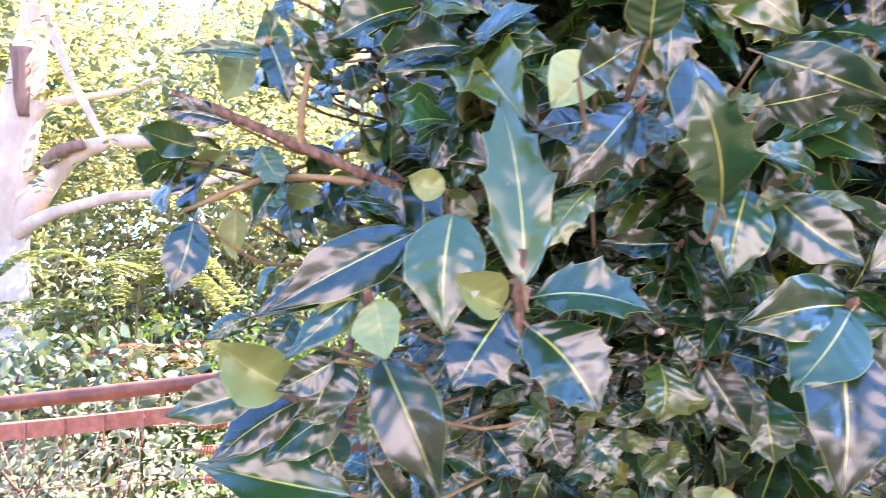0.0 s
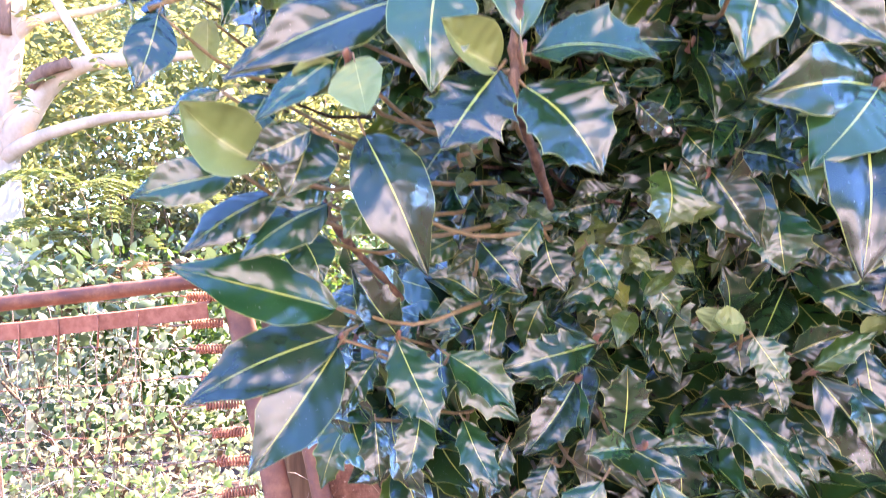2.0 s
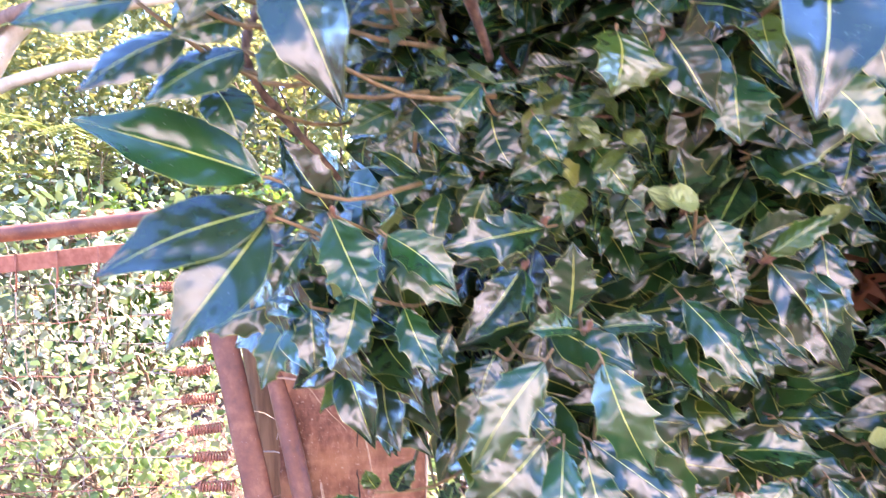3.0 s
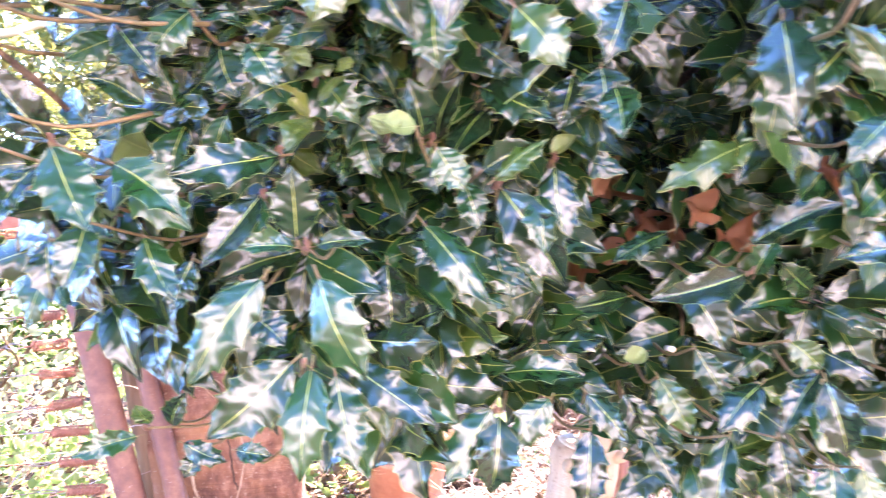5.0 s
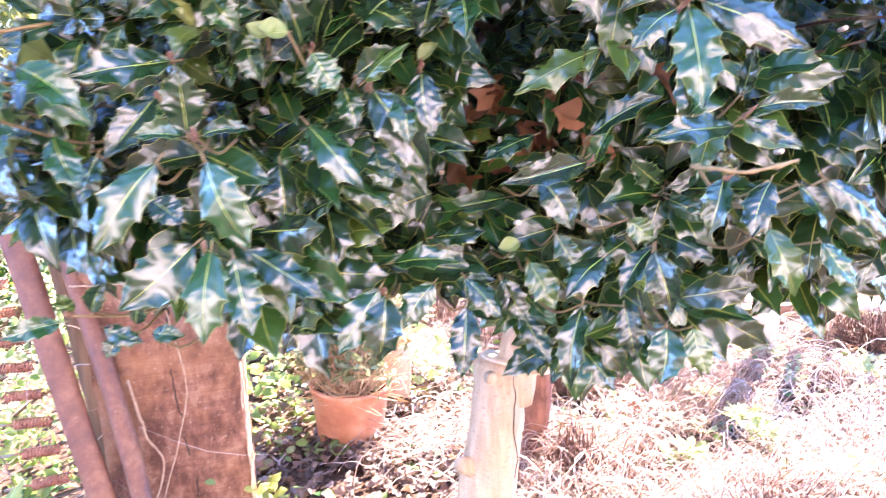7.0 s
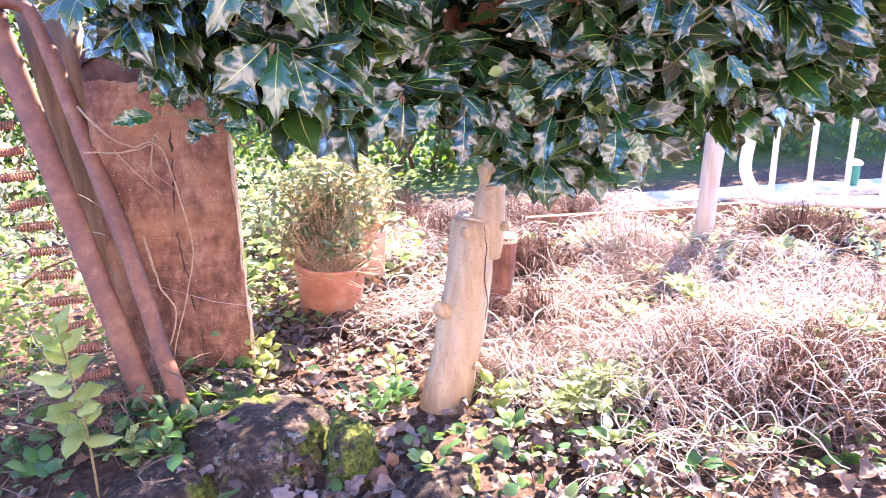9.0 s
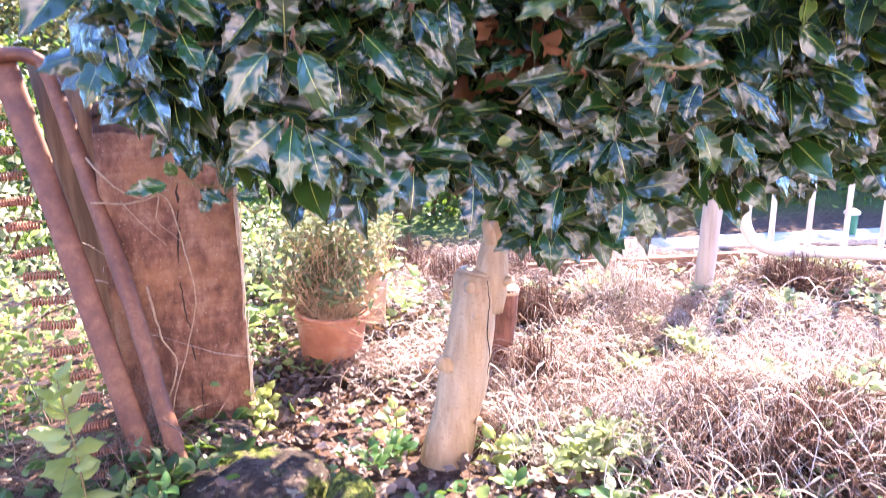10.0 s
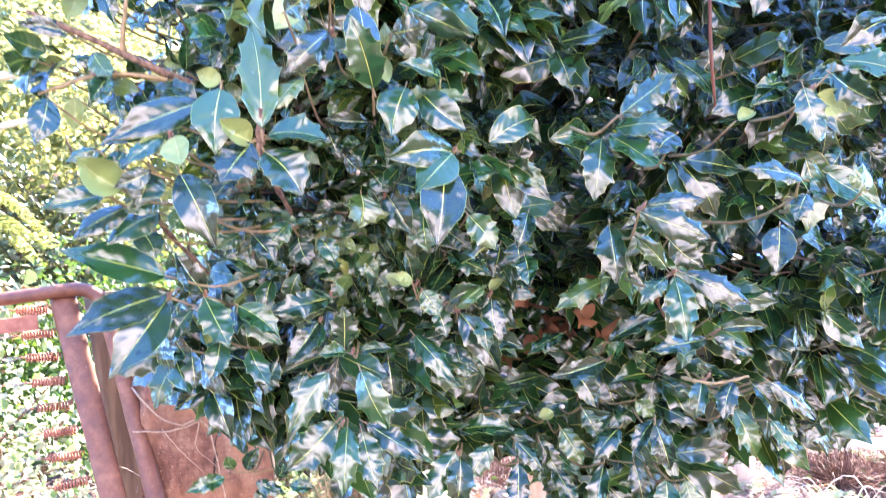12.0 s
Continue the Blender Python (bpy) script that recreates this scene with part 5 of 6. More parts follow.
# ---- flower pots and their herbs ----
def pot_shape(r_top, r_low, h, rim):
    prof = [(0, 0), (r_low, 0), (r_low * 1.02, 0.004), (r_top - 0.004, h - rim), (r_top - 0.002, h - rim + 0.003), (r_top, h - 0.004), (r_top - 0.001, h), (r_top - 0.008, h), (r_top - 0.011, h - 0.006), (r_low - 0.01, 0.02), (0, 0.02)]
    n = 36
    v = [Vector((p[0] * math.cos(math.tau * k / n), p[0] * math.sin(math.tau * k / n), p[1])) for p in prof for k in range(n)]
    f = [(i * n + k, i * n + (k + 1) % n, i * n + n + (k + 1) % n, i * n + n + k) for i in range(len(prof) - 1) for k in range(n)]
    return v, f


def flower_pot(at, r_top, r_low, h, mat, label, tilt=0):
    pot = thing("flower_pot", label, "flower pot", at, "flower pots")
    v, f = pot_shape(r_top, r_low, h, 0.03)
    ob = part("body", mesh("body", lumpy(v, 0.002, 12), f, mat), pot)
    v, f = tube([(0, 0, h - 0.045), (0, 0, h - 0.028), (0, 0, h - 0.022)], [r_top - 0.014, r_top - 0.012, r_top * 0.4], 28)
    so = part("soil", mesh("soil", lumpy(v, 0.006, 40), f, m_soil), pot)
    for o in (ob, so):
        o.matrix_parent_inverse = Matrix.Identity(4)
        o.matrix_basis = pose(0, 0, 0, 0, tilt, 0)
    prof, n = [(r_top - 0.002, h - 0.014), (r_top + 0.004, h - 0.012), (r_top + 0.0055, h - 0.003), (r_top + 0.003, h + 0.002), (r_top - 0.006, h + 0.002), (r_top - 0.012, h - 0.006)], 36
    v = [Vector((p[0] * math.cos(math.tau * k / n), p[0] * math.sin(math.tau * k / n), p[1])) for p in prof for k in range(n)]
    f = [(i * n + k, i * n + (k + 1) % n, i * n + n + (k + 1) % n, i * n + n + k) for i in range(len(prof) - 1) for k in range(n)]
    rm = part("rim", mesh("rim", lumpy(v, 0.002, 12), f, mat), ob, "thin plain rim")
    rm.matrix_parent_inverse = Matrix.Identity(4)
    rm.matrix_basis = Matrix.Identity(4)
    return pot


def herb(at, radius, height, n, label, seed):
    """A bushy potted herb: straw-brown stems with small grey-green leaves."""
    r = random.Random(seed)
    plant = thing("potted_herb", label, "plant", at, "potted herbs")
    shapes, P, Y = [], [], []
    for i in range(n):
        a, q = r.uniform(0, math.tau), math.sqrt(r.random())
        d = Vector((math.cos(a), math.sin(a), 0))
        b = Vector(at) + d * radius * 0.62 * q
        top = b + d * (q + 0.15) * radius * r.uniform(0.0, 1.15) + Vector((0, 0, height * r.uniform(0.25, 1.0)))
        kind = r.random()
        if kind < 0.30:
            b = Vector(at) + d * radius * r.uniform(0.5, 0.8)
            top = b + d * radius * r.uniform(0.1, 0.5) + Vector((0, 0, height * r.uniform(0.0, 0.3)))
        mid = (b + top) / 2 + Vector((r.gauss(0, 0.05), r.gauss(0, 0.05), r.uniform(-0.03, 0.05)))
        late = top.lerp(mid, 0.3) + Vector((r.gauss(0, 0.04), r.gauss(0, 0.04), r.uniform(-0.03, 0.04)))
        path = spline([b, mid, late, top], 9)
        k = r.uniform(0.5, 1.0)
        shapes.append(tube(path, [0.0019 * k, 0.0019 * k, 0.0018 * k, 0.0016 * k, 0.0015 * k, 0.0013 * k, 0.0011 * k, 0.0009 * k, 0.0006 * k], 4, False))
        if kind < 0.12:
            continue
        for j in range(r.randint(3, 9)):
            p = path[r.randint(4, 8)].lerp(path[8], r.random())
            if p.z > at[2] + 0.22 * height or r.random() < 0.2 and p.z > at[2] + 0.03:
                P.append(tuple(p))
                Y.append((r.gauss(0, 1), r.gauss(0, 1), r.gauss(0.05, 0.6)))
    v, f = joined(shapes)
    part("stem_tangle", mesh("stem_tangle", v, f, m_herbstem), plant, "straw-brown tangled stems", kind="stuff")
    P, Y = np.array(P), np.array(Y)
    Z = np.tile([[0, -0.3, 1.0]], (len(P), 1)) + rng.normal(0, 0.6, (len(P), 3))
    L = rng.uniform(0.020, 0.048, len(P))
    v, q, u = scatter([leaf_shape(30 + i, "o", 6, 2) for i in range(4)], P, Y, Z, L, L * rng.uniform(0.24, 0.42, len(P)))
    part("foliage", big_mesh("foliage", v, q, m_herb, u), plant, "small grey-green leaves", kind="stuff")
    return plant


flower_pot((0.241, 1.90, -0.064), 0.116, 0.092, 0.192, m_pot, "orange terracotta flower pot standing in leaf litter", 4)
herb((0.252, 1.90, 0.105), 0.112, 0.37, 360, "straggly grey-green herb with many dry stems in the pot", 1)
flower_pot((0.382, 2.07, -0.058), 0.086, 0.062, 0.245, m_pot_pale, "paler terracotta flower pot behind the first")
herb((0.382, 2.07, 0.165), 0.08, 0.28, 130, "dry brown-stemmed herb in the paler pot", 2)

# ---- white post and gate ----
wpost = thing("gate_post", "pale weathered round gate post leaning slightly", "post", (1.72, 2.05, -0.05))
v, f = tube(spline([(1.715, 2.05, -0.12), (1.722, 2.05, 0.03), (1.745, 2.05, 0.45), (1.755, 2.05, 0.80)], 18), 0.036, 18)
part("shaft", mesh("shaft", lumpy(v, 0.005, 8), f, m_greypost), wpost)
v, f = tube([(1.76, 2.05, 0.40), (1.84, 2.06, 0.402), (1.918, 2.085, 0.402)], [0.010, 0.009, 0.009], 10)
part("hinge", mesh("hinge", v, f, m_white), wpost, "white painted hinge pin")

gate = thing("metal_gate", "white painted tubular metal gate with a rounded lower corner", "gate", (2.2, 2.05, 0.0))
G0, GD = Vector((1.925, 2.10, 0)), Vector((0.97, -0.24, 0))
def gp(s, z):
    return G0 + GD * s + Vector((0, 0, z))
v, f = tube(spline([gp(0.04, 0.88), gp(0.03, 0.7), gp(0.015, 0.45), gp(0.0, 0.33), gp(0.005, 0.25), gp(0.04, 0.185), gp(0.10, 0.150), gp(0.18, 0.138), gp(0.4, 0.125), gp(0.8, 0.11), gp(1.6, 0.10)], 70), 0.0235, 14)
part("frame", mesh("frame", lumpy(v, 0.003, 10), f, m_white), gate)
for k in range(9):
    s = 0.11 + k * 0.15
    v, f = tube([gp(s, 0.13), gp(s, 0.5), gp(s, 0.86)], 0.0115, 10)
    part("spindle", mesh("spindle", lumpy(v, 0.002, 10), f, m_white), gate)
v, f = tube([gp(0.04, 0.86), gp(0.8, 0.86), gp(1.6, 0.86)], 0.02, 12)
part("top_rail", mesh("top_rail", v, f, m_white), gate)

# ---- far green bin ----
bin_ = thing("garden_bin", "small green plastic bin with a white lid on the lawn", "bin", (3.13, 2.8, -0.05))
v, f = pot_shape(0.036, 0.031, 0.14, 0.015)
part("body", mesh("body", [p + Vector((3.13, 2.8, -0.06)) for p in v], f, m_bin), bin_)
v, f = tube([(3.13, 2.8, 0.078), (3.13, 2.8, 0.092), (3.13, 2.8, 0.104)], [0.041, 0.041, 0.022], 24)
part("lid", mesh("lid", v, f, m_white), bin_, "white lid")


# ---- stones of the rockery ----
STONES = []


def top_at(x, y):
    """Height of the soil or of the stone that lies on it."""
    z = gz(x, y)
    for m, tree_bvh in STONES:
        inv = m.inverted()
        hit = tree_bvh.ray_cast(inv @ Vector((x, y, 1.0)), Vector((0, 0, -1)))[0]
        if hit is not None:
            z = max(z, (m @ hit).z)
    return z


def stone(at, size, seed, label, spin=0):
    bm = bmesh.new()
    bmesh.ops.create_icosphere(bm, subdivisions=5, radius=1)
    for v in bm.verts:
        p = v.co.copy()
        k = 1 + 0.30 * noise.noise(p * 1.2 + Vector((seed, 0, 0))) + 0.13 * noise.noise(p * 3.2 + Vector((0, seed, 0))) + 0.09 * abs(noise.noise(p * 6 + Vector((0, seed, 0)))) + 0.045 * noise.noise(p * 14) + 0.022 * noise.noise(p * 34)
        v.co = p * k
        v.co.z = max(v.co.z, -0.5) if v.co.z < 0.55 else 0.55 + 0.45 * (v.co.z - 0.55)
        v.co = Vector((v.co.x * size[0], v.co.y * size[1], v.co.z * size[2]))
    me = bpy.data.meshes.new("rockery_stone")
    bm.to_mesh(me)
    tree_bvh = BVHTree.FromBMesh(bm)
    STONES.append((pose(*at, 0, 0, spin), tree_bvh))
    bm.free()
    me.materials.append((m_mossy if "moss" in label and "dark" not in label else m_stone).m)
    me.polygons.foreach_set("use_smooth", [True] * len(me.polygons))
    ob = tagged(new("rockery_stone", me), label, "stone", "rockery stones")
    ob.matrix_world = pose(*at, 0, 0, spin)
    return ob


stone((0.005, 1.10, -0.05), (0.155, 0.20, 0.135), 1.0, "large rough dark stone with moss patches edging the bed", 12)
stone((0.198, 1.00, -0.05), (0.058, 0.088, 0.155), 2.3, "small stone covered in green moss", -10)
stone((-0.165, 1.00, -0.05), (0.085, 0.10, 0.105), 3.1, "grey stone half sunk in the soil", 40)
stone((-0.085, 1.36, -0.04), (0.095, 0.095, 0.105), 4.7, "dark lichened stone under the leaf litter", 10)
stone((-0.055, 1.555, -0.04), (0.055, 0.05, 0.075), 6.4, "small round stone with moss at the foot of the sleeper", 25)
stone((0.36, 0.87, -0.06), (0.11, 0.075, 0.085), 5.9, "dark flat stone among leaves", 60)
stone((0.30, 1.10, -0.06), (0.07, 0.05, 0.055), 7.2, "small dark stone among fallen leaves", 0)


# ---- things growing and lying on the ground ----
def stems(n, region, lo, hi, lift, seed, tufts=(), thick=0.00105):
    """Dead stems lying in drifts, with arching tussocks among them."""
    r = random.Random(seed)
    shapes = []
    while len(shapes) < n:
        if tufts and r.random() < 0.4:
            cx, cy, cr = tufts[r.randrange(len(tufts))]
            x, y = cx + r.gauss(0, cr), cy + r.gauss(0, cr)
            a = math.atan2(y - cy, x - cx) + r.gauss(0, 0.7)
            up = r.uniform(0.4, 1.8)
        else:
            x, y = r.uniform(*region[0]), r.uniform(*region[1])
            if noise.noise(Vector((x * 2.6, y * 2.6, seed))) + r.uniform(-0.22, 0.22) < 0.11:
                continue
            a = 3.0 * noise.noise(Vector((x * 1.6, y * 1.6, 7.0))) + r.gauss(0.2, 0.55) + (math.pi if r.random() < 0.5 else 0)
            up = r.uniform(0.0, 1.1)
        L = r.uniform(lo, hi) * (1.5 if r.random() < 0.12 else 1.0)
        z = gz(x, y) + r.uniform(0.0, lift)
        p0 = Vector((x, y, z))
        bend, pts = r.gauss(0, 0.55), [p0]
        for k in range(1, 6):
            a += bend + r.gauss(0, 0.22)
            step = Vector((math.cos(a), math.sin(a), 0)) * L * 0.22
            pts.append(pts[-1] + step)
        pts = [q + Vector((0, 0, up * L * 0.36 * math.sin(math.pi * min(1.0, k / 4.6)) + r.uniform(-0.006, 0.010))) for k, q in enumerate(pts)]
        t = thick * r.choice((0.5, 0.7, 0.9, 1.1, 1.6))
        shapes.append(tube(spline(pts, 9), [t * k for k in (1.1, 1.1, 1.05, 1.0, 0.95, 0.9, 0.8, 0.65, 0.4)], 3, False))
    return joined(shapes)


tufts = ((0.70, 1.38, 0.05), (0.64, 1.30, 0.04), (0.80, 1.36, 0.06), (1.35, 1.75, 0.08), (1.7, 1.5, 0.09), (1.05, 1.05, 0.07), (1.25, 0.95, 0.08), (1.0, 1.25, 0.09), (1.45, 1.3, 0.08), (0.85, 1.5, 0.08), (1.15, 1.7, 0.10), (0.95, 1.0, 0.06))
for seed, n, region in ((1, 8200, ((0.55, 2.6), (0.80, 2.5))), (2, 1300, ((1.6, 3.6), (1.0, 2.6))), (3, 1100, ((0.3, 0.9), (1.5, 2.5))), (4, 2600, ((0.55, 1.95), (2.3, 3.0)))):
    v, f = stems(n, region, 0.05, 0.18, 0.05, seed, tufts if seed == 1 else ())
    tagged(new("dry_stems", mesh("dry_stems", v, f, m_straw)), "tangle of pale dead stems covering the bed", "dead stems", kind="stuff")
v, f = stems(600, ((0.62, 2.6), (0.72, 1.15)), 0.05, 0.17, 0.08, 9, (), 0.0011)
tagged(new("dry_stems", mesh("dry_stems", v, f, m_redstem)), "red-brown dead stems at the front of the bed", "dead stems", kind="stuff")
v, f = stems(1500, ((0.62, 2.6), (0.74, 1.2)), 0.05, 0.17, 0.06, 8, (), 0.0011)
tagged(new("dry_stems", mesh("dry_stems", v, f, m_straw)), "bleached dead stems at the front of the bed", "dead stems", kind="stuff")
v, f = stems(260, ((-1.9, -0.3), (1.6, 2.1)), 0.15, 0.5, 0.45, 6)
tagged(new("dry_stems", mesh("dry_stems", v, f, m_straw)), "pale dry stalks standing behind the bed base", "dead stems", kind="stuff")
v, f = stems(300, ((-0.85, -0.12), (0.85, 1.45)), 0.10, 0.34, 0.13, 5)
tagged(new("dry_stems", mesh("dry_stems", v, f, m_stick)), "thin brown sticks round the foot of the bed base", "dead stems", kind="stuff")


def tussock(x, y, r, h, n, mat, seed, label):
    """A dense hummock of fine dead stems springing from one root."""
    g = random.Random(seed)
    z = gz(x, y)
    t = thing("dry_tussock", label, "dead plant", (x, y, z), "dry tussocks")
    shapes = []
    for i in range(n):
        a, q = g.uniform(0, math.tau), g.random()
        d = Vector((math.cos(a), math.sin(a), 0))
        b = Vector((x, y, z - 0.01)) + d * r * 0.5 * g.random()
        top = b + d * r * q * 1.1 + Vector((0, 0, h * (1.15 - 0.7 * q) * g.uniform(0.5, 1.1)))
        end = top + Vector((g.gauss(0, 0.4), g.gauss(0, 0.4), g.uniform(-0.9, 0.15))) * h * 0.7
        k = g.choice((0.0007, 0.0009, 0.0012, 0.0016))
        shapes.append(tube(spline([b, b.lerp(top, 0.55) + d * r * 0.12, top, end], 7), [k, k, k, k, k * 0.9, k * 0.8, k * 0.5], 3, False))
    v, f = joined(shapes)
    part("stem_tangle", mesh("stem_tangle", v, f, mat), t, kind="stuff")


RED, TAN = "hummock of fine red-brown dead stems", "arching tussock of orange-tan dead stems"
for i, (x, y, r, h, mat) in enumerate(((1.20, 0.95, 0.13, 0.11, m_redstem), (1.36, 0.99, 0.12, 0.10, m_redstem), (1.02, 0.96, 0.10, 0.10, m_redstem), (0.95, 1.93, 0.11, 0.13, m_redstem), (1.08, 1.88, 0.09, 0.10, m_redstem), (2.12, 2.02, 0.15, 0.12, m_redstem), (2.36, 2.06, 0.12, 0.11, m_redstem), (1.62, 1.62, 0.09, 0.09, m_redstem), (0.76, 1.40, 0.07, 0.15, m_redstem), (1.62, 1.06, 0.13, 0.10, m_redstem), (1.28, 0.90, 0.15, 0.12, m_redstem), (1.46, 0.93, 0.13, 0.11, m_redstem), (0.92, 1.36, 0.10, 0.10, m_redstem), (0.80, 2.45, 0.16, 0.17, m_redstem), (1.12, 2.62, 0.18, 0.16, m_redstem), (1.48, 2.70, 0.18, 0.14, m_redstem), (0.62, 2.80, 0.18, 0.18, m_redstem),
                                   (1.04, 1.14, 0.12, 0.13, m_straw), (1.28, 1.96, 0.14, 0.14, m_straw), (0.86, 1.22, 0.10, 0.10, m_straw), (1.46, 1.36, 0.12, 0.10, m_straw), (1.80, 1.30, 0.13, 0.11, m_straw))):
    tussock(x, y, r, h, 420 if mat is m_redstem else 240, mat, 70 + i, RED if mat is m_redstem else TAN)

v, f = box(-0.02, -0.016, 0, 0.02, 0.016, 0.012, 0, 6)
tagged(new("plastic_scrap", mesh("plastic_scrap", [Vector((1.72, 1.49, gz(1.72, 1.49) + 0.055)) + p for p in lumpy([Vector(p) for p in v], 0.022, 40)], f, m_blue)), "crumpled scrap of blue plastic among dead stems", "litter")


def strewn(n, region, lo, hi, shapes, flat, lift, seed):
    g = np.random.default_rng(seed)
    P = np.stack([g.uniform(*region[0], n), g.uniform(*region[1], n), np.zeros(n)], axis=1)
    P = P[[(top_at(x, y) < gz(x, y) + 0.012 or g.random() < 0.10) and math.hypot(x - 0.46, y - 1.2) > 0.085 for x, y, _ in P]]
    n = len(P)
    P[:, 2] = [top_at(x, y) + 0.004 for x, y, _ in P] + g.uniform(0, lift, n)
    a = g.uniform(0, 6.28, n)
    Y = np.stack([np.cos(a), np.sin(a), g.normal(0.1, 0.3, n)], axis=1)
    Z = np.tile([[0, 0, 1.0]], (n, 1)) + g.normal(0, flat, (n, 3))
    L = g.uniform(lo, hi, n)
    return scatter(shapes, P, Y, Z, L, L * g.uniform(0.5, 0.9, n))


litter = [dry_leaf(600 + i) for i in range(12)]
for region, n, lift, seed in ((((-0.15, 0.75), (0.72, 2.0)), 900, 0.035, 1), (((0.6, 2.6), (0.6, 2.4)), 600, 0.06, 2), (((0.55, 2.3), (0.62, 0.98)), 260, 0.07, 6), (((-0.9, 0.0), (0.6, 1.6)), 200, 0.03, 3), (((0.25, 1.2), (1.6, 2.6)), 600, 0.05, 4), (((-0.15, 0.35), (1.7, 2.9)), 420, 0.03, 5)):
    v, q, u = strewn(int(n * 1.25), region, 0.022, 0.056, litter, 0.40, lift, seed)
    tagged(new("leaf_litter", big_mesh("leaf_litter", v, q, m_dead, u)), "curled brown fallen leaves", "leaf litter", kind="stuff")
round_leaf = [leaf_shape(700 + i, "o", 6, 2) for i in range(5)]
for region, n, lo, hi, lift, seed in ((((0.05, 0.75), (0.72, 1.75)), 80, 0.022, 0.046, 0.06, 11), (((0.6, 2.6), (0.65, 2.4)), 700, 0.018, 0.04, 0.07, 12), (((-0.9, 0.0), (0.7, 1.7)), 260, 0.025, 0.05, 0.14, 13), (((-0.15, 0.6), (2.0, 3.2)), 700, 0.03, 0.06, 0.25, 14), (((0.35, 2.0), (0.64, 0.98)), 330, 0.02, 0.045, 0.07, 12), (((-0.12, 0.30), (1.75, 2.7)), 260, 0.025, 0.05, 0.05, 15)):
    v, q, u = strewn(n, region, lo, hi, round_leaf, 0.55, lift, seed)
    tagged(new("ground_cover", big_mesh("ground_cover", v, q, m_lush if seed > 13 else m_ivy, u)), "low green leaves creeping over the soil", "ground cover", kind="stuff")


def clumps(n, region, lo, hi, mat, seed, label, at=()):
    """Low rosettes of small leaves, strewn over a stretch of the bed."""
    g = np.random.default_rng(seed)
    P, Y, Z, L = [], [], [], []
    for i in range(n):
        cx, cy = g.uniform(*region[0]), g.uniform(*region[1])
        h = gz(cx, cy) + g.uniform(0.02, 0.07)
        if i < len(at):
            cx, cy = at[i][0] + g.normal(0, 0.03), at[i][1] + g.normal(0, 0.03)
            h = gz(cx, cy) + g.uniform(0.05, 0.10)
        for k in range(g.integers(9, 20) + (14 if i < len(at) else 0)):
            a, up = g.uniform(0, 6.28), g.uniform(0.0, 0.9)
            d = np.array([math.cos(a), math.sin(a), up])
            P.append(np.array([cx, cy, h]) + d * g.uniform(0.0, 0.03))
            Y.append(d)
            Z.append(np.array([-d[0] * up, -d[1] * up, 1.0]) + g.normal(0, 0.2, 3))
            L.append(g.uniform(lo, hi))
    L = np.array(L)
    v, q, u = scatter(round_leaf, np.array(P), np.array(Y), np.array(Z), L, L * g.uniform(0.5, 0.75, len(L)))
    tagged(new("ground_cover", big_mesh("ground_cover", v, q, mat, u)), label, "ground cover", kind="stuff")


ROSETTES = ((0.73, 1.06), (0.82, 1.0), (1.70, 1.62), (1.42, 2.2), (1.42, 0.93), (1.26, 1.40), (1.03, 1.37), (0.88, 1.03))
m_pale_leaf = leafy("pale_rosette_leaf", ((0.0, (0.18, 0.24, 0.10)), (0.5, (0.38, 0.44, 0.24)), (1.0, (0.58, 0.62, 0.44))), (0.55, 0.62, 0.25), 0.3, 0.45)
clumps(170, ((0.6, 2.6), (0.86, 2.3)), 0.016, 0.036, m_pale_leaf, 21, "pale green rosettes among the dead stems", ROSETTES * 4)
clumps(14, ((0.9, 2.4), (0.68, 1.0)), 0.018, 0.034, m_pale_leaf, 24, "pale green leaves at the front of the bed")
clumps(26, ((1.1, 2.1), (0.80, 1.2)), 0.018, 0.036, m_pale_leaf, 26, "pale sunlit leaves among the dead stems")
clumps(7, ((0.18, 0.66), (0.80, 1.3)), 0.022, 0.042, m_ivy, 22, "dark green leafy rosettes in the leaf litter")
# dark leaf colour here replaces the deep shade at the sleeper's foot
clumps(34, ((-0.32, -0.02), (1.16, 1.52)), 0.025, 0.05, m_hedge, 25, "dark leaves standing in for shade in the hollow below the sleeper")
clumps(30, ((-0.8, -0.1), (1.0, 1.75)), 0.025, 0.05, m_ivy, 23, "green leaves round the foot of the bed base")


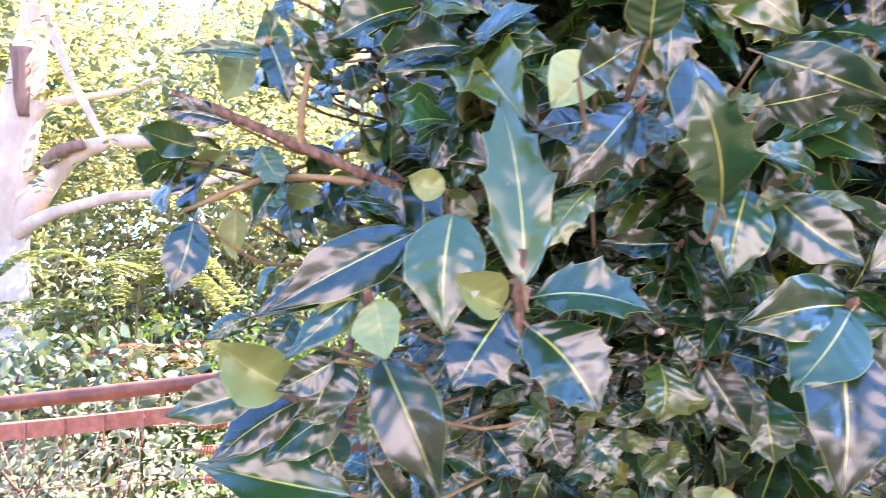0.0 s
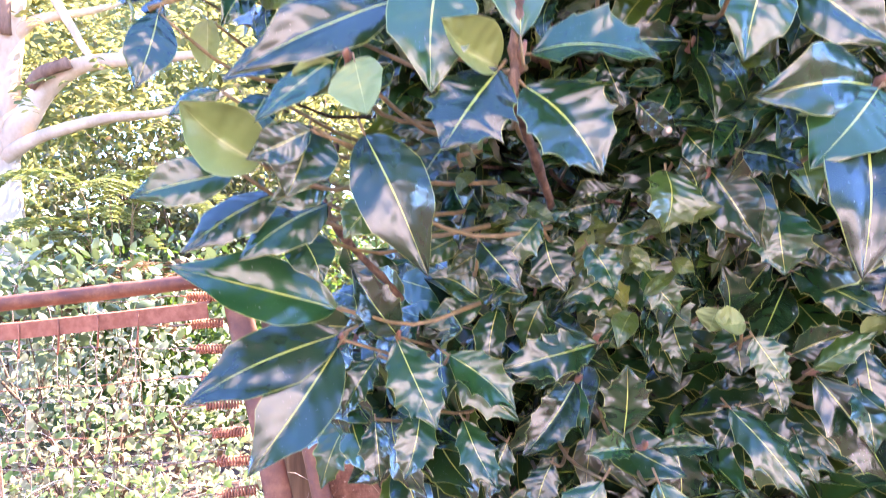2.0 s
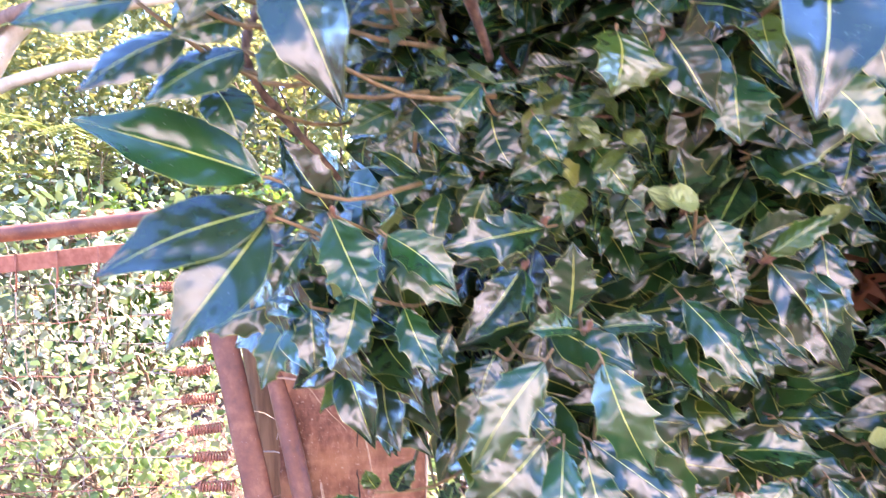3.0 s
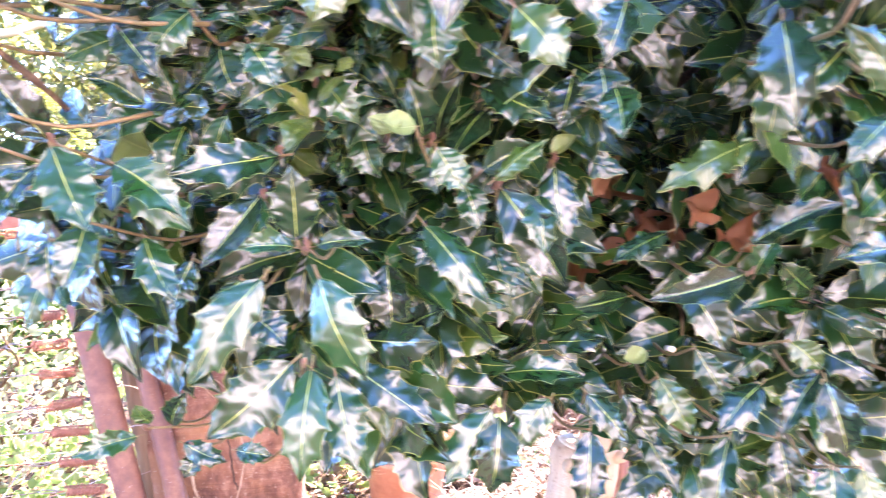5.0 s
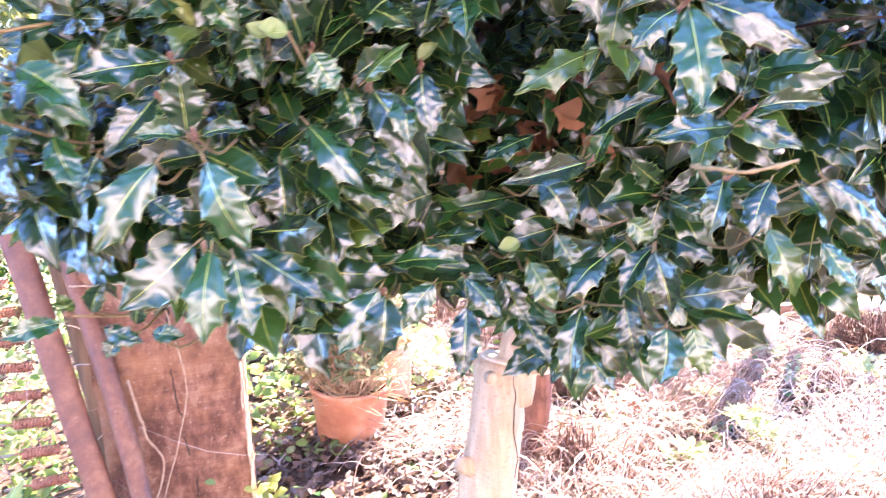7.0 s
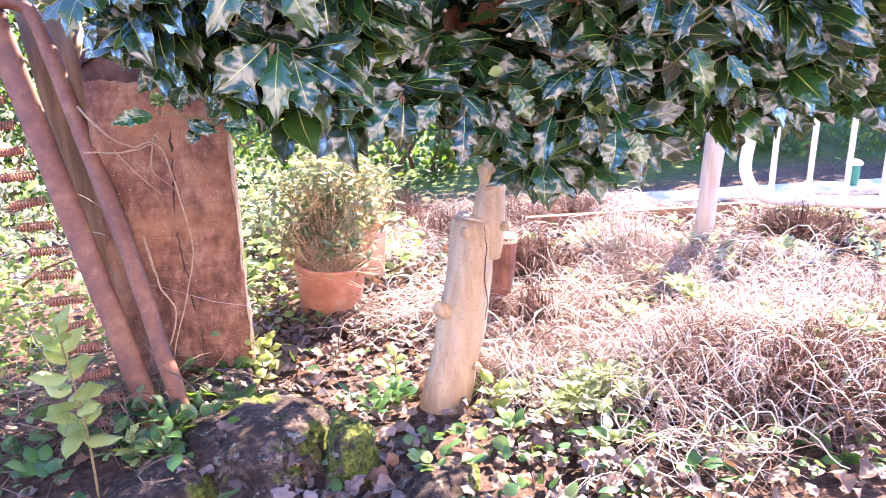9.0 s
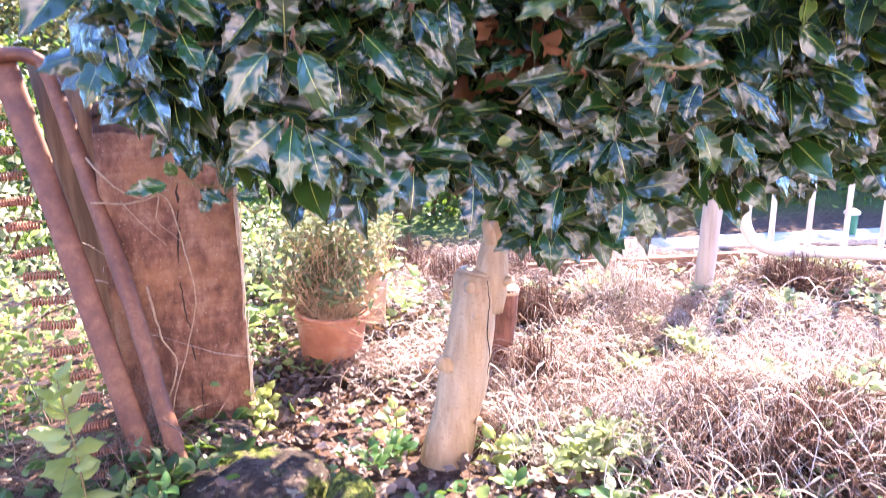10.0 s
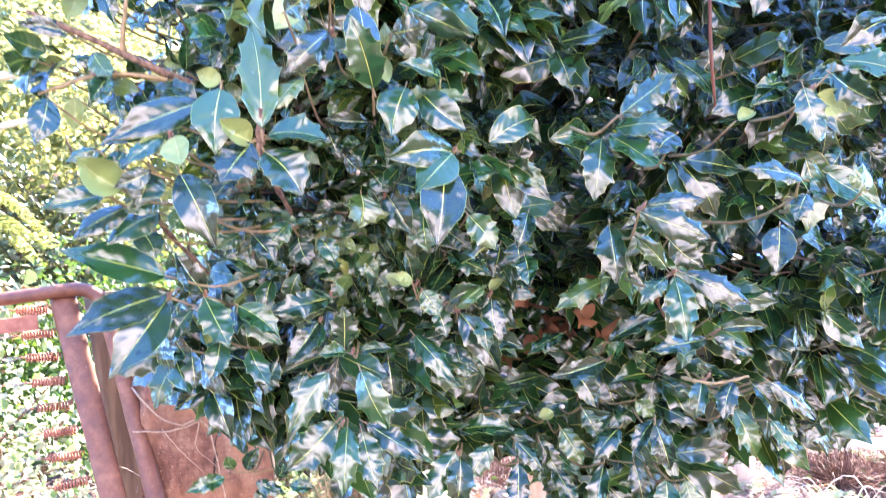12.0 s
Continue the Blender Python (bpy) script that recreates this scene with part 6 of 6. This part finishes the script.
def seedling(at, h, n, lo, hi, seed, label, spread=0.9):
    """A young plant with large pale leaves round an upright stem."""
    r = random.Random(seed)
    t = thing("seedling", label, "plant", at)
    b = Vector(at)
    top = b + Vector((r.uniform(-0.02, 0.02), r.uniform(-0.02, 0.02), h))
    path = spline([b - Vector((0, 0, 0.03)), (b + top) / 2 + Vector((0.01, 0, 0)), top], 12)
    v, f = tube(path, [0.003 - 0.00012 * k for k in range(12)], 6)
    part("stem", mesh("stem", v, f, m_shoot), t)
    me = young_mesh
    for i in range(n):
        s = (0.25 if h < 0.3 else 0.42) + (0.75 if h < 0.3 else 0.58) * i / (n - 1)
        p = b.lerp(top, s)
        a = i * 2.4 + r.uniform(-0.3, 0.3)
        up = -0.25 + 1.0 * s * s + r.uniform(-0.15, 0.2)
        y = Vector((math.cos(a) * spread, math.sin(a) * spread, up)).normalized()
        z = (Vector((0, -0.35, 1)) - y * Vector((0, -0.35, 1)).dot(y)).normalized()
        x = y.cross(z)
        L = r.uniform(lo, hi) * (1 - 0.35 * s * s)
        m = Matrix((x * L * 0.6, y * L, z * L)).transposed().to_4x4()
        m.translation = p
        ob = new("leaf", me[i % 3])
        ob.parent = t
        ob.matrix_parent_inverse = Matrix.Translation(-b)
        ob.matrix_basis = m
    return t


young_mesh = [mesh("leaf", *[a for a in leaf_shape(800 + i, "m", 14, 3)[:2]], m_young, uv=leaf_shape(800 + i, "m", 14, 3)[2]) for i in range(3)]
seedling((-0.29, 1.0, -0.05), 0.40, 22, 0.062, 0.088, 1, "young evergreen seedling with pale green leaves", 0.65)
seedling((0.33, 1.27, -0.05), 0.13, 8, 0.05, 0.075, 2, "pale green young plant in the leaf litter")
seedling((0.05, 1.52, -0.05), 0.10, 9, 0.05, 0.07, 4, "fresh green plant beside the sleeper")
seedling((0.55, 1.12, -0.05), 0.10, 8, 0.05, 0.075, 5, "narrow green leaves at the foot of the trunk")
seedling((-0.10, 1.38, -0.05), 0.09, 9, 0.04, 0.06, 7, "small green plant at the foot of the sleeper")
seedling((0.02, 1.44, -0.05), 0.13, 11, 0.045, 0.07, 8, "fresh green plant at the foot of the sleeper")
seedling((-0.24, 1.12, -0.05), 0.10, 9, 0.04, 0.06, 9, "small green plant under the bed base")
seedling((1.32, 1.42, -0.03), 0.08, 11, 0.03, 0.05, 10, "low rosette of pale fleshy leaves")
seedling((1.0, 1.16, -0.03), 0.10, 9, 0.04, 0.06, 11, "pale green plant among dead stems")
seedling((0.70, 1.02, -0.05), 0.09, 9, 0.035, 0.055, 12, "pale green plant among dead stems")
seedling((1.55, 1.15, -0.03), 0.09, 9, 0.04, 0.06, 6, "low rosette of fleshy green leaves")


# ---- background planting ----
def cloud(center, radii, n, lo, hi, shapes, seed, hollow=0.55, wob=0.35, floor=-0.05):
    g = np.random.default_rng(seed)
    d = unit(g.normal(0, 1, (n, 3)))
    k = hollow + (1 - hollow) * g.random(n) ** 0.6
    k *= [1 + wob * noise.noise(Vector(p) * 2.2 + Vector((seed, 0, 0))) * 2 for p in d]
    P = d * k[:, None] * np.array(radii) + np.array(center)
    keep = P[:, 2] > floor + 0.02
    P, d = P[keep], d[keep]
    Y = g.normal(0, 1, (len(P), 3)) + np.array([[0, 0, -0.4]])
    Z = d * 0.7 + np.array([[0, 0, 0.8]]) + g.normal(0, 0.5, (len(P), 3))
    L = g.uniform(lo, hi, len(P))
    return scatter(shapes, P, Y, Z, L, L * g.uniform(0.45, 0.7, len(P)))


leaf4 = [simple_leaf(50 + i, 4) for i in range(4)]


def shrub(name, label, category, center, radii, n, lo, hi, mat, seed, hollow=0.5, limbs=7):
    base = (center[0], center[1], -0.06)
    t = thing(name, label, category, base)
    r = random.Random(seed)
    for i in range(limbs):
        e = Vector(center) + Vector((r.uniform(-0.7, 0.7) * radii[0], r.uniform(-0.7, 0.7) * radii[1], r.uniform(0.1, 0.7) * radii[2]))
        b = Vector(base) + Vector((r.uniform(-0.3, 0.3) * radii[0], r.uniform(-0.3, 0.3) * radii[1], -0.05))
        v, f = tube(spline([b, (b + e) / 2 + Vector((r.uniform(-0.1, 0.1), 0, 0.1)), e], 9), [0.018 * radii[2] - 0.0017 * k * radii[2] for k in range(9)], 6)
        part("limb", mesh("limb", lumpy(v, 0.01, 6), f, m_twig), t)
    v, q, u = cloud(center, radii, n, lo, hi, leaf4, seed, hollow)
    part("crown", big_mesh("crown", v, q, mat, u), t, kind="stuff")
    return t


shrub("bramble", "tangled bramble with bright green leaves behind the bed base", "bramble", (-1.15, 2.25, 0.30), (0.95, 0.45, 0.62), 4600, 0.016, 0.038, m_green, 1, 0.3, 16)
shrub("bramble", "tangled bramble with bright green leaves behind the bed base", "bramble", (-2.3, 2.7, 0.45), (0.9, 0.5, 0.75), 3600, 0.02, 0.046, m_green, 2, 0.3, 12)
shrub("bramble", "low bramble growing through the wire of the bed base", "bramble", (-0.85, 1.80, 0.12), (0.66, 0.26, 0.46), 2300, 0.02, 0.042, m_lush, 12, 0.2, 14)
shrub("bramble", "bramble top with broad blue-green leaves above the rail", "bramble", (-1.28, 2.15, 0.82), (0.75, 0.25, 0.20), 760, 0.032, 0.06, m_bluegreen, 14, 0.2, 10)
shrub("bramble", "low sunlit bramble beside the flower pots", "bramble", (-0.02, 2.80, 0.04), (0.42, 0.22, 0.27), 1900, 0.014, 0.036, m_green, 15, 0.15, 9)
# the next shrub behind the sleeper has its shade put into the leaf colour
shrub("shrub", "shrub with small leaves, coloured dark as if shaded, behind the sleeper", "shrub", (-0.75, 3.6, 0.35), (0.75, 0.5, 0.75), 4200, 0.025, 0.05, m_hedge, 3, 0.4)
# these two shrubs fill the hollow with shade held in their leaf colour
shrub("shrub", "leafy undergrowth coloured dark for the shaded hollow beneath the tree", "shrub", (-1.75, 4.9, 0.75), (1.0, 0.4, 0.85), 4200, 0.04, 0.08, m_shade_brush, 13)
shrub("shrub", "leafy shrub coloured dark for the shade under the tree", "shrub", (-2.4, 5.4, 0.7), (1.5, 0.6, 1.1), 3200, 0.05, 0.09, m_shade_brush, 4)
shrub("shrub", "tall yellow-green shrub behind the tree", "shrub", (-1.0, 6.3, 1.3), (1.5, 0.8, 1.7), 4200, 0.06, 0.11, m_canopy, 5)
shrub("shrub", "dense leafy thicket at the back of the garden", "shrub", (-2.6, 7.6, 1.4), (3.4, 0.8, 2.3), 9000, 0.06, 0.11, m_canopy, 16, 0.35)
shrub("hedge", "dark hedge beyond the lawn", "hedge", (1.0, 4.2, 0.35), (1.6, 0.5, 0.95), 11000, 0.032, 0.062, m_hedge, 6)
shrub("hedge", "dark hedge beyond the lawn with sunlit tips", "hedge", (3.6, 4.1, 0.3), (1.9, 0.5, 1.0), 15000, 0.032, 0.062, m_hedge, 7)
shrub("hedge", "dark hedge beyond the lawn with sunlit tips", "hedge", (6.4, 3.4, 0.4), (1.8, 0.7, 1.1), 3600, 0.05, 0.09, m_hedge, 8)
shrub("shrub", "dense shrub at the edge of the garden", "shrub", (-4.6, 5.6, 1.1), (1.5, 0.9, 1.7), 3600, 0.06, 0.11, m_canopy, 9)


def pinnate(g, base, d, n, L):
    """Leaflets in pairs along a hanging stalk."""
    P, Y = [], []
    side = np.cross(d, [0, 0, 1.0])
    side = side / max(np.linalg.norm(side), 1e-6)
    for k in range(n):
        p = base + d * L * (k + 1) / n + np.array([0, 0, -0.15 * L * ((k + 1) / n) ** 2])
        for s in (-1, 1):
            P.append(p)
            Y.append(side * s + d * 0.5 + np.array([0, 0, -0.25]))
    return P, Y


tree = thing("garden_tree", "pale-barked tree with broken limbs and hanging compound leaves", "tree", (-2.95, 4.5, -0.05))
T = lambda pts, r0, r1, n=20, s=14, wob=0.02: (lambda p: (lumpy(tube(p, [r0 + (r1 - r0) * i / (n - 1) for i in range(n)], s)[0], wob, 4), tube(p, [0] * n, s)[1]))(spline(pts, n))
part("trunk", mesh("trunk", *T([(-2.93, 4.5, -0.15), (-2.95, 4.5, 0.6), (-2.96, 4.5, 1.2), (-2.93, 4.5, 1.70), (-2.86, 4.5, 2.08), (-2.80, 4.5, 2.45), (-2.72, 4.52, 2.95), (-2.62, 4.55, 3.6), (-2.58, 4.6, 4.3)], 0.215, 0.05), m_pale), tree)
for pts, r0, r1 in (
    ([(-2.94, 4.5, 1.62), (-2.99, 4.48, 1.93), (-3.11, 4.46, 2.2), (-3.28, 4.44, 2.5), (-3.5, 4.4, 3.2)], 0.12, 0.06),
    ([(-2.90, 4.5, 1.42), (-2.74, 4.48, 1.64), (-2.57, 4.46, 1.84), (-2.36, 4.44, 1.98), (-2.12, 4.42, 2.02), (-1.84, 4.4, 2.015), (-1.45, 4.4, 2.06)], 0.095, 0.022),
    ([(-2.92, 4.46, 1.36), (-2.78, 4.44, 1.48), (-2.55, 4.42, 1.575), (-2.22, 4.4, 1.655), (-1.95, 4.38, 1.675), (-1.73, 4.37, 1.695), (-1.33, 4.35, 1.80)], 0.052, 0.018),
    ([(-2.80, 4.5, 2.16), (-2.68, 4.5, 2.27), (-2.52, 4.5, 2.33), (-2.2, 4.5, 2.36), (-1.9, 4.48, 2.44)], 0.05, 0.012),
    ([(-2.16, 4.42, 1.96), (-2.25, 4.42, 2.08), (-2.31, 4.42, 2.175), (-2.40, 4.42, 2.34), (-2.475, 4.42, 2.50), (-2.56, 4.42, 2.75), (-2.63, 4.42, 3.0)], 0.020, 0.034),
    ([(-2.10, 4.43, 2.0), (-2.0, 4.43, 2.14), (-1.96, 4.43, 2.3)], 0.016, 0.006),
    ([(-1.75, 4.36, 1.70), (-1.62, 4.34, 1.62), (-1.55, 4.33, 1.5)], 0.012, 0.005),
):
    part("limb", mesh("limb", *T(pts, r0, r1, 18, 10, 0.012), m_pale), tree)
part("torn_stub", mesh("torn_stub", *T([(-2.75, 4.40, 2.20), (-2.74, 4.37, 2.42), (-2.73, 4.37, 2.63)], 0.03, 0.07, 12, 9, 0.03), m_brownwood), tree, "dark torn stump of a broken limb")
part("torn_stub", mesh("torn_stub", *T([(-2.60, 4.37, 1.87), (-2.48, 4.34, 1.95), (-2.33, 4.36, 2.01)], 0.035, 0.045, 10, 8, 0.025), m_brownwood), tree, "dark torn wound on a limb")
g = np.random.default_rng(4)
P, Y = [], []
for i in range(430):
    b = np.array([g.uniform(-3.1, -0.6), g.uniform(3.9, 5.4), g.uniform(1.75, 3.2)])
    if b[0] < -2.2 and i % 3:
        b[1] = max(b[1], 4.75)
    a = g.uniform(0, 6.28)
    p, y = pinnate(g, b, np.array([math.cos(a), math.sin(a), -0.3]), 5, g.uniform(0.18, 0.32))
    P += p
    Y += y
P, Y = np.array(P), np.array(Y)
L = g.uniform(0.045, 0.085, len(P))
v, q, u = scatter(leaf4, P, Y, np.tile([[0, 0, 1.0]], (len(P), 1)) + g.normal(0, 0.35, (len(P), 3)), L, L * 0.45)
part("crown", big_mesh("crown", v, q, m_canopy, u), tree, "hanging compound leaves", kind="stuff")


def bracken(at, n, h, reach, mat, seed, label, turn=0.0):
    """Tall fern: bare stalks rising from the ground, each bent into a feathered frond."""
    g = random.Random(seed)
    t = thing("bracken", label, "fern", at)
    b = Vector(at)
    for i in range(n):
        a = turn + math.tau * i / n + g.uniform(-0.35, 0.35)
        d = Vector((math.cos(a), math.sin(a), 0))
        hh = h * g.uniform(0.75, 1.05)
        knee = b + d * 0.12 + Vector((0, 0, hh))
        mid = knee + d * reach * 0.5 + Vector((0, 0, reach * 0.22))
        end = knee + d * reach + Vector((0, 0, -reach * g.uniform(0.05, 0.4)))
        path = spline([b - Vector((0, 0, 0.05)), b.lerp(knee, 0.5) + d * 0.02, knee, mid, end], 40)
        v, f = tube(path, [0.005 - 0.0001 * k for k in range(40)], 5)
        part("stalk", mesh("stalk", v, f, m_shoot), t)
        P, Y, L = [], [], []
        s = Vector((-d.y, d.x, 0))
        for k in range(21, 40):
            pl = reach * 0.42 * (1.03 - (k - 21) / 19) * g.uniform(0.85, 1.1) + 0.012
            fwd = (path[k] - path[k - 1]).normalized()
            for e in (-1, 1):
                q = (s * e + fwd * 0.45 + Vector((0, 0, g.uniform(-0.3, 0.0)))).normalized()
                side = q.cross(Vector((0, 0, 1))).normalized()
                m = max(3, int(pl / 0.011))
                for u in range(m):
                    c = path[k] + q * pl * (u + 0.5) / m + Vector((0, 0, -0.15 * pl * ((u + 0.5) / m) ** 2))
                    for w in (-1, 1):
                        P.append(tuple(c))
                        Y.append(tuple(side * w + q * 0.4))
                        L.append(0.034 * reach / 0.5 * (1.1 - (u + 0.5) / m) + 0.006)
        L = np.array(L)
        v, q, u = scatter(leaf4, np.array(P), np.array(Y), np.tile([[0.0, 0.0, 1.0]], (len(L), 1)) + rng.normal(0, 0.15, (len(L), 3)), L, L * 0.5)
        part("frond", big_mesh("frond", v, q, mat, u), t, kind="stuff")


bracken((-1.63, 3.36, -0.07), 8, 1.24, 0.48, m_fern, 1, "tall bracken fern with bright yellow-green fronds", 0.3)
bracken((-1.92, 3.42, -0.07), 6, 1.05, 0.38, m_fern, 2, "bracken fern with yellow-green fronds beside the tree", 0.9)
bracken((-1.45, 3.20, -0.07), 6, 0.92, 0.36, m_deadfern, 3, "brown withered bracken under the green fronds", 0.1)


bracken((-1.78, 3.24, -0.07), 7, 0.74, 0.38, m_deadfern, 4, "brown withered bracken under the green fronds", 0.5)
bracken((-2.05, 3.30, -0.07), 6, 0.62, 0.34, m_deadfern, 5, "brown withered bracken beside the tree", 0.2)
# added dark-leaved filler; its colour supplies the shade under the fronds
shrub("shrub", "undergrowth in dark leaf colour standing in for shade below the bracken", "shrub", (-1.75, 3.85, 0.40), (0.75, 0.25, 0.62), 3000, 0.03, 0.06, m_hedge, 17, 0.1, 8)


def far_tree(at, h, r, seed, mat):
    g = random.Random(seed)
    t = thing("far_tree", "leafy tree placed round the garden as backdrop and dark reflection", "tree", at, "trees round the garden")
    b = Vector(at)
    v, f = tube(spline([b - Vector((0, 0, 0.2)), b + Vector((0.1, 0, h * 0.4)), b + Vector((0, 0.1, h * 0.8))], 12), [0.20 - 0.012 * k for k in range(12)], 10)
    part("trunk", mesh("trunk", lumpy(v, 0.03, 2), f, m_twig), t)
    v, q, u = cloud(tuple(b + Vector((0, 0, h * 0.62))), (r, r, h * 0.42), 5200, 0.14, 0.26, leaf4, seed, 0.35, 0.45)
    part("crown", big_mesh("crown", v, q, mat, u), t, kind="stuff")


# the four with negative y are unseen, added so leaves reflect dark masses
for i, (x, y, h, rr) in enumerate(((-6.5, 9.5, 6.0, 2.4), (-2.6, 10.5, 5.6, 2.5), (4.6, 7.2, 3.2, 1.7), (7.0, 6.4, 4.6, 2.0), (9.5, 8.5, 5.0, 2.4), (-9.0, 4.5, 6.0, 2.6), (-5.2, -6.8, 7.4, 2.2), (5.6, -7.0, 7.6, 2.2), (9.0, -4.8, 6.6, 2.2), (-8.6, -4.2, 6.8, 2.2), (0.2, 10.5, 4.4, 2.2))):
    far_tree((x, y, -0.08), h, rr, 40 + i, m_canopy if i in (0, 1, 5) else m_hedge)
